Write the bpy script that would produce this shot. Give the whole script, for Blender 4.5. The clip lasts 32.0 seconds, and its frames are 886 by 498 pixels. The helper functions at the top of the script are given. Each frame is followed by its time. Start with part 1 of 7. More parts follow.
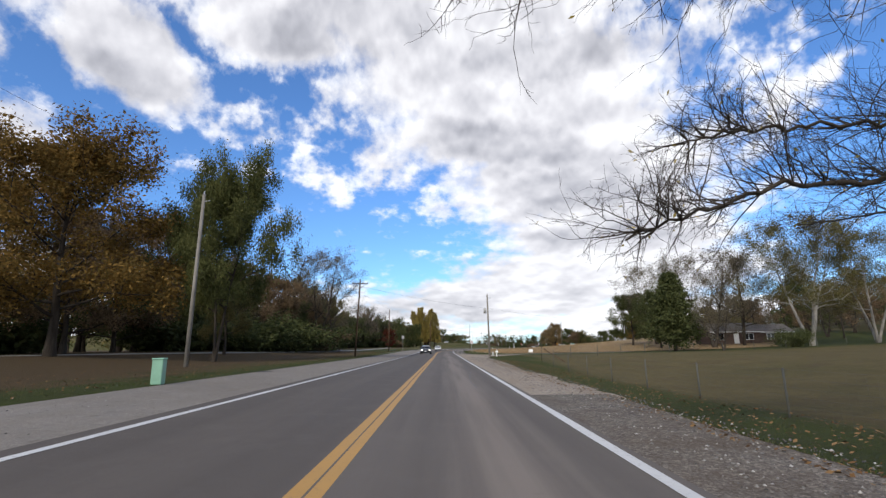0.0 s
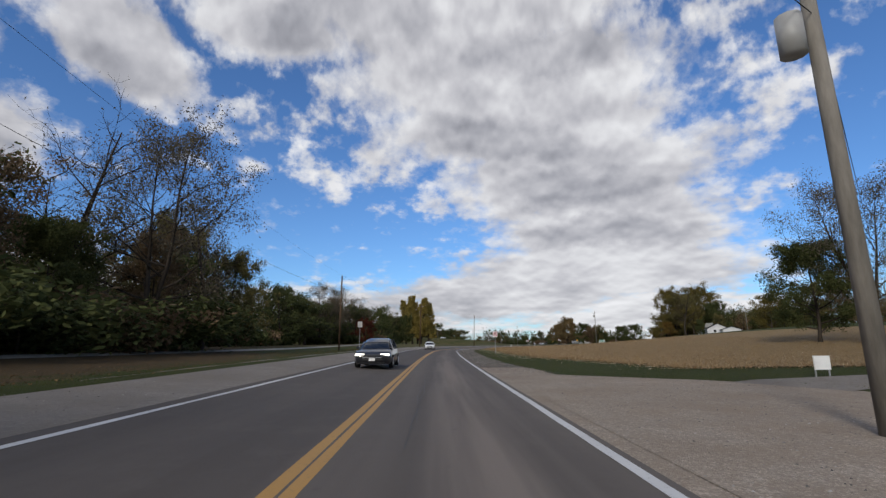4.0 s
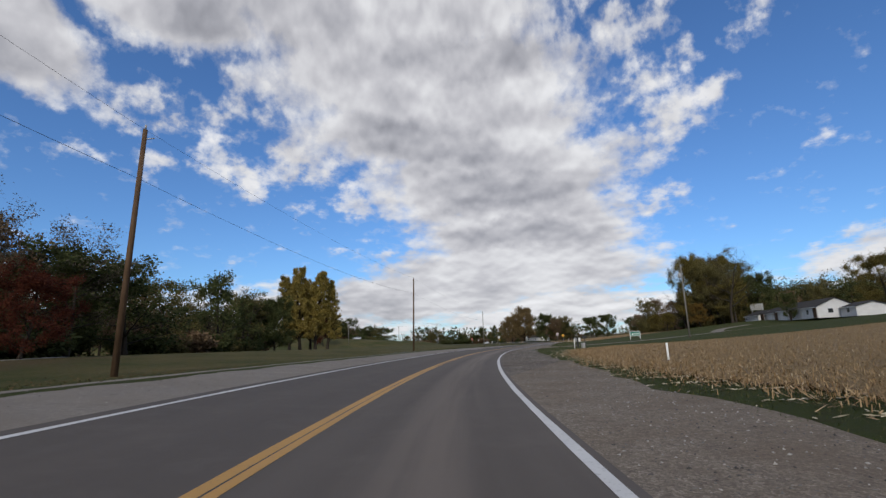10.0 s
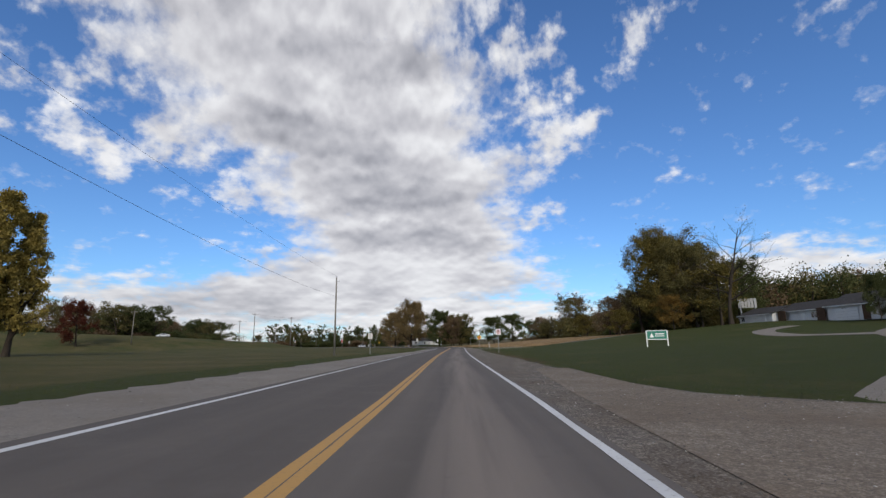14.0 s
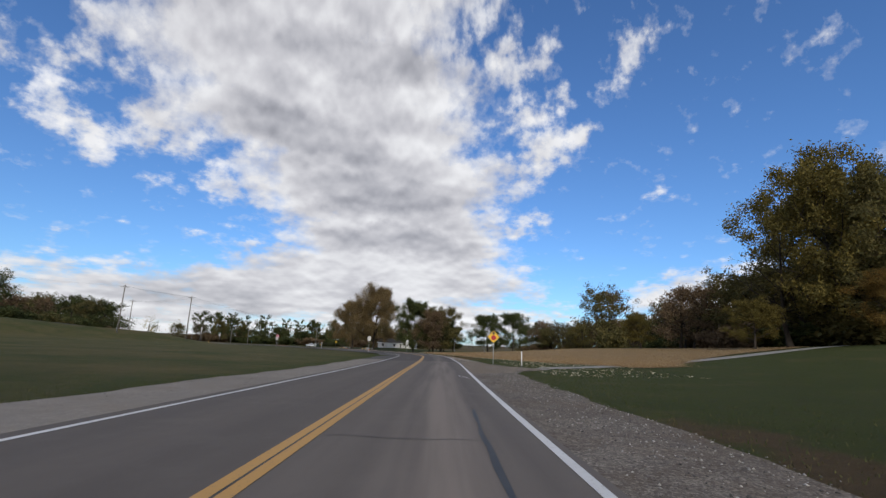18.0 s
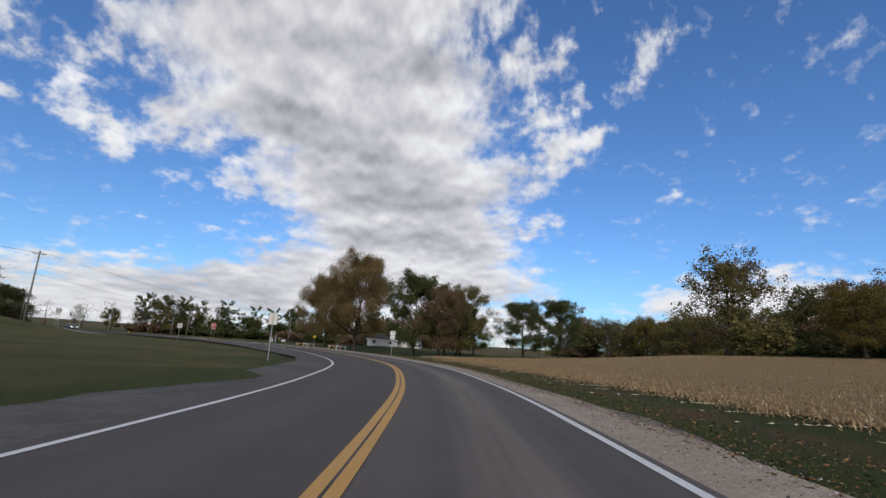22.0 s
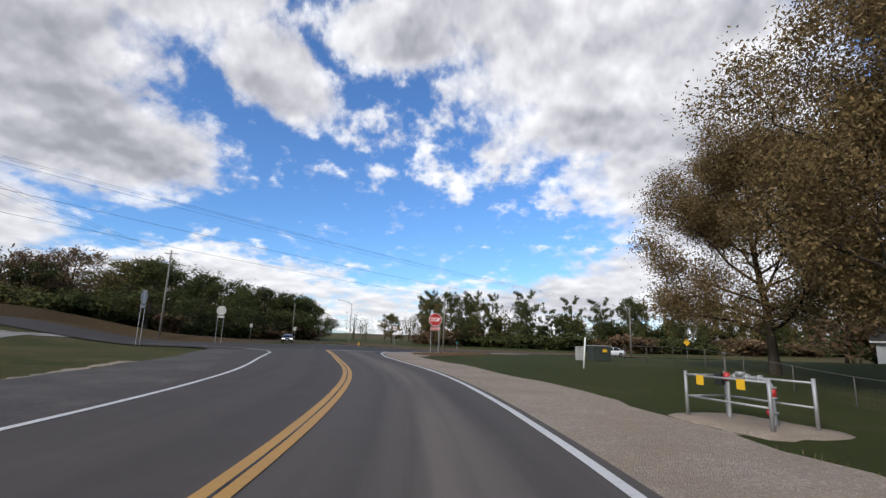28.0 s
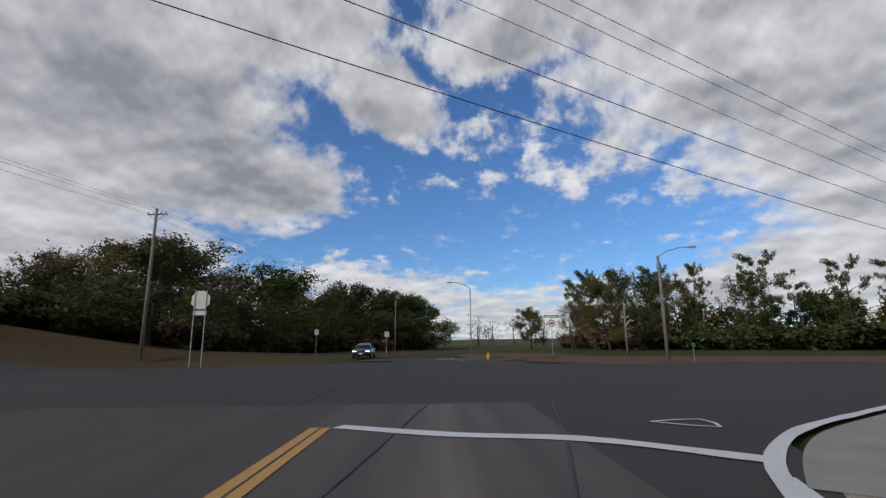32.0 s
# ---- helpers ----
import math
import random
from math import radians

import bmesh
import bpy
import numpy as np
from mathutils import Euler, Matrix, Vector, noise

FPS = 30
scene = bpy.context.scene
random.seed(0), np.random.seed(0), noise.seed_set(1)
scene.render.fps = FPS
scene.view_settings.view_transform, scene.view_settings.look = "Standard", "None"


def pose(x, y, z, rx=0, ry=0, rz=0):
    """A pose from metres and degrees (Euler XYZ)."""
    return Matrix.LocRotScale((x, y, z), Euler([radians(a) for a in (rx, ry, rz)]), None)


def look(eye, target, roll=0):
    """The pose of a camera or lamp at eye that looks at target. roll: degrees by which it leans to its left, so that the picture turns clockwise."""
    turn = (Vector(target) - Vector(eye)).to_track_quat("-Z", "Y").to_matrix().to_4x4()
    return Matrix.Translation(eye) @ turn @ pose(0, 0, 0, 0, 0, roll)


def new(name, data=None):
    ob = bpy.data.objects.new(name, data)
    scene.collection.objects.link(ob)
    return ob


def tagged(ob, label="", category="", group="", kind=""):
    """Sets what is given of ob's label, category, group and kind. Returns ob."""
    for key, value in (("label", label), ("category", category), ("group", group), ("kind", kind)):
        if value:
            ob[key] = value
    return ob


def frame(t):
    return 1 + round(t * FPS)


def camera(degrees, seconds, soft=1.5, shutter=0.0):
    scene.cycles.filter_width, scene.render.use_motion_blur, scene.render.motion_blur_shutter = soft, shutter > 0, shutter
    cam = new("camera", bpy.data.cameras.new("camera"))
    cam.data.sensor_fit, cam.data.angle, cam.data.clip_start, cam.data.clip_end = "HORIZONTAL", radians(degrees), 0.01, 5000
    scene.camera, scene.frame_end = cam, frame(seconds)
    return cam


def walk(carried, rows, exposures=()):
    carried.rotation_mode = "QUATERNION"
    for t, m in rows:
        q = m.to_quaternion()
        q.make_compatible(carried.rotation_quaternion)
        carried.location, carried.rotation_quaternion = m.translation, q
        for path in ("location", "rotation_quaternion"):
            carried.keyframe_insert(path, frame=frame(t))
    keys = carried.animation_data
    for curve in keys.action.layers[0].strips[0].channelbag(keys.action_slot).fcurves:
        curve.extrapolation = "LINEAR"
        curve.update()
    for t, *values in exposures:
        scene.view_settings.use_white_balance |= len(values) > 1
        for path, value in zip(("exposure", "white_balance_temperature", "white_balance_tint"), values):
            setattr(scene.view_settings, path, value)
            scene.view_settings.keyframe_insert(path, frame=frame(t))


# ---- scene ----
cam = camera(86.39, 32.0, soft=1.4)
# seconds, x, y, z, yaw, pitch, lean to the right
PATH = [
    (0.0, -0.03, 0.14, 1.30, 0.03, 11.71, 0.59),
    (0.5, -0.04, 6.67, 1.30, -0.20, 11.50, 0.21),
    (1.0, -0.08, 14.34, 1.30, -0.18, 11.48, -0.04),
    (1.5, -0.07, 21.92, 1.30, -0.56, 11.40, -0.17),
    (2.0, -0.11, 29.35, 1.30, 0.01, 11.45, -0.17),
    (2.5, -0.09, 36.68, 1.30, -1.08, 11.18, -0.19),
    (3.0, -0.11, 43.5, 1.30, -0.51, 11.23, 0.05),
    (3.5, -0.07, 51.95, 1.30, -0.28, 11.25, 0.23),
    (5.5, 0.28, 87.56, 1.30, -0.88, 11.48, 0.74),
    (6.0, 0.38, 96.88, 1.30, -0.81, 11.42, 0.89),
    (6.5, 0.55, 106.12, 1.30, -0.77, 11.18, 0.93),
    (7.0, 0.75, 115.44, 1.30, -0.73, 11.09, 1.19),
    (7.5, 0.89, 124.87, 1.30, -1.20, 11.00, 1.48),
    (8.0, 1.06, 134.22, 1.30, -1.91, 11.01, 1.67),
    (8.5, 1.47, 143.62, 1.30, -3.40, 11.12, 1.94),
    (9.0, 2.22, 153.28, 1.30, -5.55, 11.19, 2.13),
    (9.5, 3.40, 162.68, 1.30, -7.87, 11.28, 2.25),
    (10.0, 4.94, 172.01, 1.30, -9.92, 11.26, 2.00),
    (10.5, 6.93, 181.59, 1.30, -11.83, 11.18, 1.67),
    (11.0, 9.17, 191.23, 1.30, -13.71, 11.18, 1.52),
    (11.5, 11.63, 200.67, 1.30, -15.34, 11.20, 1.61),
    (12.0, 14.31, 209.79, 1.30, -17.10, 11.01, 1.38),
    (12.5, 17.25, 218.72, 1.30, -18.75, 11.09, 1.18),
    (13.0, 20.49, 227.69, 1.30, -20.39, 11.09, 1.02),
    (13.5, 24.16, 237.02, 1.30, -22.00, 11.21, 1.14),
    (14.0, 27.75, 245.55, 1.30, -23.70, 11.30, 0.78),
    (14.5, 31.51, 253.91, 1.30, -25.27, 11.54, 0.16),
    (16.5, 45.69, 285.25, 1.30, -27.85, 11.85, -2.51),
    (17.0, 49.38, 292.47, 1.30, -26.65, 11.84, -2.61),
    (17.5, 52.89, 299.60, 1.30, -25.99, 11.87, -2.35),
    (18.0, 56.26, 306.65, 1.30, -25.50, 11.86, -2.25),
    (18.5, 59.54, 313.60, 1.30, -25.15, 11.83, -2.17),
    (19.0, 62.75, 320.44, 1.30, -25.05, 11.84, -2.21),
    (19.5, 65.92, 327.11, 1.30, -25.10, 11.82, -2.35),
    (20.0, 69.08, 333.65, 1.30, -25.26, 11.81, -2.15),
    (20.5, 72.09, 340.16, 1.30, -25.12, 11.81, -2.26),
    (21.0, 75.03, 346.84, 1.30, -24.78, 11.81, -2.39),
    (21.5, 77.82, 353.54, 1.30, -24.37, 11.84, -2.86),
    (22.0, 80.64, 360.17, 1.30, -24.04, 11.79, -3.59),
    (22.5, 83.55, 366.72, 1.30, -23.57, 11.77, -4.32),
    (23.0, 86.33, 373.22, 1.30, -22.74, 11.72, -4.39),
    (23.5, 88.90, 379.63, 1.30, -20.80, 11.61, -4.08),
    (24.0, 91.05, 386.16, 1.30, -16.23, 11.40, -3.73),
    (24.5, 92.49, 393.14, 1.30, -9.78, 11.09, -3.53),
    (25.0, 93.32, 400.46, 1.30, -4.50, 10.78, -3.42),
    (25.5, 93.66, 407.91, 1.30, -2.12, 10.55, -2.81),
    (27.5, 92.53, 438.16, 1.30, 11.42, 10.99, -2.80),
    (28.0, 90.83, 445.66, 1.30, 14.67, 10.95, -1.93),
    (28.5, 88.61, 452.66, 1.30, 18.25, 10.87, -1.55),
    (29.0, 86.17, 458.92, 1.30, 22.03, 10.82, -1.24),
    (29.5, 83.46, 464.59, 1.30, 25.69, 10.82, -1.43),
    (30.0, 80.90, 469.36, 1.30, 28.52, 10.71, -1.50),
    (30.5, 78.66, 473.64, 1.30, 29.94, 10.94, -1.34),
    (31.0, 76.71, 477.36, 1.30, 30.00, 11.18, -0.54),
    (31.5, 75.06, 480.37, 1.30, 29.44, 11.26, 0.05),
    (32.0, 73.91, 482.50, 1.30, 29.02, 11.37, 0.66),
]


def car_pose(x, y, z, yaw, pitch, lean):
    return pose(x, y, z, 0, 0, yaw) @ pose(0, 0, 0, 90 + pitch, 0, 0) @ pose(0, 0, 0, 0, 0, -lean)


walk(cam, [(t, car_pose(*r)) for t, *r in PATH], [(0, 0.58), (1, 0.3), (2, 0.16), (3, 0.03), (6, 0.0), (8, -0.04), (10, 0.0), (13, 0.1), (17, 0.12), (25, 0.1), (27.5, 0.46), (28, 0.42), (29, 0.14), (30, -0.12), (31, -0.16), (32, -0.1)])

# ---- world and sun ----
SUN_AZ, SUN_EL = radians(205), radians(32)
world = bpy.data.worlds.new("sky_world")
scene.world = world
world.use_nodes = True
wt = world.node_tree
wt.nodes.clear()


def link_nodes(tree, a, b):
    tree.links.new(a, b)


def wnode(kind, **kw):
    n = wt.nodes.new(kind)
    for key, val in kw.items():
        if key == "operation":
            n.operation = val
        elif key == "kind2":
            n.vector_type = val
        elif key == "blend":
            n.data_type = "RGBA"
            n.blend_type = val
    return n


def wmath(op, a, b=None, c=None):
    n = wnode("ShaderNodeMath", operation=op)
    for i, v in enumerate((a, b, c)):
        if v is None:
            continue
        if isinstance(v, (int, float)):
            n.inputs[i].default_value = v
        else:
            wt.links.new(v, n.inputs[i])
    return n.outputs[0]


def wramp(fac, stops):
    n = wt.nodes.new("ShaderNodeValToRGB")
    while len(n.color_ramp.elements) < len(stops):
        n.color_ramp.elements.new(0.5)
    for e, (p, c) in zip(n.color_ramp.elements, stops):
        e.position, e.color = p, (*c, 1) if len(c) == 3 else c
    wt.links.new(fac, n.inputs[0])
    return n.outputs[0]


def wmix(fac, a, b):
    n = wnode("ShaderNodeMix", blend="MIX")
    wt.links.new(fac, n.inputs[0])
    for v, i in ((a, 6), (b, 7)):
        if isinstance(v, tuple):
            n.inputs[i].default_value = (*v, 1)
        else:
            wt.links.new(v, n.inputs[i])
    return n.outputs[2]


sky = wt.nodes.new("ShaderNodeTexSky")
sky.sky_type = "NISHITA"
sky.sun_disc = False
sky.sun_elevation, sky.sun_rotation = SUN_EL, SUN_AZ
sky.air_density, sky.dust_density, sky.ozone_density = 1.0, 0.5, 3.0
coord = wt.nodes.new("ShaderNodeTexCoord")
sep = wt.nodes.new("ShaderNodeSeparateXYZ")
wt.links.new(coord.outputs["Generated"], sep.inputs[0])
az = wmath("MULTIPLY", wmath("ARCTAN2", sep.outputs[0], sep.outputs[1]), 57.2958)
el = wmath("MULTIPLY", wmath("ARCSINE", sep.outputs[2]), 57.2958)


def wnoise(scale, detail, rough, vec, distort=0.0):
    n = wt.nodes.new("ShaderNodeTexNoise")
    n.inputs["Scale"].default_value, n.inputs["Detail"].default_value = scale, detail
    n.inputs["Roughness"].default_value, n.inputs["Distortion"].default_value = rough, distort
    wt.links.new(vec, n.inputs["Vector"])
    return n.outputs[0], n.outputs[1]


angle = wt.nodes.new("ShaderNodeCombineXYZ")
wt.links.new(az, angle.inputs[0])
wt.links.new(el, angle.inputs[1])
# the layer is foreshortened towards the horizon
low_el = wmath("MULTIPLY", wmath("LOGARITHM", wmath("ADD", wmath("MAXIMUM", el, -2.0), 7.0), 2.71828), 36.0)


def cloud_place(rise):
    n = wt.nodes.new("ShaderNodeCombineXYZ")
    wt.links.new(az, n.inputs[0])
    wt.links.new(wmath("ADD", low_el, rise), n.inputs[1])
    return n.outputs[0]


def cloud_billow(place):
    return wnoise(0.15, 3.0, 0.45, place)[0]


place_here = cloud_place(0.0)
billow, billow_up = cloud_billow(place_here), cloud_billow(cloud_place(1.1))
curd, _ = wnoise(0.36, 5.0, 0.55, place_here)
fleck, _ = wnoise(0.95, 4.0, 0.55, place_here)
# billows at three scales, about -1 to 1
grain = wmath("ADD", wmath("MULTIPLY", wmath("SUBTRACT", billow, 0.5), 2.0), wmath("ADD", wmath("MULTIPLY", wmath("SUBTRACT", curd, 0.5), 3.6), wmath("MULTIPLY", wmath("SUBTRACT", fleck, 0.5), 1.1)))
broad, _ = wnoise(0.075, 2.0, 0.45, place_here)
streaks, _ = wnoise(0.16, 2.0, 0.45, place_here)
_, warp_col = wnoise(0.16, 5.0, 0.6, angle.outputs[0])
warp = wt.nodes.new("ShaderNodeVectorMath")
warp.operation = "MULTIPLY_ADD"
wt.links.new(warp_col, warp.inputs[0])
warp.inputs[1].default_value = (7, 5, 0)
wt.links.new(angle.outputs[0], warp.inputs[2])
shift = wt.nodes.new("ShaderNodeVectorMath")
shift.operation = "SUBTRACT"
wt.links.new(warp.outputs[0], shift.inputs[0])
shift.inputs[1].default_value = (3.5, 2.5, 0)

# cloud masses: azimuth, elevation, half widths, turn (degrees)
CLOUD_BAND = [
    (0, 41, 42, 13, 0), (8, 31, 31, 9, 0), (-22, 34.5, 14, 6, 0), (11, 25.5, 27, 7.5, 0), (17, 19, 23, 8, 0), (20, 13, 19, 7, 0), (18, 8, 24, 5.5, 0), (8, 5.5, 20, 4, 0),
]
CLOUD_WEST = [
    (-36.5, 29, 11, 6, -20), (-50, 37, 20, 10, 0), (-64, 28, 22, 14, 0), (-56, 19, 21, 8, -4), (-74, 18, 24, 14, 0), (-68, 9, 20, 6, 0),
]
CLOUD_PUFFS = [
    (-26.6, 24.4, 6, 4.2, 0), (-21.2, 23.8, 3.8, 4, 0), (-16.5, 25.2, 6, 4.4, 0), (-13.8, 19.6, 6.5, 4.2, 0), (-17, 22, 4.5, 3.8, 0), (-6.5, 21.8, 11, 8, -20), (-1, 16.5, 7, 5, -30),
    (39.7, 28.7, 5.5, 3.6, 30), (41.6, 24.6, 4.4, 2.8, 20), (38, 23.7, 7.5, 4, 30), (34.5, 19.5, 7, 4.4, 30), (35.2, 14.5, 5.5, 3.4, 10), (36, 28, 7, 6, 0), (34, 33, 9, 5, 0), (48, 32.8, 6, 3, 30), (-22, 19.5, 3.4, 2, 0),
]
CLOUD_LOW = [
    (-50, 3.0, 50, 7.5, 0), (-12, 2.5, 32, 6.5, 0), (24, 3, 28, 5, 0), (56, 6.5, 15, 4.5, 6), (-36, 6, 20, 5, -3), (75, 4, 34, 7, 0),
]
# grey undersides of the thick parts
CLOUD_HOLLOWS = [
    (7, 24, 13, 3.6, -4), (17, 18, 13, 3.2, -4), (-14, 36, 16, 5, 10), (16, 33, 15, 3.5, 0), (20, 12.5, 12, 2.2, 0), (-44, 25, 12, 5, 0), (-62, 25, 18, 8, 0), (-50, 18, 12, 4, 0), (-40, 5, 30, 3.8, 0), (-14, 4.5, 22, 3.6, 0),
]


def cloud_group(blobs):
    total = None
    for a, e, ra, re, turn in blobs:
        m = wnode("ShaderNodeMapping", kind2="TEXTURE")
        m.inputs["Location"].default_value = (a, e, 0)
        m.inputs["Rotation"].default_value = (0, 0, radians(turn))
        m.inputs["Scale"].default_value = (ra, re, 1)
        wt.links.new(shift.outputs[0], m.inputs["Vector"])
        g = wt.nodes.new("ShaderNodeTexGradient")
        g.gradient_type = "SPHERICAL"
        wt.links.new(m.outputs[0], g.inputs[0])
        total = g.outputs[1] if total is None else wmath("SMOOTH_MAX", total, g.outputs[1], 0.12)
    return total


band_mass, west_mass, puff_mass, low_mass, hollow_mass = (cloud_group(b) for b in (CLOUD_BAND, CLOUD_WEST, CLOUD_PUFFS, CLOUD_LOW, CLOUD_HOLLOWS))
solid = wmath("MAXIMUM", band_mass, west_mass)
# the sky away from the road's view is broken cloud too
behind = wmath("MULTIPLY", wmath("SMOOTH_MIN", wmath("DIVIDE", wmath("SUBTRACT", wmath("ABSOLUTE", az), 80.0), 20.0), 1.0, 0.1), 0.34)
mass = wmath("MAXIMUM", wmath("MAXIMUM", solid, behind), wmath("MAXIMUM", wmath("MULTIPLY", puff_mass, 0.42), wmath("MULTIPLY", low_mass, 0.72)))
rind = wmath("SUBTRACT", 1.0, wmath("MULTIPLY", wmath("MINIMUM", solid, 0.5), 1.3))
dens = wmath("ADD", wmath("MULTIPLY", wmath("SUBTRACT", wmath("MINIMUM", mass, 0.6), 0.245), 3.6), wmath("MULTIPLY", grain, rind))
cover = wramp(wmath("MULTIPLY_ADD", dens, 0.5, 0.5), [(0.30, (0, 0, 0)), (0.45, (0.16, 0.16, 0.16)), (0.64, (0.66, 0.66, 0.66)), (0.88, (0.985, 0.985, 0.985))])
# lit from behind the road and above: bright tops, grey hollows
relief = wmath("ADD", wmath("MULTIPLY", wmath("SUBTRACT", billow, billow_up), 1.6), wmath("MULTIPLY", wmath("SUBTRACT", curd, 0.5), 0.45))
depth = wmath("MULTIPLY", wmath("MINIMUM", solid, 0.62), 0.22)
hollow = wmath("ADD", wmath("ADD", wmath("MULTIPLY", wmath("SUBTRACT", broad, 0.5), 0.7), wmath("MULTIPLY", wmath("SUBTRACT", streaks, 0.5), 0.45)), wmath("MULTIPLY", wmath("MINIMUM", hollow_mass, 0.5), 0.7))
thick = wmath("ADD", wmath("ADD", depth, wmath("MULTIPLY", hollow, wmath("MINIMUM", wmath("MULTIPLY_ADD", solid, 1.3, 0.25), 1.0))), wmath("MULTIPLY", wmath("MINIMUM", west_mass, 0.6), 0.30))
thick = wmath("ADD", wmath("SUBTRACT", thick, relief), 0.2)
shade = wramp(thick, [(0.0, (0.85, 0.855, 0.88)), (0.2, (0.74, 0.745, 0.77)), (0.45, (0.57, 0.57, 0.605)), (0.78, (0.38, 0.385, 0.425)), (1.0, (0.28, 0.285, 0.32))])
skyb = wt.nodes.new("ShaderNodeVectorMath")
skyb.operation = "MULTIPLY"
wt.links.new(sky.outputs[0], skyb.inputs[0])
skyb.inputs[1].default_value = (0.069, 0.099, 0.134)
both = wmix(cover, skyb.outputs[0], shade)
back = wt.nodes.new("ShaderNodeBackground")
wt.links.new(both, back.inputs[0])
back.inputs[1].default_value = 1.0
wout = wt.nodes.new("ShaderNodeOutputWorld")
wt.links.new(back.outputs[0], wout.inputs[0])

sun_data = bpy.data.lights.new("sun", "SUN")
sun_data.energy, sun_data.angle, sun_data.color = 2.1, radians(10), (1.0, 0.92, 0.80)
sun = new("sun", sun_data)
sun_dir = Vector((math.sin(SUN_AZ) * math.cos(SUN_EL), math.cos(SUN_AZ) * math.cos(SUN_EL), math.sin(SUN_EL)))
sun.matrix_world = look(sun_dir * 50, (0, 0, 0))
scene.view_settings.exposure = 0.0


# ---- materials ----
class Mat:
    """A small builder for one node material."""

    def __init__(self, name, rough=0.8, metal=0.0):
        self.m = bpy.data.materials.new(name)
        self.m.use_nodes = True
        self.t = self.m.node_tree
        self.b = self.t.nodes["Principled BSDF"]
        self.b.inputs["Roughness"].default_value = rough
        self.b.inputs["Metallic"].default_value = metal
        self.b.inputs["Specular IOR Level"].default_value = 0.5 if rough < 0.75 else 0.12
        self.geo = self.t.nodes.new("ShaderNodeNewGeometry")
        self.pos = self.geo.outputs["Position"]

    def local(self):
        c = self.t.nodes.new("ShaderNodeTexCoord")
        self.pos = c.outputs["Object"]
        return self

    def noise(self, scale, detail=4.0, rough=0.55, stretch=None):
        n = self.t.nodes.new("ShaderNodeTexNoise")
        n.inputs["Scale"].default_value, n.inputs["Detail"].default_value, n.inputs["Roughness"].default_value = scale, detail, rough
        v = self.pos
        if stretch:
            m = self.t.nodes.new("ShaderNodeMapping")
            m.inputs["Scale"].default_value = stretch
            self.t.links.new(v, m.inputs[0])
            v = m.outputs[0]
        self.t.links.new(v, n.inputs["Vector"])
        return n.outputs[0]

    def cells(self, scale):
        n = self.t.nodes.new("ShaderNodeTexVoronoi")
        n.inputs["Scale"].default_value = scale
        self.t.links.new(self.pos, n.inputs["Vector"])
        return n

    def ramp(self, fac, stops):
        n = self.t.nodes.new("ShaderNodeValToRGB")
        while len(n.color_ramp.elements) < len(stops):
            n.color_ramp.elements.new(0.5)
        for e, (p, c) in zip(n.color_ramp.elements, stops):
            e.position, e.color = p, (*c, 1) if isinstance(c, tuple) else (c, c, c, 1)
        self.t.links.new(fac, n.inputs[0])
        return n.outputs[0]

    def mix(self, fac, a, b, blend="MIX"):
        n = self.t.nodes.new("ShaderNodeMix")
        n.data_type, n.blend_type = "RGBA", blend
        for v, i in ((fac, 0), (a, 6), (b, 7)):
            if isinstance(v, tuple):
                n.inputs[i].default_value = (*v, 1)
            elif isinstance(v, (int, float)):
                n.inputs[i].default_value = v if i == 0 else (v, v, v, 1)
            else:
                self.t.links.new(v, n.inputs[i])
        return n.outputs[2]

    def math(self, op, a, b=0.0):
        n = self.t.nodes.new("ShaderNodeMath")
        n.operation = op
        for i, v in enumerate((a, b)):
            if isinstance(v, (int, float)):
                n.inputs[i].default_value = v
            else:
                self.t.links.new(v, n.inputs[i])
        return n.outputs[0]

    def chance(self):
        n = self.t.nodes.new("ShaderNodeObjectInfo")
        return n.outputs["Random"]

    def island(self):
        return self.geo.outputs["Random Per Island"]

    def color(self, v):
        if isinstance(v, tuple):
            self.b.inputs["Base Color"].default_value = (*v, 1)
        else:
            self.t.links.new(v, self.b.inputs["Base Color"])
        return self

    def bump(self, height, strength=0.3, dist=0.02):
        n = self.t.nodes.new("ShaderNodeBump")
        n.inputs["Strength"].default_value, n.inputs["Distance"].default_value = strength, dist
        self.t.links.new(height, n.inputs["Height"])
        self.t.links.new(n.outputs[0], self.b.inputs["Normal"])
        return self

    def rough(self, v):
        self.t.links.new(v, self.b.inputs["Roughness"])
        return self


def plain(name, col, rough=0.6, metal=0.0, vary=0.12, scale=3.0):
    m = Mat(name, rough, metal)
    n = m.noise(scale, 5.0)
    lo = tuple(c * (1 - vary) for c in col)
    hi = tuple(min(1, c * (1 + vary)) for c in col)
    m.color(m.ramp(n, [(0.3, lo), (0.7, hi)])).bump(m.noise(scale * 14, 3.0), 0.12, 0.004)
    return m.m


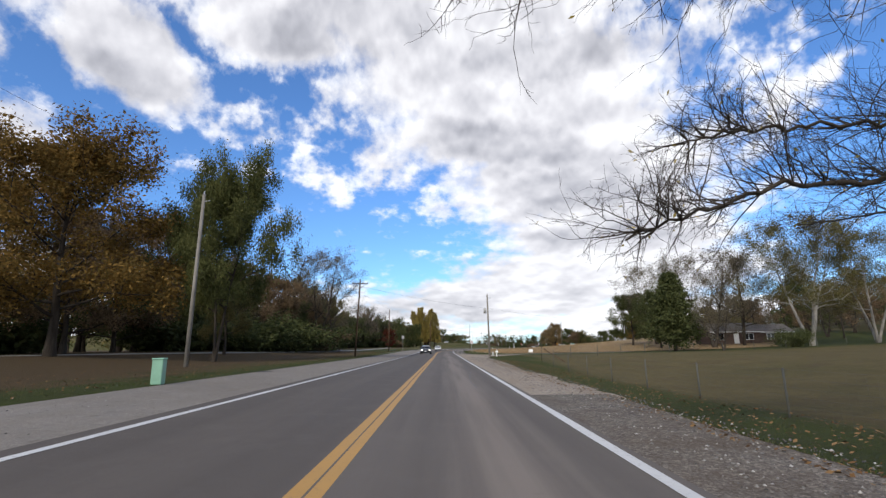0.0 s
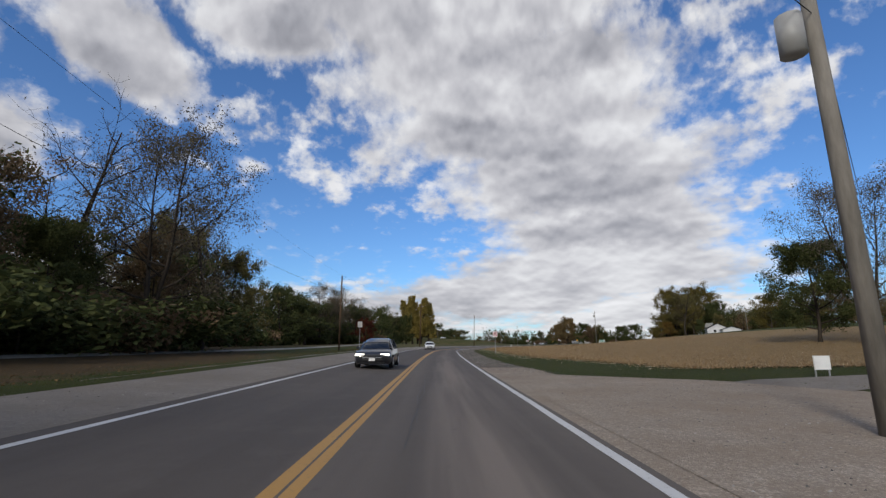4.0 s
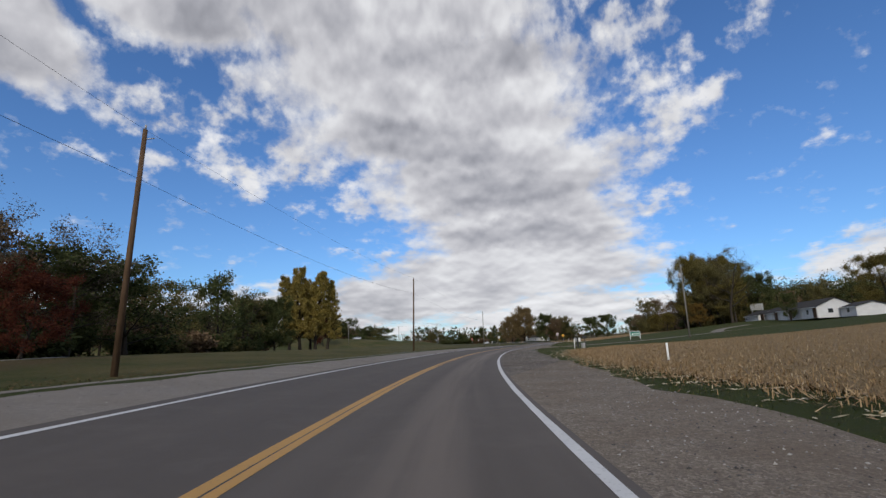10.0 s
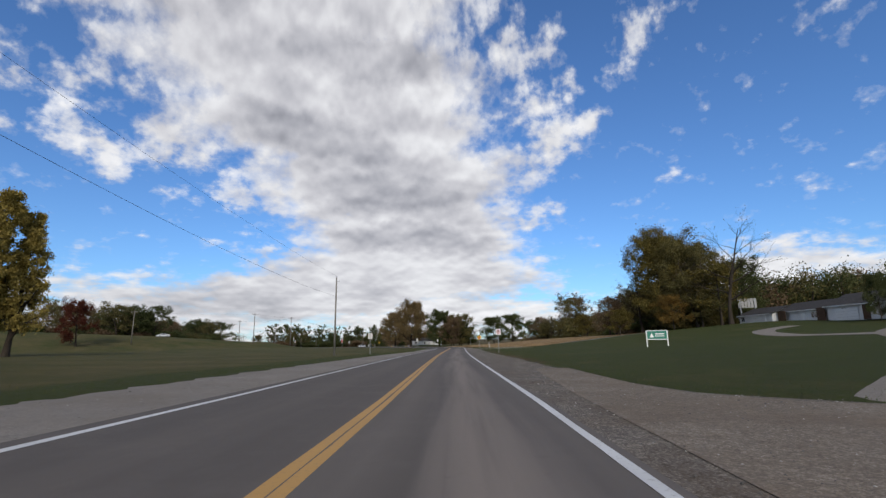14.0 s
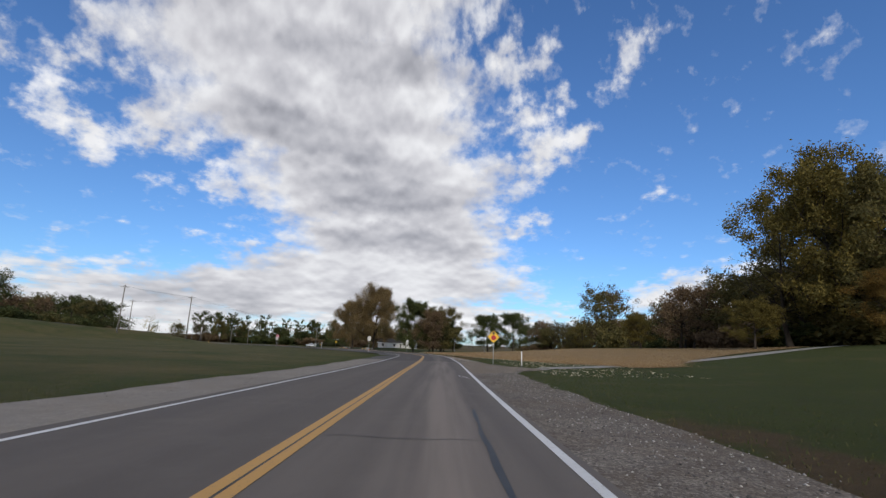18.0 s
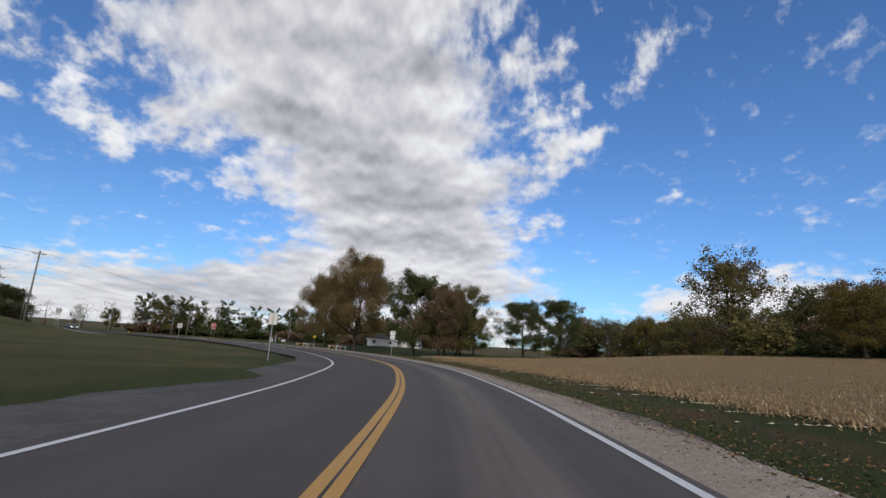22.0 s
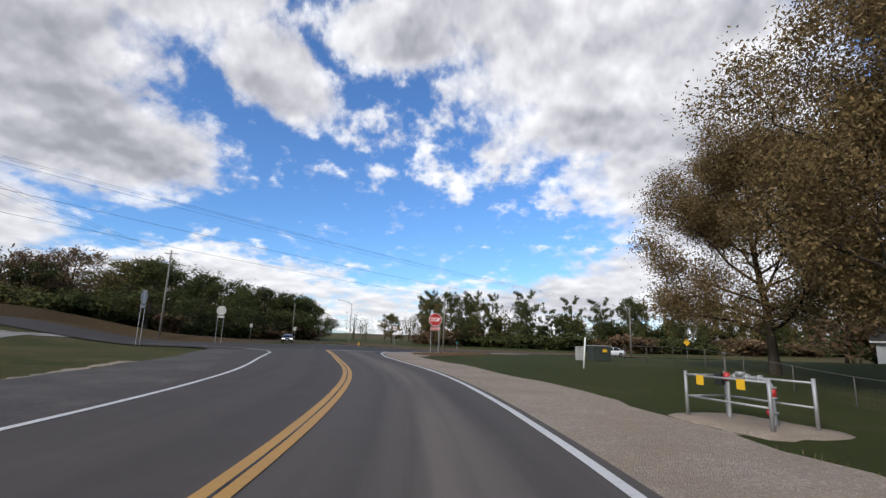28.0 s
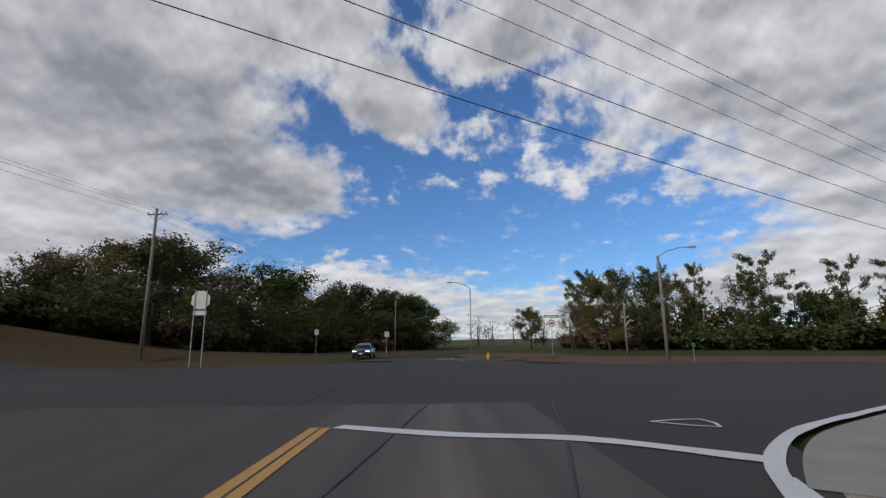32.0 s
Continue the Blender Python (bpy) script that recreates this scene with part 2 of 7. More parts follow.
def asphalt_material(name, lo, hi, tracks=True):
    """Asphalt; a paler band lies between the wheel tracks of each lane."""
    m = Mat(name, 0.8)
    at_ = m.t.nodes.new("ShaderNodeAttribute")
    at_.attribute_name = "lane_place"
    sp = m.t.nodes.new("ShaderNodeSeparateXYZ")
    m.t.links.new(at_.outputs["Vector"], sp.inputs[0])
    across, along = sp.outputs[0], sp.outputs[1]
    lanes = m.t.nodes.new("ShaderNodeCombineXYZ")
    m.t.links.new(across, lanes.inputs[0])
    m.t.links.new(m.math("MULTIPLY", along, 0.035), lanes.inputs[1])
    streak = m.t.nodes.new("ShaderNodeTexNoise")
    streak.inputs["Scale"].default_value, streak.inputs["Detail"].default_value = 2.2, 5.0
    m.t.links.new(lanes.outputs[0], streak.inputs["Vector"])
    c = m.mix(m.noise(0.25, 5.0), lo, hi)
    if tracks:
        off = m.math("ABSOLUTE", m.math("SUBTRACT", m.math("ABSOLUTE", across), 2.0))
        wob = m.math("ADD", off, m.math("MULTIPLY", m.math("SUBTRACT", streak.outputs[0], 0.5), 0.9))
        own = m.ramp(across, [(0.0, 0.4), (0.05, 1.0)])
        c = m.mix(m.math("MULTIPLY", own, m.ramp(wob, [(0.1, 0.9), (0.55, 0.25), (0.85, 0.0)])), c, (hi[0] * 1.7, hi[1] * 1.64, hi[2] * 1.56))
        c = m.mix(m.ramp(m.math("ABSOLUTE", m.math("SUBTRACT", wob, 0.95)), [(0.0, 0.45), (0.35, 0.0)]), c, tuple(v * 0.6 for v in lo))
        c = m.mix(m.ramp(m.math("MULTIPLY", along, 0.002), [(0.16, 0.0), (0.24, 0.45), (0.38, 0.45), (0.45, 0.0)]), c, tuple(v * 0.6 for v in lo))
        # left lane darker; some lens vignetting is put into this colour
        c = m.mix(m.ramp(m.math("MULTIPLY", across, -1.0), [(0.0, 0.0), (0.3, 0.66)]), c, tuple(v * 0.6 for v in lo))
    c = m.mix(m.ramp(streak.outputs[0], [(0.45, 0.0), (0.7, 0.5)]), c, tuple(v * 0.62 for v in lo))
    c = m.mix(m.ramp(m.noise(0.9, 6.0, 0.7), [(0.5, 0.0), (0.8, 0.35)]), c, tuple(v * 1.25 for v in hi))
    c = m.mix(m.math("MULTIPLY", m.noise(220.0, 2.0), 0.45), c, tuple(v * 1.5 for v in hi))
    c = m.mix(m.ramp(m.noise(3.0, 6.0, 0.7), [(0.62, 0.0), (0.74, 0.4)]), c, tuple(v * 0.8 for v in lo))
    return m.color(c).bump(m.noise(160.0, 3.0), 0.3, 0.005).m


def ground_material():
    m = Mat("mown_grass", 0.95)
    a = m.mix(m.noise(0.35, 6.0, 0.6), (0.030, 0.044, 0.010), (0.060, 0.068, 0.018))
    dry = m.t.nodes.new("ShaderNodeAttribute")
    dry.attribute_name = "dry_grass"
    straw = m.mix(m.noise(0.5, 7.0, 0.7, (1.0, 0.6, 1.0)), (0.082, 0.066, 0.026), (0.175, 0.132, 0.062))
    worn = m.math("ADD", dry.outputs["Fac"], m.math("MULTIPLY", m.math("SUBTRACT", m.noise(0.11, 7.0, 0.7), 0.5), 1.7))
    a = m.mix(m.ramp(worn, [(0.2, 0.0), (0.5, 0.5), (0.85, 0.92)]), a, straw)
    a = m.mix(m.ramp(m.noise(1.6, 6.0, 0.7), [(0.5, 0.0), (0.72, 0.6)]), a, (0.055, 0.042, 0.020))
    a = m.mix(m.ramp(m.noise(9.0, 5.0, 0.7), [(0.45, 0.0), (0.75, 0.6)]), a, (0.016, 0.024, 0.007))
    a = m.mix(m.ramp(m.noise(40.0, 2.0), [(0.6, 0.0), (0.7, 0.5)]), a, (0.10, 0.085, 0.04))
    at_ = m.t.nodes.new("ShaderNodeAttribute")
    at_.attribute_name = "leaf_shade_cover"
    edge = m.math("ADD", at_.outputs["Fac"], m.math("MULTIPLY", m.math("SUBTRACT", m.noise(0.3, 6.0, 0.7), 0.5), 1.2))
    floor = m.mix(m.noise(3.0, 6.0, 0.7), (0.040, 0.026, 0.014), (0.115, 0.078, 0.044))
    a = m.mix(m.ramp(edge, [(0.35, 0.0), (0.65, 0.9)]), a, floor)
    return m.color(a).bump(m.noise(30.0, 6.0, 0.7), 0.9, 0.08).m


def gravel_material(name, lo, hi, scale=26.0, dirt=(0.13, 0.105, 0.08), dirty=0.7):
    m = Mat(name, 0.95)
    v, v2 = m.cells(scale), m.cells(scale * 0.37)
    g = m.math("ADD", m.math("MULTIPLY", v.outputs["Color"], 0.5), m.math("MULTIPLY", v2.outputs["Color"], 0.25))
    c = m.ramp(m.math("ADD", g, m.math("MULTIPLY", m.noise(0.8, 6.0, 0.65), 0.4)), [(0.25, lo), (0.62, tuple((p + q) * 0.42 for p, q in zip(lo, hi))), (0.85, hi)])
    c = m.mix(m.ramp(m.noise(0.45, 7.0, 0.7), [(0.42, 0.0), (0.66, dirty)]), c, dirt)
    c = m.mix(m.ramp(m.noise(4.0, 5.0, 0.7), [(0.55, 0.0), (0.75, 0.55)]), c, tuple(q * 0.6 for q in lo))
    c = m.mix(m.ramp(m.noise(0.16, 5.0, 0.65), [(0.45, 0.0), (0.75, 0.45)]), c, tuple(q * 0.75 for q in dirt))
    return m.color(c).bump(m.math("SUBTRACT", 1.0, v.outputs["Distance"]), 0.7, 0.02).m


def paint_material(name, col, worn):
    m = Mat(name, 0.7)
    c = m.mix(m.ramp(m.noise(14.0, 7.0, 0.75), [(0.55, 0.0), (0.72, 0.85)]), col, worn)
    c = m.mix(m.math("MULTIPLY", m.noise(0.7, 3.0), 0.4), c, worn)
    return m.color(c).bump(m.noise(120.0, 3.0), 0.2, 0.004).m


M_ASPHALT = asphalt_material("asphalt", (0.092, 0.080, 0.072), (0.117, 0.102, 0.091))
M_ASPHALT_DARK = asphalt_material("dark_asphalt", (0.064, 0.0565, 0.052), (0.084, 0.0745, 0.068))
M_ASPHALT_OPEN = asphalt_material("crossing_asphalt", (0.034, 0.0305, 0.0285), (0.052, 0.0462, 0.043), False)
M_GRASS = ground_material()
M_GRAVEL = gravel_material("roadside_gravel", (0.050, 0.043, 0.037), (0.31, 0.275, 0.238), 40.0, (0.105, 0.077, 0.053), 0.6)
M_PALE = gravel_material("pale_crushed_stone", (0.185, 0.166, 0.148), (0.325, 0.297, 0.263), 70.0, (0.20, 0.17, 0.14), 0.6)
M_TAN = gravel_material("tan_dirt_gravel", (0.23, 0.187, 0.146), (0.45, 0.385, 0.315), 45.0, (0.255, 0.198, 0.146), 0.7)
M_DIRT = gravel_material("stony_brown_dirt", (0.105, 0.085, 0.066), (0.33, 0.285, 0.235), 42.0, (0.15, 0.115, 0.083), 0.7)
M_DARKSHOULDER = gravel_material("dark_old_asphalt", (0.055, 0.053, 0.052), (0.115, 0.110, 0.106), 50.0, (0.16, 0.148, 0.135), 0.5)
M_WHITE = paint_material("white_road_paint", (0.60, 0.60, 0.59), (0.17, 0.165, 0.16))
M_YELLOW = paint_material("yellow_road_paint", (0.44, 0.235, 0.048), (0.19, 0.13, 0.065))
M_CONCRETE = plain("pale_concrete", (0.24, 0.23, 0.21), 0.9, 0, 0.15, 0.8)
M_TAR = plain("tar_crack", (0.02, 0.02, 0.02), 0.6, 0, 0.3)


# ---- meshes ----
def mesh_np(name, verts, faces, mats=(), smooth=False, index=None):
    """A mesh from arrays: verts (n, 3), faces (m, 3 or 4)."""
    me = bpy.data.meshes.new(name)
    verts = np.asarray(verts, dtype=np.float32)
    faces = np.asarray(faces, dtype=np.int32)
    k = faces.shape[1]
    me.vertices.add(len(verts))
    me.vertices.foreach_set("co", verts.ravel())
    me.loops.add(faces.size)
    me.loops.foreach_set("vertex_index", faces.ravel())
    me.polygons.add(len(faces))
    me.polygons.foreach_set("loop_start", np.arange(0, faces.size, k, dtype=np.int32))
    me.polygons.foreach_set("loop_total", np.full(len(faces), k, dtype=np.int32))
    for m in mats:
        me.materials.append(m)
    if index is not None:
        me.polygons.foreach_set("material_index", np.asarray(index, dtype=np.int32))
    if smooth:
        me.polygons.foreach_set("use_smooth", np.ones(len(faces), dtype=bool))
    me.update(calc_edges=True)
    me.validate()
    return me


def part(name, me, parent, label="", at=None):
    """A mesh (or bmesh) as one part under its thing."""
    if isinstance(me, bmesh.types.BMesh):
        data = bpy.data.meshes.new(name)
        me.to_mesh(data)
        me.free()
        me = data
    ob = new(name, me)
    ob.parent = parent
    if at is not None:
        ob.matrix_basis = at
    if label:
        ob["label"] = label
    return ob


# ---- the road's line ----
CENTRE = [
    (-1.3, -160), (-1.3, -60), (-1.3, 4.5), (-1.35, 33.9), (-1.4, 60), (-1.6, 101.3), (-1.4, 122), (0.3, 157.7), (3.7, 178),
    (10.8, 205.3), (20.2, 232.5), (32.4, 259.5), (49.6, 296.9), (62.8, 324.7), (78.6, 358.0), (86.6, 376.5), (90.8, 390.4),
    (92.5, 407.4), (92.0, 425), (90.0, 441.6), (83.3, 461.6), (77.7, 472.0), (68.3, 488.5), (58.5, 506.0), (44, 532), (24, 572), (-10, 640), (-80, 780),
]


def spline(points, step=1.0):
    p = np.array([points[0]] + list(points) + [points[-1]], float)
    out = []
    for i in range(1, len(p) - 2):
        n = max(2, int(np.linalg.norm(p[i + 1] - p[i]) / step))
        t = np.linspace(0, 1, n, endpoint=False)[:, None]
        a, b, c, d = p[i - 1], p[i], p[i + 1], p[i + 2]
        # chord-scaled tangents
        l0, l1, l2 = (max(np.linalg.norm(v), 1e-3) for v in (b - a, c - b, d - c))
        m1 = ((b - a) / l0 * l1 + (c - b) / l1 * l0) / (l0 + l1) * l1 if i > 1 else c - b
        m2 = ((c - b) / l1 * l2 + (d - c) / l2 * l1) / (l1 + l2) * l1 if i < len(p) - 3 else c - b
        out.append((2 * t**3 - 3 * t**2 + 1) * b + (t**3 - 2 * t**2 + t) * m1 + (-2 * t**3 + 3 * t**2) * c + (t**3 - t**2) * m2)
    out.append(p[-1][None])
    return np.concatenate(out)


LINE = spline(CENTRE)
_seg = np.linalg.norm(np.diff(LINE, axis=0), axis=1)
STATION = np.concatenate([[0], np.cumsum(_seg)]) - 160.0
_tan = np.gradient(LINE, axis=0)
_tan /= np.linalg.norm(_tan, axis=1)[:, None]
NORMAL = np.stack([_tan[:, 1], -_tan[:, 0]], 1)  # to the right
STOP_S = float(STATION[np.argmin(np.hypot(LINE[:, 0] - 68.3, LINE[:, 1] - 488.5))])

# the road leans in its bends: rise of the left edge line along the way
_bank_s = [-160, 0, 60, 100, 120, 165, 185, 215, 245, 275, 315, 345, 380, 430, 458, 478, 540]
_bank_z = [0.13, 0.13, 0.14, 0.23, 0.26, 0.28, 0.28, 0.2, 0.17, 0.1, -0.02, -0.12, -0.1, -0.08, -0.03, 0.0, 0.0]


def road_z(s, d):
    left = np.interp(s, _bank_s, _bank_z)
    return np.where(d < 0, left * np.minimum(-d, 6.5) / 3.6, 0.0)


def nearest(x, y):
    """Station and signed distance (right positive) of places from the road's centre line."""
    x, y = np.asarray(x, float).ravel(), np.asarray(y, float).ravel()
    s, d = np.empty(len(x)), np.empty(len(x))
    pts, idx = LINE[::3], np.arange(len(LINE))[::3]
    for a in range(0, len(x), 4000):
        q = np.stack([x[a:a + 4000], y[a:a + 4000]], 1)
        k = idx[((q[:, None] - pts[None]) ** 2).sum(2).argmin(1)]
        v = q - LINE[k]
        along = (v * np.stack([-NORMAL[k][:, 1], NORMAL[k][:, 0]], 1)).sum(1)
        side = (v * NORMAL[k]).sum(1)
        s[a:a + 4000] = STATION[k] + np.clip(along, -3, 3)
        d[a:a + 4000] = np.where(side < 0, -1, 1) * np.maximum(np.abs(side), np.hypot(v[:, 0], v[:, 1]) * (np.abs(along) > 4))
    return s, d


def step01(v, a, b):
    t = np.clip((v - a) / (b - a), 0, 1)
    return t * t * (3 - 2 * t)


HIGHWAY = spline([(-420, 330), (-200, 405), (-60, 440), (10, 468), (38, 489), (58.5, 506), (84, 519.5), (112, 532), (200, 568), (420, 660)], 4.0)
_hz_x = [-420, -200, -60, 0, 30, 46, 75, 110, 200, 420]
_hz_z = [11.5, 9.0, 5.2, 2.7, 0.8, 0.05, 0.0, 0.0, 0.4, 1.0]


def highway_dist(x, y):
    x, y = np.asarray(x, float).ravel(), np.asarray(y, float).ravel()
    out = np.empty(len(x))
    for a in range(0, len(x), 4000):
        q = np.stack([x[a:a + 4000], y[a:a + 4000]], 1)
        out[a:a + 4000] = np.sqrt(((q[:, None] - HIGHWAY[None]) ** 2).sum(2).min(1))
    return out


_edge_s = [-150, 30, 60, 63, 69, 74, 78, 81, 95, 120, 200, 235, 242, 248, 254, 257, 260, 261.5, 263, 266, 290, 330, 347, 351, 354, 356.5, 359.5, 363.5, 371, 400, 440, 470]
_edge_d = [5.9, 5.9, 6.6, 6.9, 10.2, 12.6, 10.5, 6.6, 5.7, 6.0, 7.4, 6.8, 6.5, 6.9, 8.4, 11.6, 11.2, 9.0, 7.6, 7.1, 6.9, 6.2, 6.4, 7.5, 10.0, 10.0, 7.6, 6.5, 6.0, 5.0, 6.4, 6.6]


def right_edge(s):
    """Where the gravel ends and the grass begins; it widens at the mouths of drives."""
    return np.interp(s, _edge_s, _edge_d)


def crossing_fall(x, y):
    """The crossing falls away to its far right and climbs with the highway to the west."""
    f = (x - 71) * -0.5 + (y - 489) * 0.866
    g = (x - 71) * 0.866 + (y - 489) * 0.5
    u = (58.5 - x) * 0.8 + (506 - y) * 0.6
    v = (x - 58.5) * 0.6 + (506 - y) * 0.8
    return 2.6 * step01(u, 18, 40) * (1 - step01(v, 22, 42)) - 0.3 * step01(f, 2, 30) * step01(g, -12, 18) - 0.3 * step01(f, 2, 30) * step01(g, 18, 50)


def terrain(x, y):
    x, y = np.asarray(x, float).ravel(), np.asarray(y, float).ravel()
    s, d = nearest(x, y)
    near = road_z(s, np.clip(d, -9, 6))
    right_amp = np.interp(s, [-100, 40, 90, 130, 200, 250, 310, 360, 400, 428, 446, 470], [3.0, 2.2, 1.7, 4.3, 6.4, 6.8, 6.0, 5.2, 4.4, 3.6, 0.8, 0.0])
    z = right_amp * step01((d - 6) / np.interp(s, [320, 360, 430, 450], [114, 74, 74, 114]), 0, 1)
    z += np.interp(s, [60, 150, 230, 330, 420, 470], [4, 9, 14, 18, 16, 2]) * step01(d, 110, 260)
    ditch = np.interp(s, [-60, 0, 38, 54], [0.9, 0.9, 0.9, 0.0])
    z -= ditch * step01(d, 5, 9) * (1 - step01(d, 14, 34))
    z += 1.0 * step01(-d, 12, 34) * (1 - step01(s, 240, 320))
    z -= 1.2 * step01(d, 6.4, 10.5) * step01(s, 434, 447) * (1 - step01(d, 30, 60)) * (1 - step01(s, STOP_S - 34, STOP_S - 18))
    b = np.exp(-((x - 126) ** 2 + (y - 501) ** 2) / 200.0)
    z = z * (1 - b) + 1.0 * b
    z += near * (1 - step01(np.abs(d), 7, 24))
    z += 0.25 * np.sin(x * 0.05) * np.sin(y * 0.043 + 1) * step01(np.abs(d), 12, 60)
    z = z * (1 - step01(s, 388, 400) * step01(d, -17, -13) * (d < 0) * (1 - step01(s, STOP_S - 4, STOP_S + 1)))
    hd = highway_dist(x, y)
    hz = np.interp(x, _hz_x, _hz_z) + crossing_fall(x, y)
    flatw = np.interp(x, [-60, 0, 30, 52, 60], [7, 10, 15, 15, 7])
    w = (1 - step01(hd, flatw, 55)) * step01(np.abs(d), 6, 22)
    z = z * (1 - w) + hz * w
    far = step01(np.hypot(x - 40, y - 250), 700, 1800)
    z += far * 12
    z -= 0.26 * step01(s, 394, 402) * step01(d, -15, -13) * (d < 0) * (1 - step01(s, STOP_S - 4, STOP_S + 1)) * step01(hd, 6, 9)
    rim = np.where(d > 0, np.maximum(right_edge(s) - 0.6, 5.0), 5.0)
    z = np.where((d > 0) & (d < rim + 1.5) & (s < STOP_S - 30), z * step01(d, rim, rim + 1.5), z)
    z -= 0.09 * (1 - step01(np.abs(d), rim, rim + np.where(d > 0, 1.5, 2.5)))
    z -= 0.09 * (1 - step01(hd, np.interp(x, [-60, 0, 30, 52, 60], [5.5, 9, 14.5, 14.5, 5.5]), np.interp(x, [-60, 0, 30, 52, 60], [8.0, 12, 17.5, 17.5, 8.0])))
    low = ((hd < 20) & (x > 20) & (x < 72) & (d < 0) & (s > STOP_S - 14)) | ((hd < 17) & (x > 60) & (d > 0) & (s > STOP_S - 3)) | ((hd < 10) & (x > 38) & (x < 125)) | ((np.abs(d) < 8) & (s > STOP_S - 2) & (s < STOP_S + 40))
    z = np.where(low, np.minimum(z, crossing_fall(x, y) - 0.1), z)
    z = np.where((d > 3) & (d < 13) & (s > STOP_S - 22) & (s < STOP_S + 12), np.minimum(z, crossing_fall(x, y) - 0.05), z)
    lift = (1 - step01(hd, 15, 26)) * step01(x, 26, 34) * (1 - step01(x, 62, 66)) * step01(-d, 7, 9) * step01(s, STOP_S - 40, STOP_S - 24)
    z = z * (1 - lift) + np.maximum(z, crossing_fall(x, y) - 0.1) * lift
    return z


def ground_z(x, y):
    return float(terrain([x], [y])[0])


def axis(lo, hi, inner0, inner1, step, grow=1.18):
    a = list(np.arange(inner0, inner1 + 0.1, step))
    w, v = step, inner0
    left = []
    while v > lo:
        w *= grow
        v -= w
        left.append(v)
    w, v = step, inner1
    right = []
    while v < hi:
        w *= grow
        v += w
        right.append(v)
    return np.array(left[::-1] + a + right)


gx, gy = axis(-3000, 3000, -70, 170, 1.6), axis(-2500, 3500, -20, 560, 1.6)
GX, GY = np.meshgrid(gx, gy)
GZ = terrain(GX, GY)
nx, ny = len(gx), len(gy)
ii = (np.arange(ny - 1)[:, None] * nx + np.arange(nx - 1)[None]).ravel()
ground = new("ground", mesh_np("ground", np.stack([GX.ravel(), GY.ravel(), GZ], 1), np.stack([ii, ii + 1, ii + nx + 1, ii + nx], 1), [M_GRASS], True))
_gs, _gd = nearest(GX, GY)
# brown leaf cover; along the western verge its dark colour also paints tree shade
_cover = (0.62 * step01(-_gd, 8.5, 10.5) + 0.38 * step01(-_gd, 13, 19)) * (1 - step01(_gs, 90, 140)) + 0.55 * step01(-_gd, 20, 28) * step01(_gs, 60, 110) * (1 - step01(_gs, 200, 240)) + 0.5 * step01(_gd, 90, 120)
_cover += 0.6 * step01(_gd, 6.5, 7.5) * (1 - step01(_gd, 8.2, 10.0)) * step01(_gs, 375, 385) * (1 - step01(_gs, 425, 440))
_cover += 0.75 * step01(_gd, 5.2, 6.0) * (1 - step01(_gd, 7.2, 8.2)) * (1 - step01(_gs, 66, 72)) + 0.8 * step01(_gd, 5.6, 6.4) * (1 - step01(_gd, 7.4, 9.0)) * step01(_gs, 270, 285) * (1 - step01(_gs, 325, 332))
_cover += 0.5 * step01(_gd, 5.2, 6.0) * (1 - step01(_gd, 6.8, 8.0)) * step01(_gs, 95, 105) * (1 - step01(_gs, 232, 240))
_cover += 0.33 * step01(_gd, 9, 13) * (1 - step01(_gs, 60, 85)) * (1 - step01(_gd, 60, 90))
_dry = 0.85 * step01(_gd, 10.5, 13) * (1 - step01(_gs, 62, 80)) + 0.12 * step01(_gd, 5, 8) * step01(_gs, 70, 100) + 0.5 * step01(-_gd, 9, 12) * step01(_gs, 165, 205) * (1 - step01(_gs, 300, 345))
_dry += 0.42 * step01(-_gd, 6, 9) * step01(_gs, 300, 345) + 0.4 * step01(_gd, 60, 90) * step01(_gs, 380, 410)
# bare dark ground under the wood north of the highway
_hn = (GY.ravel() - 468) * 0.8 - (GX.ravel() - 10) * 0.6
_cover += 0.95 * step01(_hn, 5.5, 8) * (1 - step01(_hn, 60, 90)) * step01(44 - GX.ravel(), 0, 6) * step01(_gs, 400, 430)
ground.data.attributes.new("dry_grass", "FLOAT", "POINT").data.foreach_set("value", np.clip(_dry, 0, 1).astype(np.float32))
ground.data.attributes.new("leaf_shade_cover", "FLOAT", "POINT").data.foreach_set("value", np.clip(_cover, 0, 1).astype(np.float32))
tagged(ground, "mown autumn grass with bare patches along a country road", "ground", kind="structure")


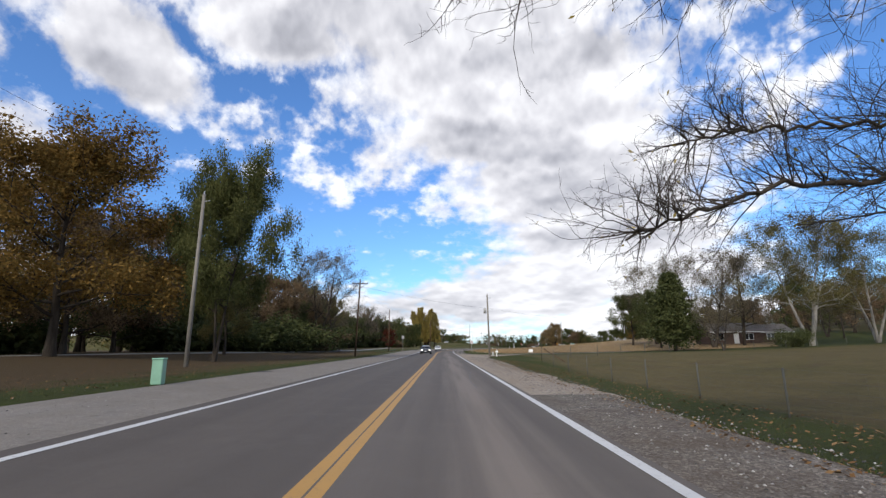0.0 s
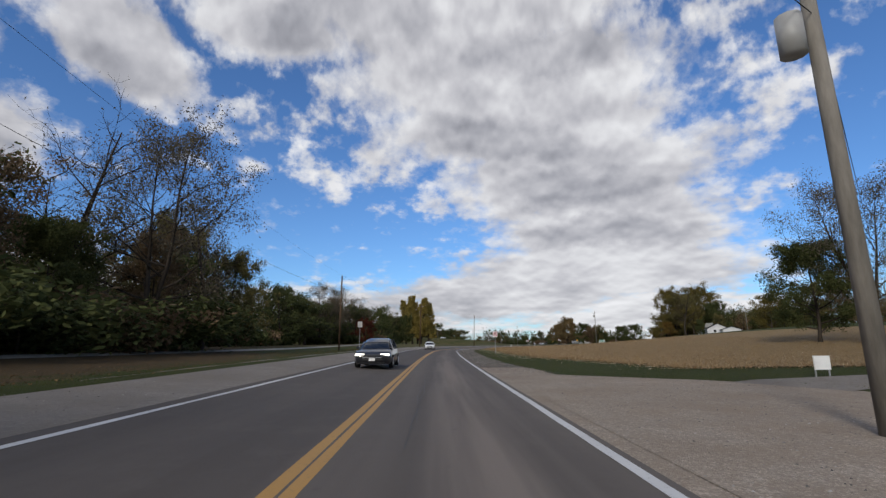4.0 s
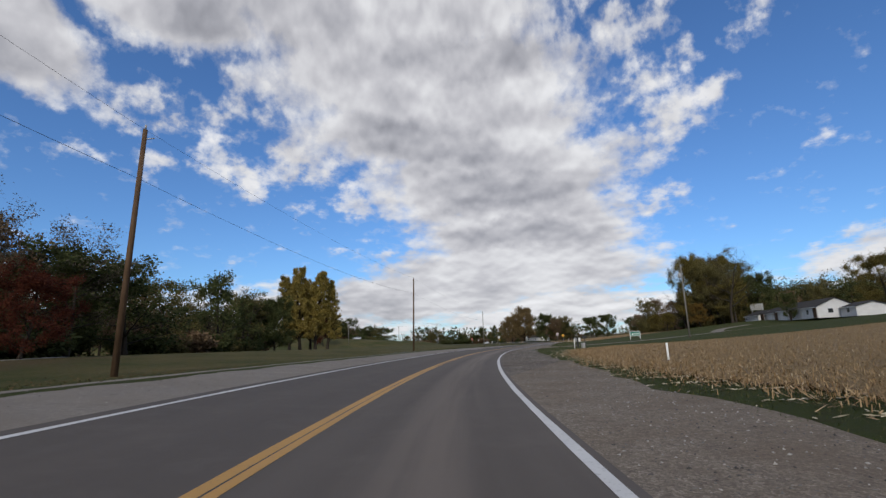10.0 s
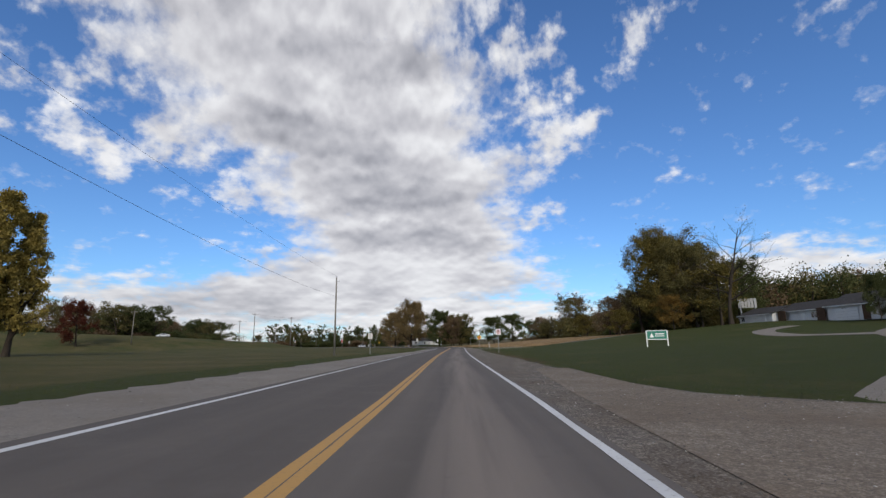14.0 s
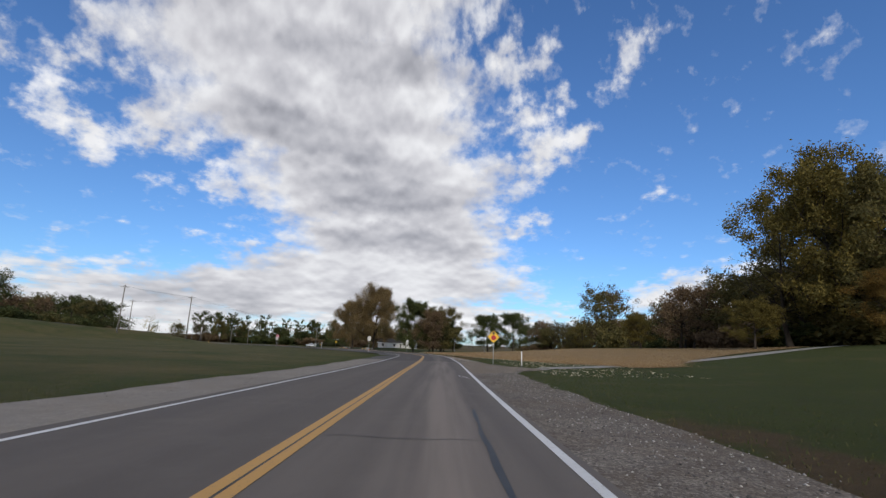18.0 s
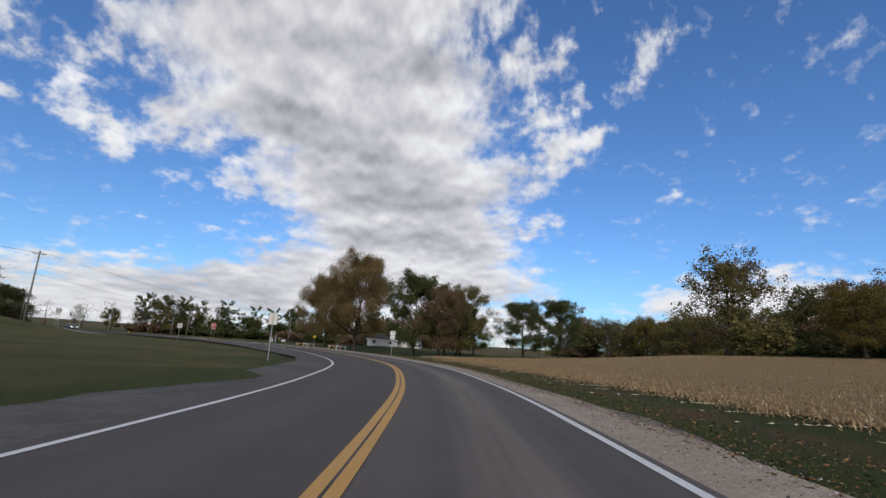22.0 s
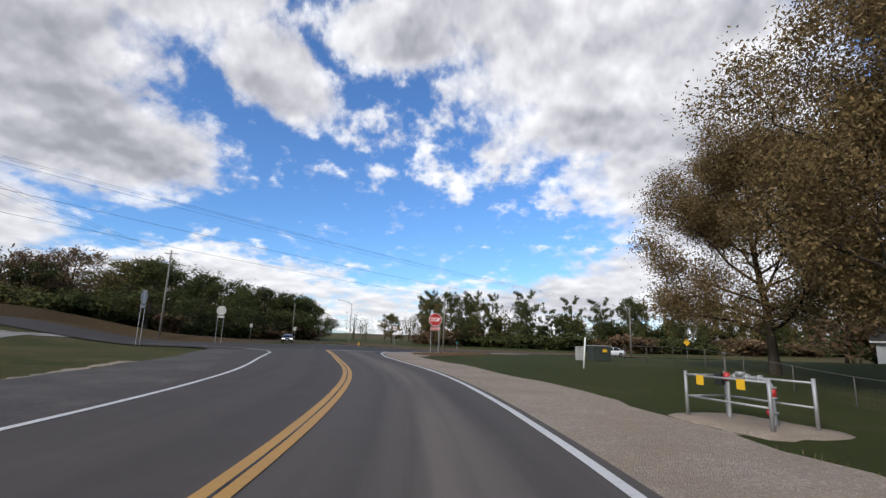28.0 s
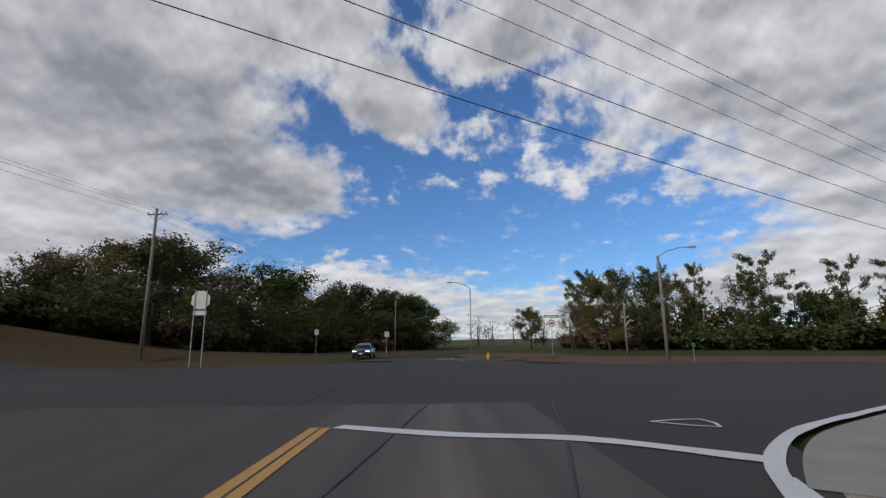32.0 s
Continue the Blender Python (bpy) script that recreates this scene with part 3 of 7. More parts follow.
def strip(name, d0, d1, s0, s1, lift, mat, kind="structure", label="", cat="", jag0=0.0, jag1=0.0, seed=1, cols=None, thick=0.0):
    """A ribbon along the road between two offsets from its centre line (numbers or functions of the station)."""
    k = np.where((STATION >= s0) & (STATION <= s1))[0]
    s = STATION[k]
    rng = np.random.default_rng(seed)

    def edge(d, jag):
        v = np.array([d(q) for q in s]) if callable(d) else np.full(len(s), float(d))
        if jag:
            r = rng.normal(0, jag, len(s))
            r = np.convolve(r, np.ones(3) / 3, "same")[:len(s)] + np.convolve(rng.normal(0, jag * 2.2, len(s)), np.ones(13) / 13, "same")[:len(s)]
            v = v + r
        return v

    a, b = edge(d0, jag0), edge(d1, jag1)
    n = cols or max(2, int(np.max(np.abs(b - a)) / 1.2) + 2)
    V = []
    for j in range(n):
        d = a + (b - a) * j / (n - 1)
        p = LINE[k] + NORMAL[k] * d[:, None]
        V.append(np.column_stack([p, road_z(s, d) + lift]))
    V = np.stack(V, 1).reshape(-1, 3)
    r = (np.arange(len(k) - 1)[:, None] * n + np.arange(n - 1)[None]).ravel()
    ob = new(name, mesh_np(name, V, np.stack([r, r + 1, r + n + 1, r + n], 1), [mat], True))
    place = np.zeros((len(k), n, 3), np.float32)
    place[:, :, 0] = a[:, None] + (b - a)[:, None] * np.arange(n)[None] / (n - 1)
    place[:, :, 1] = s[:, None]
    ob.data.attributes.new("lane_place", "FLOAT_VECTOR", "POINT").data.foreach_set("vector", place.ravel())
    return tagged(ob, label, cat, kind=kind)


def lane(s):
    return np.interp(s, [-150, 60, 100, 180, 205, 235, 330, 365, 420, 460], [3.42, 3.42, 3.6, 3.75, 3.55, 3.5, 3.5, 3.72, 3.62, 3.6]) + np.interp(s, [STOP_S - 14, STOP_S - 8, STOP_S - 5, STOP_S - 3], [0, 0.55, 1.0, 1.7])


road = strip("road", -4.0, lambda s: float(lane(s)) + 0.2, -150, 366, 0.0, M_ASPHALT, label="worn grey asphalt of a two lane country road", cat="road", cols=9)
road_bend = strip("road_bend", lambda s: -4.0 - 2.9 * float(step01(s, STOP_S - 42, STOP_S - 9)), lambda s: float(lane(min(s, STOP_S - 14))) + 0.25, 363.5, STOP_S + 4, -0.003, M_ASPHALT_DARK, label="darker worn asphalt of the bend before the crossing", cat="road", cols=9)
road_ahead = strip("road_ahead", -5.5, 5.5, STOP_S + 34, 760, -0.1, M_ASPHALT_DARK, label="grey asphalt road on past the crossing", cat="road")

edge_line_right = strip("edge_line_right", lambda s: lane(s) - 0.07, lambda s: lane(s) + 0.08, -150, STOP_S - 3, 0.006, M_WHITE, label="solid white painted edge line", cat="road marking", cols=2, jag0=0.008, jag1=0.008)
edge_line_left = strip("edge_line_left", lambda s: -3.67 - 0.9 * float(step01(s, STOP_S - 48, STOP_S - 9)), lambda s: -3.53 - 0.9 * float(step01(s, STOP_S - 48, STOP_S - 9)), -150, STOP_S - 9, 0.006, M_WHITE, label="solid white painted edge line", cat="road marking", cols=2, jag0=0.008, jag1=0.008)
centre_line_left = strip("centre_line_left", -0.168, -0.016, -150, STOP_S, 0.006, M_YELLOW, label="yellow painted centre line, rubbed at its edge", cat="road marking", cols=2, jag0=0.008, jag1=0.008)
centre_line_right = strip("centre_line_right", 0.02, 0.168, -150, STOP_S, 0.006, M_YELLOW, label="yellow painted centre line, rubbed at its edge", cat="road marking", cols=2, jag0=0.008, jag1=0.008)
centre_crack = strip("centre_crack", -0.02, 0.012, -150, STOP_S, 0.004, M_TAR, label="dark tarred joint between the centre lines", cat="crack", cols=2, jag0=0.012, jag1=0.012)


def left_edge(s):
    return np.interp(s, [-150, 60, 120, 180, 240, 290, 340, 385, 400, 430], [-8.7, -8.6, -9.3, -9.4, -9.2, -7.6, -6.8, -6.7, -8.5, -9.0])


shoulder_right = strip("shoulder_right", 3.5, right_edge, -150, 14, -0.012, M_GRAVEL, label="grey roadside gravel with bare dirt", cat="gravel", jag1=0.22, seed=3)
shoulder_right_tan = strip("shoulder_right_tan", 3.5, right_edge, 12.4, 88, -0.014, M_TAN, label="packed tan dirt shoulder with worn patches", cat="gravel", jag1=0.22, seed=3)
shoulder_right_stony = strip("shoulder_right_stony", 3.5, right_edge, 86.4, STOP_S - 40, -0.016, M_GRAVEL, label="dark stony gravel shoulder", cat="gravel", jag1=0.22, seed=3)
shoulder_left = strip("shoulder_left", -3.9, left_edge, -150, 372, -0.012, M_PALE, label="pale crushed stone shoulder", cat="gravel", jag1=0.25, seed=4)
def island_edge(s):
    return np.interp(s, ISLAND_S, ISLAND_D)


ISLAND_S, ISLAND_D = nearest([86.2, 85.5, 84.7, 82.6, 79.5, 77, 73, 66.5, 61.6], [400, 409, 416, 430, 445, 455, 463, 473, 480])
ISLAND_S, ISLAND_D = np.concatenate([[370, 392], ISLAND_S, [STOP_S]]), np.concatenate([[-6.8, -6.9], ISLAND_D, [-12.0]])
island_asphalt = strip("island_asphalt", -3.9, island_edge, 370.4, float(ISLAND_S[-1]), -0.02, M_DARKSHOULDER, label="dark broken asphalt of the island beside the bend", cat="road", jag1=0.2, seed=5)
shoulder_right_dirt = strip("shoulder_right_dirt", lambda s: np.interp(s, [146, 164, 190, 204], [right_edge(s) + 0.4, 3.5, 3.5, right_edge(s) + 0.3]), lambda s: right_edge(s) + 0.5, 146, 204, -0.010, M_DIRT, label="pale packed dirt shoulder", cat="gravel", jag1=0.25, seed=8)
shoulder_right_bend = strip("shoulder_right_bend", lambda s: np.interp(s, [366, 382], [right_edge(s) - 0.05, 3.5]), right_edge, 366, STOP_S - 38, -0.011, M_TAN, label="pale tan dirt and gravel along the bend", cat="gravel", jag1=0.25, seed=9)
shoulder_far = strip("shoulder_corner", 3.5, lambda s: right_edge(s), STOP_S - 41.6, STOP_S - 2, -0.014, M_TAN, label="tan dirt and gravel at the corner", cat="gravel", jag1=0.2, seed=6)


def flat_strip(name, line, half, lift, mat, label, cat, jag=0.0, seed=1, near_side=None):
    """A ribbon of its own width laid on the ground along a line of places."""
    p = spline(line, 1.5)
    t = np.gradient(p, axis=0)
    t /= np.linalg.norm(t, axis=1)[:, None]
    nrm = np.stack([t[:, 1], -t[:, 0]], 1)
    rng = np.random.default_rng(seed)
    n = 5
    V = []
    for j in range(n):
        w = (j / (n - 1) * 2 - 1) * half
        o = np.full(len(p), w)
        if near_side is not None and w > 0:
            o = w * near_side(p[:, 0])
        if j in (0, n - 1) and jag:
            o = o + np.convolve(rng.normal(0, jag, len(p)), np.ones(3) / 3, "same")
        q = p + nrm * o[:, None]
        V.append(np.column_stack([q, terrain(q[:, 0], q[:, 1]) + lift]))
    V = np.stack(V, 1).reshape(-1, 3)
    r = (np.arange(len(p) - 1)[:, None] * n + np.arange(n - 1)[None]).ravel()
    ob = new(name, mesh_np(name, V, np.stack([r, r + 1, r + n + 1, r + n], 1), [mat], True))
    return tagged(ob, label, cat, kind="structure")


highway = flat_strip("highway", [tuple(p) for p in HIGHWAY[::5]], 5.6, 0.083, M_ASPHALT_OPEN, "grey asphalt crossing road", "road", near_side=lambda x: np.interp(x, [-60, 0, 30, 52, 60], [1.0, 1.5, 2.5, 2.5, 1.0]))


# ---- trees ----
def bark_material(name, lo, hi):
    m = Mat(name, 0.92).local()
    n = m.noise(5.0, 6.0, 0.65, (1, 1, 0.18))
    return m.color(m.ramp(n, [(0.3, lo), (0.72, hi)])).bump(n, 0.6, 0.03).m


def leaf_material(name, a, b, c):
    m = Mat(name, 0.8)
    isl = m.island()
    col = m.ramp(isl, [(0.0, a), (0.5, b), (1.0, c)])
    col = m.mix(m.math("MULTIPLY", m.chance(), 0.5), col, tuple((x + y) * 0.4 for x, y in zip(a, c)))
    m.color(col)
    m.b.inputs["Subsurface Weight"].default_value = 0.0
    tr = m.t.nodes.new("ShaderNodeBsdfTranslucent")
    m.t.links.new(col, tr.inputs[0])
    add = m.t.nodes.new("ShaderNodeMixShader")
    add.inputs[0].default_value = 0.3
    m.t.links.new(m.b.outputs[0], add.inputs[1])
    m.t.links.new(tr.outputs[0], add.inputs[2])
    m.t.links.new(add.outputs[0], m.t.nodes["Material Output"].inputs[0])
    return m.m


M_BARK = bark_material("grey_brown_bark", (0.024, 0.019, 0.015), (0.066, 0.054, 0.043))
M_BARK_PALE = bark_material("pale_bark", (0.13, 0.12, 0.105), (0.34, 0.32, 0.29))
LEAVES = {
    "green": leaf_material("dull_green_leaves", (0.0546, 0.065, 0.0221), (0.0936, 0.1014, 0.0338), (0.1495, 0.1495, 0.052)),
    "olive": leaf_material("olive_leaves", (0.0741, 0.0741, 0.0296), (0.1318, 0.1186, 0.0461), (0.1976, 0.1565, 0.056)),
    "yellow": leaf_material("yellow_leaves", (0.15, 0.12, 0.034), (0.28, 0.215, 0.055), (0.42, 0.32, 0.095)),
    "gold": leaf_material("olive_gold_leaves", (0.0747, 0.0667, 0.0207), (0.138, 0.1127, 0.0322), (0.23, 0.1725, 0.046)),
    "orange": leaf_material("orange_brown_leaves", (0.0825, 0.0619, 0.0192), (0.1787, 0.11, 0.0302), (0.275, 0.1581, 0.0413)),
    "tan": leaf_material("tan_brown_leaves", (0.099, 0.0726, 0.0343), (0.198, 0.1386, 0.0634), (0.3168, 0.2244, 0.1056)),
    "brown": leaf_material("brown_leaves", (0.0952, 0.0634, 0.0381), (0.1665, 0.1142, 0.0666), (0.2538, 0.1745, 0.1015)),
    "red": leaf_material("dark_red_leaves", (0.06, 0.018, 0.012), (0.10, 0.028, 0.018), (0.14, 0.05, 0.025)),
    "dark": leaf_material("dark_green_leaves", (0.0431, 0.0568, 0.0216), (0.0745, 0.0882, 0.0314), (0.1176, 0.1254, 0.047)),
    "grey": leaf_material("thin_grey_brown_leaves", (0.0825, 0.0715, 0.0528), (0.132, 0.1155, 0.0825), (0.187, 0.154, 0.099)),
}


def tube(path, radii, sides):
    """Vertices and quads of a tapered tube."""
    path = np.asarray(path, float)
    n = len(path)
    t = np.gradient(path, axis=0)
    t /= np.linalg.norm(t, axis=1)[:, None] + 1e-9
    ref = np.where(np.abs(t[:, 2:3]) > 0.9, np.array([[1.0, 0, 0]]), np.array([[0, 0, 1.0]]))
    u = np.cross(t, ref)
    u /= np.linalg.norm(u, axis=1)[:, None] + 1e-9
    v = np.cross(t, u)
    ang = np.arange(sides) * 2 * math.pi / sides
    ring = u[:, None] * np.cos(ang)[None, :, None] + v[:, None] * np.sin(ang)[None, :, None]
    V = (path[:, None] + ring * np.asarray(radii)[:, None, None]).reshape(-1, 3)
    i = np.arange(n - 1)[:, None] * sides
    j = np.arange(sides)[None]
    F = np.stack([i + j, i + (j + 1) % sides, i + sides + (j + 1) % sides, i + sides + j], -1).reshape(-1, 4)
    return V, F


class Pile:
    def __init__(self):
        self.v, self.f, self.n = [], [], 0

    def add(self, V, F):
        self.v.append(np.asarray(V))
        self.f.append(np.asarray(F) + self.n)
        self.n += len(V)

    def mesh(self, name, mats, smooth=True):
        return mesh_np(name, np.concatenate(self.v), np.concatenate(self.f), mats, smooth)


def bent(rng, start, way, length, steps, wander, lift=0.0):
    p, d = [np.array(start, float)], np.array(way, float)
    d /= np.linalg.norm(d)
    for _ in range(steps):
        d = d + rng.normal(0, wander, 3) + np.array([0, 0, lift])
        d /= np.linalg.norm(d)
        p.append(p[-1] + d * length / steps)
    return np.array(p)


def leaf_cards(rng, centres, spread, size, per):
    """Small folded leaf clumps round twig ends."""
    n = len(centres) * per
    c = np.repeat(centres, per, 0) + rng.normal(0, 1, (n, 3)) * np.asarray(spread)
    a = rng.normal(0, 1, (n, 3))
    a /= np.linalg.norm(a, axis=1)[:, None]
    b = np.cross(a, rng.normal(0, 1, (n, 3)))
    b /= np.linalg.norm(b, axis=1)[:, None] + 1e-9
    s = size * rng.uniform(0.55, 1.3, n)[:, None]
    V = np.stack([c - a * s, c + b * s * 0.45 - a * s * 0.1, c + a * s, c - b * s * 0.45 + a * s * 0.1], 1).reshape(-1, 3)
    F = np.arange(n * 4).reshape(-1, 4)
    return V, F


def tree_meshes(seed, h, r, base, leaf, bark, per=9, size=0.2, limbs=13, fork=1, shape="round", fill=1.0, fine=3):
    """Wood and foliage of one broadleaf tree, h metres high and r wide from its trunk."""
    rng = np.random.default_rng(seed)
    wood, ends = Pile(), []
    stems = []
    for k in range(fork):
        lean = rng.normal(0, 0.05, 2) if fork == 1 else 0.28 * np.array([math.cos(k * 6.28 / fork + seed), math.sin(k * 6.28 / fork + seed)])
        p = bent(rng, (0, 0, -0.3), (lean[0], lean[1], 1), h * 0.93, 9, 0.05, 0.03 if fork > 1 else 0.0)
        rad = (h * 0.021 / fork**0.4) * (1 - 0.88 * np.linspace(0, 1, 10) ** 0.9)
        rad[0] *= 1.35
        wood.add(*tube(p, rad, 8))
        stems.append((p, rad))
    for i in range(limbs * fork):
        p, rad = stems[i % fork]
        f = base / h + (0.97 - base / h) * ((i // fork + rng.uniform(0.1, 0.9)) / limbs)
        q = f * 9
        a = int(min(q, 8))
        st = p[a] + (p[a + 1] - p[a]) * (q - a)
        g = (f - base / h) / (1 - base / h)
        if shape == "round":
            reach = r * math.sqrt(max(0.12, 1 - (1.7 * g - 0.62) ** 2))
        elif shape == "tall":
            reach = r * (1.0 - 0.6 * g**1.5)
        else:
            reach = r * (0.5 + 0.7 * g if g < 0.75 else 1.0 - 1.6 * (g - 0.75))
        az_ = i * 2.4 + rng.uniform(-0.5, 0.5)
        rise = 0.25 + 0.8 * g if shape != "tall" else 1.1
        L = reach * rng.uniform(0.8, 1.12)
        limb = bent(rng, st, (math.cos(az_), math.sin(az_), rise), L, 6, 0.13, 0.03)
        rr = rad[a] * 0.5
        wood.add(*tube(limb, rr * (1 - 0.82 * np.linspace(0, 1, 7)), 5))
        for j in range(5):
            u = 0.3 + 0.7 * (j + rng.uniform(0, 1)) / 5
            b = int(min(u * 6, 5))
            s2 = limb[b] + (limb[b + 1] - limb[b]) * (u * 6 - b)
            side = np.cross(limb[b + 1] - limb[b], (0, 0, 1)) * (1 if j % 2 else -1)
            w = (limb[b + 1] - limb[b]) / (np.linalg.norm(limb[b + 1] - limb[b]) + 1e-9) * 0.8 + side / (np.linalg.norm(side) + 1e-9) * 0.8 + rng.normal(0, 0.3, 3) + (0, 0, 0.25)
            sub = bent(rng, s2, w, L * 0.42 * rng.uniform(0.7, 1.2), 4, 0.18, 0.02)
            wood.add(*tube(sub, rr * 0.36 * (1 - 0.8 * np.linspace(0, 1, 5)), 4))
            for k in range(fine):
                e = rng.integers(1, 5)
                tw = bent(rng, sub[e], rng.normal(0, 1, 3) + (sub[4] - sub[0]) / (np.linalg.norm(sub[4] - sub[0]) + 1e-9) * 1.4 + (0, 0, 0.2), L * 0.2 * rng.uniform(0.6, 1.3), 3, 0.2)
                wood.add(*tube(tw, rr * 0.11 * (1 - 0.7 * np.linspace(0, 1, 4)) + 0.003, 3))
                ends.append(tw[3])
                ends.append(tw[2])
    wood_me = wood.mesh("trunk", [bark])
    crown_me = None
    if per:
        ends = np.array(ends)
        keep = rng.uniform(0, 1, len(ends)) < fill
        V, F = leaf_cards(rng, ends[keep], r * 0.066, size, per)
        crown_me = mesh_np("crown", V, F, [leaf])
    return wood_me, crown_me


def cedar_meshes(seed, h, r):
    rng = np.random.default_rng(seed)
    wood, c = Pile(), []
    p = bent(rng, (0, 0, -0.2), (0, 0, 1), h, 8, 0.02)
    wood.add(*tube(p, h * 0.022 * (1 - 0.95 * np.linspace(0, 1, 9)), 7))
    for i in range(150):
        f = 0.06 + 0.93 * i / 150
        reach = r * (1 - f) ** 0.75 * rng.uniform(0.75, 1.15) * min(1, f * 9)
        a = i * 2.39996
        st = np.array([0, 0, f * h])
        b = bent(rng, st, (math.cos(a), math.sin(a), 0.35), reach + 0.2, 3, 0.1)
        wood.add(*tube(b, 0.04 * (1 - 0.8 * np.linspace(0, 1, 4)), 3))
        c += [b[1], b[2], b[3], (b[2] + b[3]) / 2]
    V, F = leaf_cards(rng, np.array(c), (0.28, 0.28, 0.35), 0.2, 22)
    return wood.mesh("trunk", [M_BARK]), mesh_np("crown", V, F, [LEAVES["dark"]])


def bush_meshes(seed, h, r, leaf, per=22, size=0.2):
    rng = np.random.default_rng(seed)
    wood, ends = Pile(), []
    for i in range(16):
        a, o = i * 2.4, rng.uniform(0, r * 0.5)
        st = (math.cos(a) * o, math.sin(a) * o, -0.1)
        p = bent(rng, st, (math.cos(a) * 0.6, math.sin(a) * 0.6, 1), h * rng.uniform(0.7, 1.1), 5, 0.16)
        wood.add(*tube(p, 0.035 * (1 - 0.8 * np.linspace(0, 1, 6)), 4))
        for j in range(8):
            b = rng.integers(1, 6)
            q = bent(rng, p[b], rng.normal(0, 1, 3) + (0, 0, 0.5), r * 0.5, 3, 0.2)
            wood.add(*tube(q, 0.012 * (1 - 0.7 * np.linspace(0, 1, 4)), 3))
            ends += [q[1], q[2], q[3]]
    V, F = leaf_cards(rng, np.array(ends), r * 0.13, size, per)
    return wood.mesh("stems", [M_BARK]), mesh_np("crown", V, F, [leaf])


KINDS = {}


def tree_kind(key, seed, h, r, base, leaf, bark, per, size, limbs, far=True, **k):
    """Two builds of one kind: one for trees close to the road, one plainer for the woods."""
    KINDS[key] = tree_meshes(seed, h, r, base, leaf, bark, per, size, limbs, **k)
    if far:
        k = dict(k, fine=2)
        KINDS[key + "_far"] = tree_meshes(seed + 50, h, r, base, leaf, bark, max(1, round(per * 0.42)) if per > 3 else per, size * 1.5, max(8, limbs - 2), **k)


tree_kind("maple_orange", 11, 15, 7.0, 3.2, LEAVES["orange"], M_BARK, 62, 0.135, 20, fine=4)
tree_kind("maple_brown", 12, 15, 6.4, 2.2, LEAVES["brown"], M_BARK, 50, 0.14, 17, fine=4)
tree_kind("maple_tan", 31, 15, 6.6, 2.6, LEAVES["tan"], M_BARK, 130, 0.085, 26, fine=5)
tree_kind("green_oak", 13, 13, 6.2, 4.2, LEAVES["green"], M_BARK, 75, 0.12, 16, fork=2, fine=4)
tree_kind("olive_tree", 14, 14, 5.6, 2.6, LEAVES["olive"], M_BARK, 50, 0.14, 16, fine=4)
tree_kind("dark_tree", 15, 13, 5.6, 1.5, LEAVES["dark"], M_BARK, 52, 0.145, 17, fine=4)
tree_kind("yellow_cottonwood", 16, 22, 4.2, 2.2, LEAVES["yellow"], M_BARK, 26, 0.2, 34, shape="tall")
tree_kind("gold_tree", 33, 14, 5.6, 2.4, LEAVES["gold"], M_BARK, 50, 0.14, 16, fine=4)
tree_kind("grey_tree", 17, 14, 5.2, 3.2, LEAVES["grey"], M_BARK, 26, 0.085, 14, fill=0.8, fork=2, fine=4)
tree_kind("bare_tree", 18, 13, 5.0, 3.0, LEAVES["grey"], M_BARK, 1, 0.1, 13, fill=0.25, fine=5)
tree_kind("tall_dark", 19, 15, 3.6, 4.5, LEAVES["dark"], M_BARK, 60, 0.13, 13, shape="vase")
tree_kind("pale_cottonwood", 20, 17, 6.0, 5.0, LEAVES["olive"], M_BARK_PALE, 40, 0.1, 13, fork=3)
tree_kind("red_tree", 21, 9, 4.0, 1.0, LEAVES["red"], M_BARK, 60, 0.1, 13)
KINDS["cedar"] = cedar_meshes(22, 10, 3.4)
for key, seed, h_, r_, leaf_ in (("bush_dark", 23, 3.0, 2.2, "dark"), ("bush_brown", 24, 2.6, 2.0, "brown"), ("bush_olive", 25, 3.4, 2.4, "olive")):
    KINDS[key] = bush_meshes(seed, h_, r_, LEAVES[leaf_], 24, 0.13)
    KINDS[key + "_far"] = bush_meshes(seed, h_, r_, LEAVES[leaf_], 11, 0.27)

TREE_TAGS = {
    "maple_orange": ("maple tree with thinning orange brown autumn leaves", "tree"),
    "maple_tan": ("broad maple with tan and brown autumn leaves", "tree"),
    "maple_brown": ("tall maple with dull brown autumn leaves", "tree"),
    "green_oak": ("spreading tree still in dull green leaf", "tree"),
    "olive_tree": ("tree with olive leaves turning brown", "tree"),
    "dark_tree": ("dense dark green tree of the roadside wood", "tree"),
    "yellow_cottonwood": ("tall cottonwood with yellow autumn leaves", "tree"),
    "gold_tree": ("tree with dull gold and olive autumn leaves", "tree"),
    "grey_tree": ("thin tree with few grey brown leaves", "tree"),
    "bare_tree": ("bare tree with fine leafless twigs", "tree"),
    "tall_dark": ("slim dark tree with a high narrow crown", "tree"),
    "pale_cottonwood": ("forked tree with pale trunks and olive leaves", "tree"),
    "red_tree": ("small tree with dark red autumn leaves", "tree"),
    "cedar": ("dense dark evergreen cedar with a pointed top", "tree"),
    "bush_dark": ("dark green bush at the wood's edge", "bush"),
    "bush_brown": ("brown leafed bush at the wood's edge", "bush"),
    "bush_olive": ("olive green bush at the wood's edge", "bush"),
}
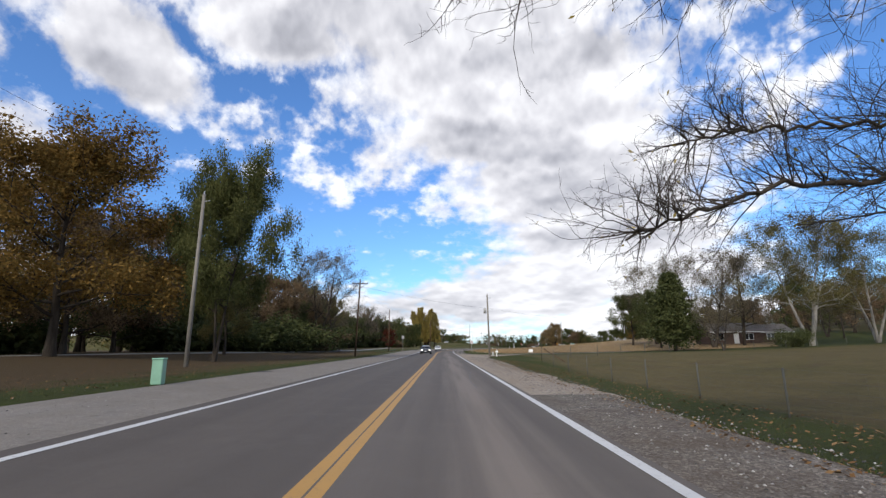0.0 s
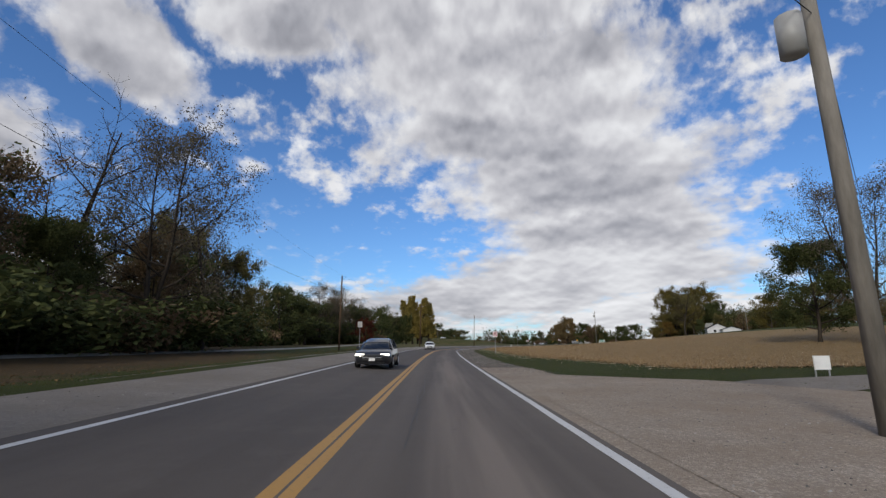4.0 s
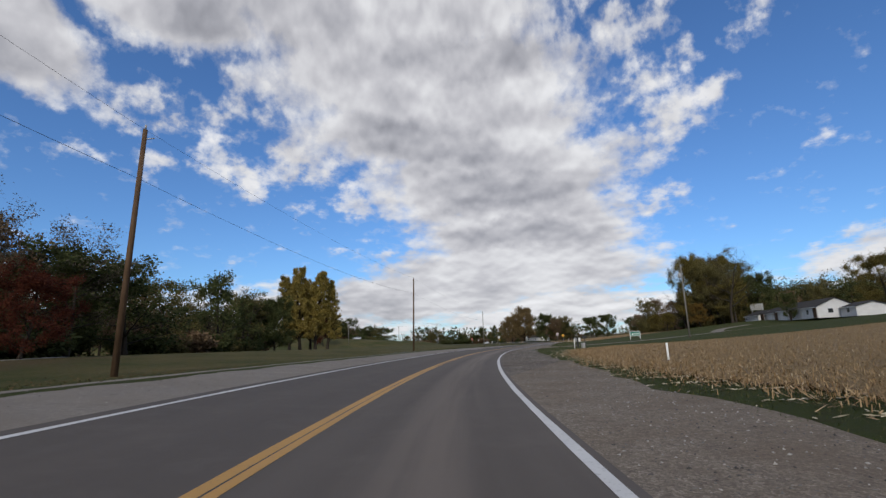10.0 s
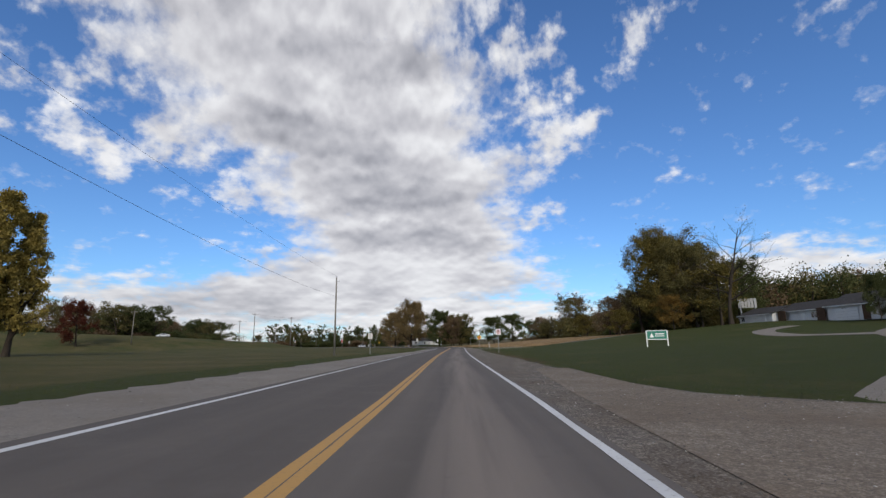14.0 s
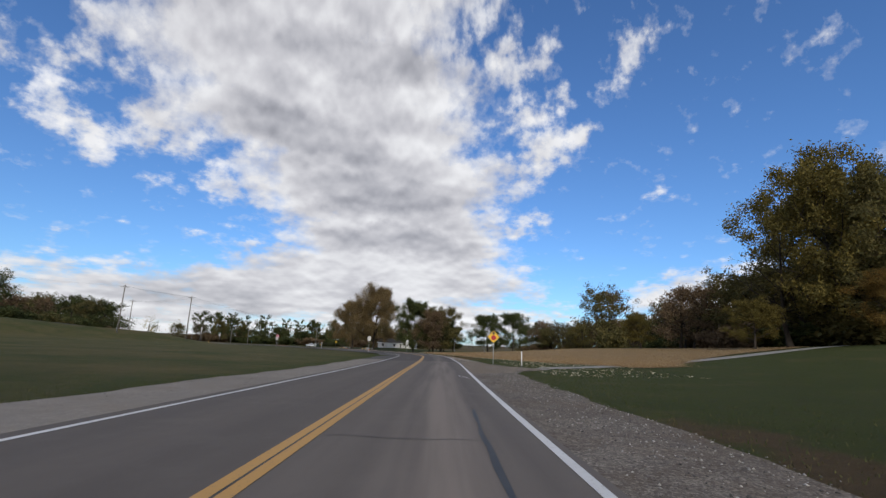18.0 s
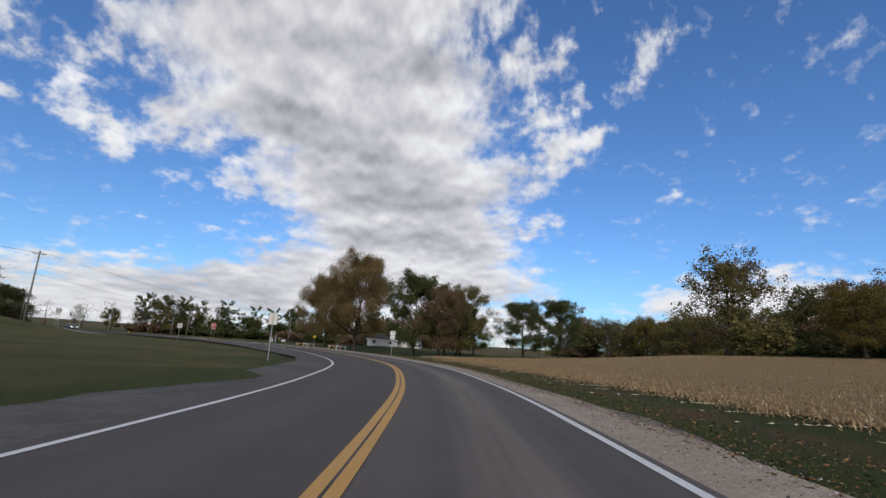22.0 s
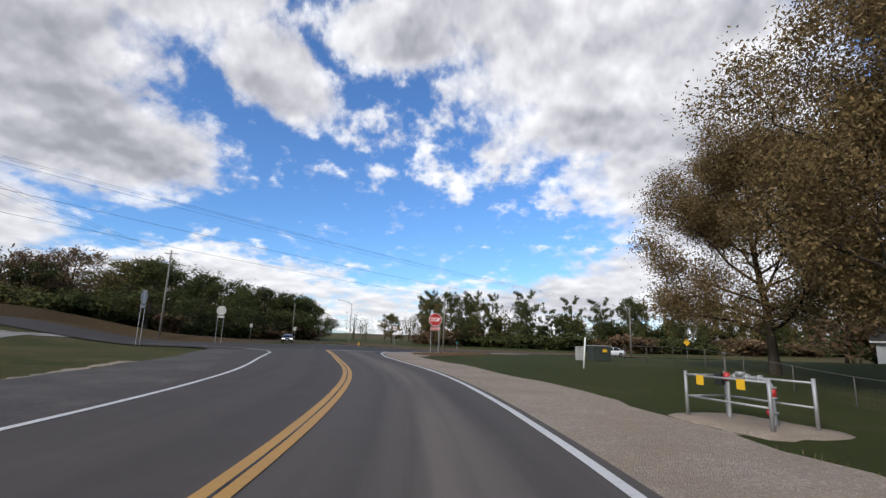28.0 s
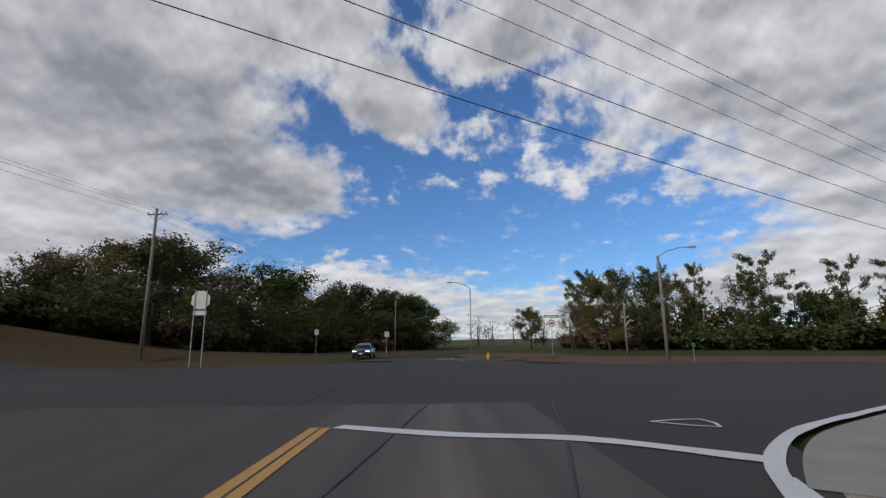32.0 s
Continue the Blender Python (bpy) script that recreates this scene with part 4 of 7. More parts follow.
BASE_H = {"maple_orange": 15, "maple_brown": 15, "maple_tan": 15, "green_oak": 13, "olive_tree": 14, "dark_tree": 13, "yellow_cottonwood": 22, "gold_tree": 14, "grey_tree": 14,
          "bare_tree": 13, "tall_dark": 15, "pale_cottonwood": 17, "red_tree": 9, "cedar": 10, "bush_dark": 3, "bush_brown": 2.6, "bush_olive": 3.4}


def plant(key, x, y, height, turn=0.0, wide=1.0, z=None, group="", far=False):
    wood, crown = KINDS[key + "_far" if far and key + "_far" in KINDS else key]
    top = new("bush" if "bush" in key else "tree")
    k = height / BASE_H[key]
    top.matrix_basis = pose(x, y, ground_z(x, y) if z is None else z, 0, 0, turn) @ Matrix.Diagonal((k * wide, k * wide, k, 1))
    part("stem" if "bush" in key else "trunk", wood, top)
    part("crown", crown, top)
    tagged(top, *TREE_TAGS[key], group=group)
    return top


def wood_belt(seed, line, depth, count, kinds, lo, hi, group, wide=1.0, side=1):
    """Trees scattered in a belt behind a line of places."""
    rng = np.random.default_rng(seed)
    p = spline(line, 2.0)
    t = np.gradient(p, axis=0)
    t /= np.linalg.norm(t, axis=1)[:, None]
    nrm = np.stack([t[:, 1], -t[:, 0]], 1) * side
    for i in range(count):
        k = int((i + rng.uniform(0, 1)) / count * (len(p) - 1))
        d = rng.uniform(0, 1) ** 1.3 * depth
        q = p[k] + nrm[k] * d
        key = kinds[int(rng.integers(0, len(kinds)))]
        hh = rng.uniform(lo, hi) * (0.28 if "bush" in key else 1.0)
        plant(key, q[0], q[1], hh, rng.uniform(0, 360), rng.uniform(0.85, 1.15) * wide, group=group, far=True)


def joined_wood(name, seed, line, depth, count, leaves, lo, hi, label, side=1, per=1200):
    """A far wood whose single trees nobody could count: trunks and leaf clumps in one mesh."""
    rng = np.random.default_rng(seed)
    p = spline(line, 2.0)
    t = np.gradient(p, axis=0)
    t /= np.linalg.norm(t, axis=1)[:, None]
    nrm = np.stack([t[:, 1], -t[:, 0]], 1) * side
    pile, idx = Pile(), []
    k = ((np.arange(count) + rng.uniform(0, 1, count)) / count * (len(p) - 1)).astype(int)
    q = p[k] + nrm[k] * (rng.uniform(0, 1, count) ** 1.2 * depth)[:, None]
    zz = terrain(q[:, 0], q[:, 1])
    for i in range(count):
        h = rng.uniform(lo, hi)
        r = h * rng.uniform(0.32, 0.46)
        at_ = np.array([q[i][0], q[i][1], zz[i]])
        pile.add(*tube(at_ + bent(rng, (0, 0, -0.3), (0, 0, 1), h * 0.8, 4, 0.06), h * 0.018 * (1 - 0.8 * np.linspace(0, 1, 5)), 5))
        idx += [0] * 20
        # clumps on an uneven crown
        nc = 34
        v = rng.normal(0, 1, (nc, 3))
        v /= np.linalg.norm(v, axis=1)[:, None]
        clump = at_ + np.array([0, 0, h * 0.5]) + v * np.array([r * 0.7, r * 0.7, h * 0.42]) * rng.uniform(0.5, 1.05, (nc, 1))
        V, F = leaf_cards(rng, clump, r * 0.15, 0.42, per // nc)
        pile.add(V, F)
        idx += [1 + int(rng.integers(0, len(leaves)))] * len(F)
    me = mesh_np(name, np.concatenate(pile.v), np.concatenate(pile.f), [M_BARK] + [LEAVES[c] for c in leaves], False, idx)
    return tagged(new(name, me), label, "woods", kind="stuff")


# trees that stand out by themselves
STANDING = [
    ("maple_brown", -31, 88, 13, 0.9), ("bush_dark", -30, 85, 5, 1.7), ("bush_dark", -30, 95, 5, 1.8), ("bush_dark", -32, 76, 5, 1.6),
    ("bush_brown", -29, 102, 4.5, 1.6), ("bush_dark", -29, 110, 5, 1.8), ("dark_tree", -32, 99, 10, 0.9), ("maple_brown", -31, 112, 12, 0.8),
    ("maple_orange", -31, 38, 16.5, 1.1), ("maple_orange", -45, 42, 16, 1.15), ("maple_brown", -38, 48, 15, 1.0), ("green_oak", -19.5, 41, 16.0, 0.58), ("olive_tree", -26, 57, 11, 0.75), ("maple_brown", -40, 62, 17, 1.0),
    ("bare_tree", -34, 103, 23, 0.9), ("grey_tree", -28, 106, 22, 0.9), ("bare_tree", -27, 115, 18, 0.9), ("grey_tree", -40, 89, 18, 1.0),
    ("olive_tree", -37, 130, 18.5, 0.8), ("olive_tree", -34, 138, 14.5, 0.8), ("bare_tree", -38, 210, 19, 1.0), ("grey_tree", -36, 218, 19, 1.0),
    ("red_tree", -26, 222, 8, 1.1), ("dark_tree", -20, 318, 15, 1.0), ("dark_tree", -26, 326, 14, 1.0), ("red_tree", -14, 416, 13, 0.9),
]
STANDING_EAST = [
    ("cedar", 38, 79.5, 12.6, 1.15), ("grey_tree", 52, 93, 19, 1.0), ("grey_tree", 59, 95, 18, 1.0), ("pale_cottonwood", 61, 80, 22, 0.95),
    ("pale_cottonwood", 71, 79, 19, 0.9), ("dark_tree", 45, 100, 11, 1.0), ("grey_tree", 52, 118, 20, 0.9), ("dark_tree", 47, 120, 12, 1.0),
    ("maple_brown", 68, 67, 7.5, 1.1), ("bush_brown", 72, 62, 5, 1.4), ("grey_tree", 41, 71, 8, 0.9), ("bush_dark", 55, 76, 2.6, 1.1),
    ("gold_tree", 160, 356, 30, 1.0), ("olive_tree", 146, 344, 25, 1.0), ("bare_tree", 137, 350, 19, 1.1), ("dark_tree", 160, 336, 18, 1.0), ("dark_tree", 124, 288, 7.5, 0.6),
]
STANDING_BEND = [
    ("maple_tan", 109.2, 472.5, 21.5, 0.92), ("maple_tan", 104.3, 482.5, 16, 1.05),
    ("dark_tree", 118.4, 457, 17, 0.9), ("olive_tree", 125, 455, 15, 1.0), ("olive_tree", 129, 458, 15.5, 0.9), ("dark_tree", 133, 464, 12, 1.0), ("dark_tree", 140, 470, 9, 1.1), ("maple_brown", 121, 450, 14, 0.9),
    ("dark_tree", 156, 471, 14, 1.15), ("dark_tree", 165, 467, 15, 1.0), ("grey_tree", 229, 514, 17, 1.0), ("grey_tree", 238, 505, 18, 1.0),
    ("olive_tree", 61, 556, 10.5, 0.8), ("olive_tree", 42, 577, 8, 1.0), ("grey_tree", 51, 574, 8.5, 1.0),
    ("gold_tree", 140, 343, 27, 0.85), ("olive_tree", 141, 335, 24, 0.8), ("bare_tree", 133, 320, 25, 0.95), ("gold_tree", 128, 350, 7, 1.3), ("maple_orange", 131, 334, 8, 1.0), ("gold_tree", 152, 392, 8, 1.3), ("olive_tree", 133, 287, 9.5, 0.7), ("olive_tree", 163, 268, 20, 0.9), ("gold_tree", 158, 288, 17, 1.1), ("maple_brown", 170, 262, 18, 1.0),
]
for n, (key, x, y, h, w) in enumerate(STANDING + STANDING_EAST + STANDING_BEND):
    if h:
        plant(key, x, y, h, n * 77.0, w)
for n, (x, y, h) in enumerate([(-20.5, 349, 28), (-16.5, 347, 30.5), (-11.5, 348, 29.5), (-7.5, 350, 27), (-14, 356, 28)]):
    plant("yellow_cottonwood", x, y, h, n * 95.0, 0.9, group="yellow cottonwoods")

DENSE = ["dark_tree", "olive_tree", "dark_tree", "maple_brown", "bush_dark", "bush_brown", "dark_tree", "bush_olive"]
THIN = ["dark_tree", "olive_tree", "grey_tree", "maple_brown", "bush_dark", "bush_brown", "bare_tree", "dark_tree"]
WEST_EDGE = [(-70, 0), (-52, 30), (-36, 62), (-37, 95), (-37, 135), (-43, 170), (-40, 200), (-36, 225), (-31, 245), (-27, 275), (-24, 300), (-28, 330)]
wood_belt(1, WEST_EDGE, 22, 66, THIN, 12, 17, "roadside wood", 1.15, side=-1)
wood_belt(2, WEST_EDGE, 5, 46, ["bush_dark", "bush_brown", "bush_dark", "dark_tree", "bush_olive"], 10, 14, "roadside wood", 1.5, side=-1)
joined_wood("west_wood", 14, [(-90, -20), (-64, 32), (-50, 66), (-52, 100), (-53, 140), (-58, 172), (-55, 205), (-48, 235), (-40, 280), (-40, 330), (-50, 352)], 30, 110, ["dark", "brown", "olive", "dark"], 12, 17.5, "deep brown and dark green wood behind the roadside trees", side=-1)
EAST_EDGE = [(138, 330), (142, 352), (166, 378), (188, 410), (206, 450), (222, 500), (235, 560)]
wood_belt(3, EAST_EDGE, 30, 44, ["olive_tree", "gold_tree", "maple_brown", "dark_tree", "bush_olive", "grey_tree", "maple_brown"], 13, 18, "hillside wood", 1.15)
wood_belt(4, EAST_EDGE, 6, 46, ["bush_olive", "bush_brown", "bush_dark", "olive_tree"], 10, 15, "hillside wood", 1.6)
joined_wood("hillside_back_wood", 15, [(160, 326), (165, 352), (186, 374), (210, 406), (228, 448), (244, 500), (256, 560)], 50, 110, ["dark", "olive", "brown", "dark"], 15, 21, "dense mixed wood rising up the hillside")
joined_wood("hillside_far_wood", 5, [(260, 180), (250, 255), (225, 300), (208, 335), (185, 365)], 60, 110, ["dark", "olive", "brown", "dark"], 15, 23, "dark wood over the ranch house", 1)
wood_belt(6, [(152, 360), (150, 372), (156, 395)], 14, 10, ["bare_tree", "bush_brown", "maple_brown", "bush_brown"], 10, 14, "hillside wood", 1.1)
NORTH_EDGE = [(-60, 470), (-16, 505), (-5, 520), (-1, 535), (2, 552), (2, 580), (-6, 610), (-30, 660)]
wood_belt(7, NORTH_EDGE, 14, 30, DENSE, 13, 18, "wood beyond the crossing", 1.1, side=-1)
wood_belt(8, [(-60, 458), (-10, 488), (6, 502), (14, 522), (12, 552), (10, 580), (0, 610)], 6, 34, ["bush_dark", "bush_dark", "dark_tree", "bush_brown"], 11, 14, "wood beyond the crossing", 1.6, side=-1)
joined_wood("north_wood", 16, [(-90, 462), (-40, 505), (-18, 525), (-12, 552), (-12, 580), (-20, 612), (-44, 660)], 36, 100, ["dark", "dark", "olive", "brown"], 15, 20, "dark wood beyond the crossing", side=-1)
wood_belt(19, [(-75, 452), (-30, 468), (-2, 485), (14, 499), (24, 511), (22, 526)], 7, 34, ["bush_dark", "dark_tree", "bush_olive", "bush_brown", "olive_tree", "bush_dark"], 10, 14, "wood beyond the crossing", 1.5, side=-1)
ROW_EDGE = [(46, 590), (62, 570), (80, 568), (100, 570), (130, 584), (170, 604), (230, 632)]
wood_belt(9, ROW_EDGE, 10, 42, ["tall_dark", "tall_dark", "olive_tree", "tall_dark", "dark_tree"], 10.5, 15, "tree row beyond the crossing", 0.9, side=-1)
wood_belt(10, ROW_EDGE, 4, 34, ["bush_dark", "bush_dark", "bush_brown"], 10, 14, "tree row beyond the crossing", 1.7, side=-1)
joined_wood("row_back_wood", 17, [(60, 582), (80, 580), (100, 582), (130, 596), (170, 616), (230, 644)], 14, 46, ["dark", "dark", "olive"], 7, 11.5, "dark undergrowth behind the tree row", side=-1)
FAR_EDGE = [(-420, 430), (-260, 520), (-130, 640), (-20, 760), (120, 770), (260, 700), (360, 600), (400, 450), (380, 300), (330, 150), (260, 60), (170, -40)]
joined_wood("distant_woods", 11, FAR_EDGE, 70, 190, ["dark", "olive", "brown", "dark", "yellow"], 12, 19, "distant autumn woods along the horizon", per=300)
joined_wood("house_back_wood", 18, [(118, 516), (140, 520), (160, 516)], 14, 16, ["dark", "olive", "brown"], 9, 14, "dark thicket behind the small white house", per=700)
for n, (x, y, h, key) in enumerate([(165, 418, 18, "olive_tree"), (172, 424, 19, "maple_brown"), (160, 410, 15, "bush_olive")]):
    plant(key, x, y, h if "bush" not in key else 5, n * 51.0, 1.1, group="hillside wood", far=True)
wood_belt(12, [(150, 190), (120, 150), (95, 128), (82, 112), (86, 96)], 30, 24, ["dark_tree", "olive_tree", "maple_brown", "grey_tree"], 10, 15, "trees round the farmhouse", 1.1, side=-1)
joined_wood("western_rise_wood", 13, [(-300, 380), (-180, 424), (-70, 456)], 44, 90, ["dark", "brown", "orange", "dark"], 14, 21, "autumn wood on the western rise", side=-1)


# ---- the bare tree that leans over the road's start ----
def limb_tree(x, y):
    rng = np.random.default_rng(81)
    z = ground_z(x, y)
    top = new("tree")
    top.matrix_basis = pose(x, y, z)
    trunk = Pile()
    stem = np.array([(0, 0, -0.3), (0.1, 0, 2.0), (0.0, 0.1, 4.2), (-0.1, 0.2, 6.2), (0.2, 0.4, 8.5), (0.1, 0.3, 11.0)])
    trunk.add(*tube(stem, [0.36, 0.3, 0.26, 0.2, 0.13, 0.05], 10))
    part("trunk", trunk.mesh("trunk", [M_BARK]), top)
    ends = []

    def limb(name, places, r0, twigs, droop):
        pile = Pile()
        p3 = np.array(places, float) - (x, y, z)
        n = len(p3)
        t = np.linspace(0, n - 1, 6 * n)
        path = np.column_stack([np.interp(t, np.arange(n), p3[:, c]) for c in range(3)])
        path[1:-1] += rng.normal(0, 0.04, (len(path) - 2, 3))
        pile.add(*tube(path, np.linspace(r0, 0.018, len(path)), 7))
        for i in range(twigs):
            u = rng.uniform(0.12, 1.0)
            a = path[int(u * (len(path) - 1))]
            f = path[min(len(path) - 1, int(u * (len(path) - 1)) + 1)] - path[int(u * (len(path) - 1)) - 1]
            f = f / (np.linalg.norm(f) + 1e-9)
            w = f * 0.9 + rng.normal(0, 0.6, 3) + np.array([0, 0, rng.uniform(*droop)])
            L = rng.uniform(0.7, 2.1) * (1.2 - 0.5 * u)
            b = bent(rng, a, w, L, 6, 0.16, 0.02 if droop[1] > 0.3 else -0.05)
            pile.add(*tube(b, np.linspace(0.016, 0.004, 7), 4))
            for j in range(6):
                c = bent(rng, b[rng.integers(1, 7)], w / np.linalg.norm(w) + rng.normal(0, 0.55, 3), L * rng.uniform(0.25, 0.6), 4, 0.2, 0.0)
                pile.add(*tube(c, np.linspace(0.006, 0.0025, 5), 3))
                for g in range(3):
                    e = bent(rng, c[rng.integers(1, 5)], c[4] - c[0] + rng.normal(0, 0.25, 3), L * rng.uniform(0.1, 0.25), 3, 0.2)
                    pile.add(*tube(e, np.linspace(0.0035, 0.0018, 4), 3))
                    ends.append(e[3])
        part(name, pile.mesh(name, [M_BARK]), top)

    limb("limb", [(11, 7.5, 4.2), (9.6, 8.6, 4.6), (8.5, 9, 4.4), (6.5, 8.8, 4.3), (4.5, 8.2, 3.6), (3.0, 7.8, 3.0)], 0.085, 120, (0.1, 1.3))
    limb("limb", [(11, 7.5, 4.8), (9.5, 8.8, 5.6), (8.0, 9.6, 5.9), (6.0, 9.2, 5.6), (4.6, 9.0, 5.2)], 0.06, 80, (-0.1, 1.0))
    limb("limb", [(11, 7.5, 6.3), (8, 6.3, 7.3), (5, 5.6, 7.3), (2.2, 5.6, 6.9), (-0.8, 5.9, 6.5)], 0.06, 60, (-1.4, 0.0))
    limb("limb", [(11, 7.5, 3.6), (12, 10.5, 4.6), (12.6, 13.5, 5.0), (12.2, 16, 5.2)], 0.07, 50, (-0.1, 0.8))
    limb("limb", [(11, 7.5, 8.0), (9, 9.5, 9.8), (8, 11, 11)], 0.08, 20, (-0.1, 0.9))
    ends = np.array(ends)
    keep = rng.uniform(0, 1, len(ends)) < 0.05
    V, F = leaf_cards(rng, ends[keep], 0.03, 0.05, 1)
    part("leaves", mesh_np("leaves", V, F, [LEAVES["yellow"]]), top, "few small withered leaves")
    tagged(top, "nearly leafless tree reaching bare twigs over the road", "tree")


limb_tree(11, 7.5)


# ---- small builders ----
def add_box(bm, c, s, turn=0.0, bevel=0.0):
    m = Matrix.Translation(c) @ Matrix.Rotation(radians(turn), 4, "Z") @ Matrix.Diagonal((*s, 1))
    r = bmesh.ops.create_cube(bm, size=1.0, matrix=m)
    if bevel:
        e = list({e for v in r["verts"] for e in v.link_edges})
        bmesh.ops.bevel(bm, geom=e, offset=bevel, segments=1, affect="EDGES")
    return bm


def add_rod(bm, a, b, r0, r1=None, n=10):
    a, b = Vector(a), Vector(b)
    d = b - a
    q = Vector((0, 0, 1)).rotation_difference(d.normalized()).to_matrix().to_4x4()
    bmesh.ops.create_cone(bm, cap_ends=True, segments=n, radius1=r0, radius2=r0 if r1 is None else r1, depth=d.length, matrix=Matrix.Translation((a + b) / 2) @ q)
    return bm


def done(bm, name, mat, smooth=False):
    me = bpy.data.meshes.new(name)
    if smooth:
        for f in bm.faces:
            f.smooth = True
    bm.to_mesh(me)
    bm.free()
    me.materials.append(mat)
    return me


def rod(name, a, b, r0, r1, mat, parent, label="", n=10):
    return part(name, done(add_rod(bmesh.new(), a, b, r0, r1, n), name, mat, True), parent, label)


def box(name, c, s, mat, parent, label="", turn=0.0, bevel=0.0):
    return part(name, done(add_box(bmesh.new(), c, s, turn, bevel), name, mat), parent, label)


def thing(name, m, label, cat, group=""):
    ob = new(name)
    ob.matrix_basis = m
    return tagged(ob, label, cat, group=group)


def prism(bm, pts, y0, y1):
    """A flat outline in x and z, thickened along y."""
    a = [bm.verts.new((x, y0, z)) for x, z in pts]
    b = [bm.verts.new((x, y1, z)) for x, z in pts]
    bm.faces.new(a)
    bm.faces.new(b[::-1])
    for i in range(len(pts)):
        j = (i + 1) % len(pts)
        bm.faces.new((a[j], a[i], b[i], b[j]))
    bmesh.ops.recalc_face_normals(bm, faces=bm.faces)
    return bm


def lettering(name, text, size, at, mat, parent, width=1.0):
    cu = bpy.data.curves.new("letters", "FONT")
    cu.body, cu.size, cu.align_x, cu.align_y, cu.extrude, cu.offset = text, size, "CENTER", "CENTER", 0.002, size * 0.02
    tmp = bpy.data.objects.new("letters", cu)
    scene.collection.objects.link(tmp)
    me = bpy.data.meshes.new_from_object(tmp.evaluated_get(bpy.context.evaluated_depsgraph_get()))
    bpy.data.objects.remove(tmp)
    me.materials.clear()
    me.materials.append(mat)
    return part(name, me, parent, at=at @ Matrix.Diagonal((width, 1, 1, 1)))


def ring(bm, r0, r1, y0, y1, n=28):
    vs = []
    for k in range(n):
        a = k * 2 * math.pi / n
        vs.append([bm.verts.new((r * math.cos(a), y, r * math.sin(a))) for r, y in ((r0, y0), (r1, y0), (r1, y1), (r0, y1))])
    for k in range(n):
        p, q = vs[k], vs[(k + 1) % n]
        for i in range(4):
            bm.faces.new((p[i], p[(i + 1) % 4], q[(i + 1) % 4], q[i]))
    bmesh.ops.recalc_face_normals(bm, faces=bm.faces)
    return bm


M_POLE = bark_material("weathered_pole_wood", (0.058, 0.036, 0.022), (0.15, 0.095, 0.058))
M_POLE_GREY = bark_material("grey_pole_wood", (0.13, 0.12, 0.105), (0.26, 0.24, 0.21))
M_STEEL = plain("galvanised_steel", (0.34, 0.345, 0.35), 0.55, 0.5)
M_SIGNBACK = plain("dull_aluminium", (0.55, 0.53, 0.49), 0.55, 0.3, 0.06)
M_SIGNWHITE = plain("white_sign_sheet", (0.78, 0.78, 0.76), 0.45, 0, 0.05)
M_SIGNRED = plain("red_sign_sheet", (0.45, 0.03, 0.025), 0.45, 0, 0.1)
M_SIGNYELLOW = plain("yellow_sign_sheet", (0.72, 0.42, 0.02), 0.45, 0, 0.06)
M_SIGNGREEN = plain("green_sign_sheet", (0.02, 0.19, 0.13), 0.45, 0, 0.1)
M_FENCE = plain("dull_fence_steel", (0.10, 0.098, 0.085), 0.8, 0.2)
M_BLACK = plain("black_paint", (0.015, 0.015, 0.016), 0.5)
M_WIRE = plain("black_cable", (0.02, 0.02, 0.022), 0.6)
M_GREENBOX = plain("pale_green_enamel", (0.18, 0.34, 0.24), 0.5)
M_GREYBOX = plain("grey_enamel", (0.33, 0.33, 0.32), 0.5)
M_WHITEPLASTIC = plain("white_plastic", (0.72, 0.72, 0.70), 0.5, 0, 0.08)
M_REDPAINT = plain("red_valve_paint", (0.42, 0.03, 0.03), 0.45)
M_PIPE = plain("grey_pipe_paint", (0.27, 0.28, 0.28), 0.5, 0.2)
M_PORCELAIN = plain("grey_porcelain", (0.3, 0.3, 0.31), 0.3)
M_HYDRANT = plain("yellow_hydrant_paint", (0.62, 0.33, 0.03), 0.5)


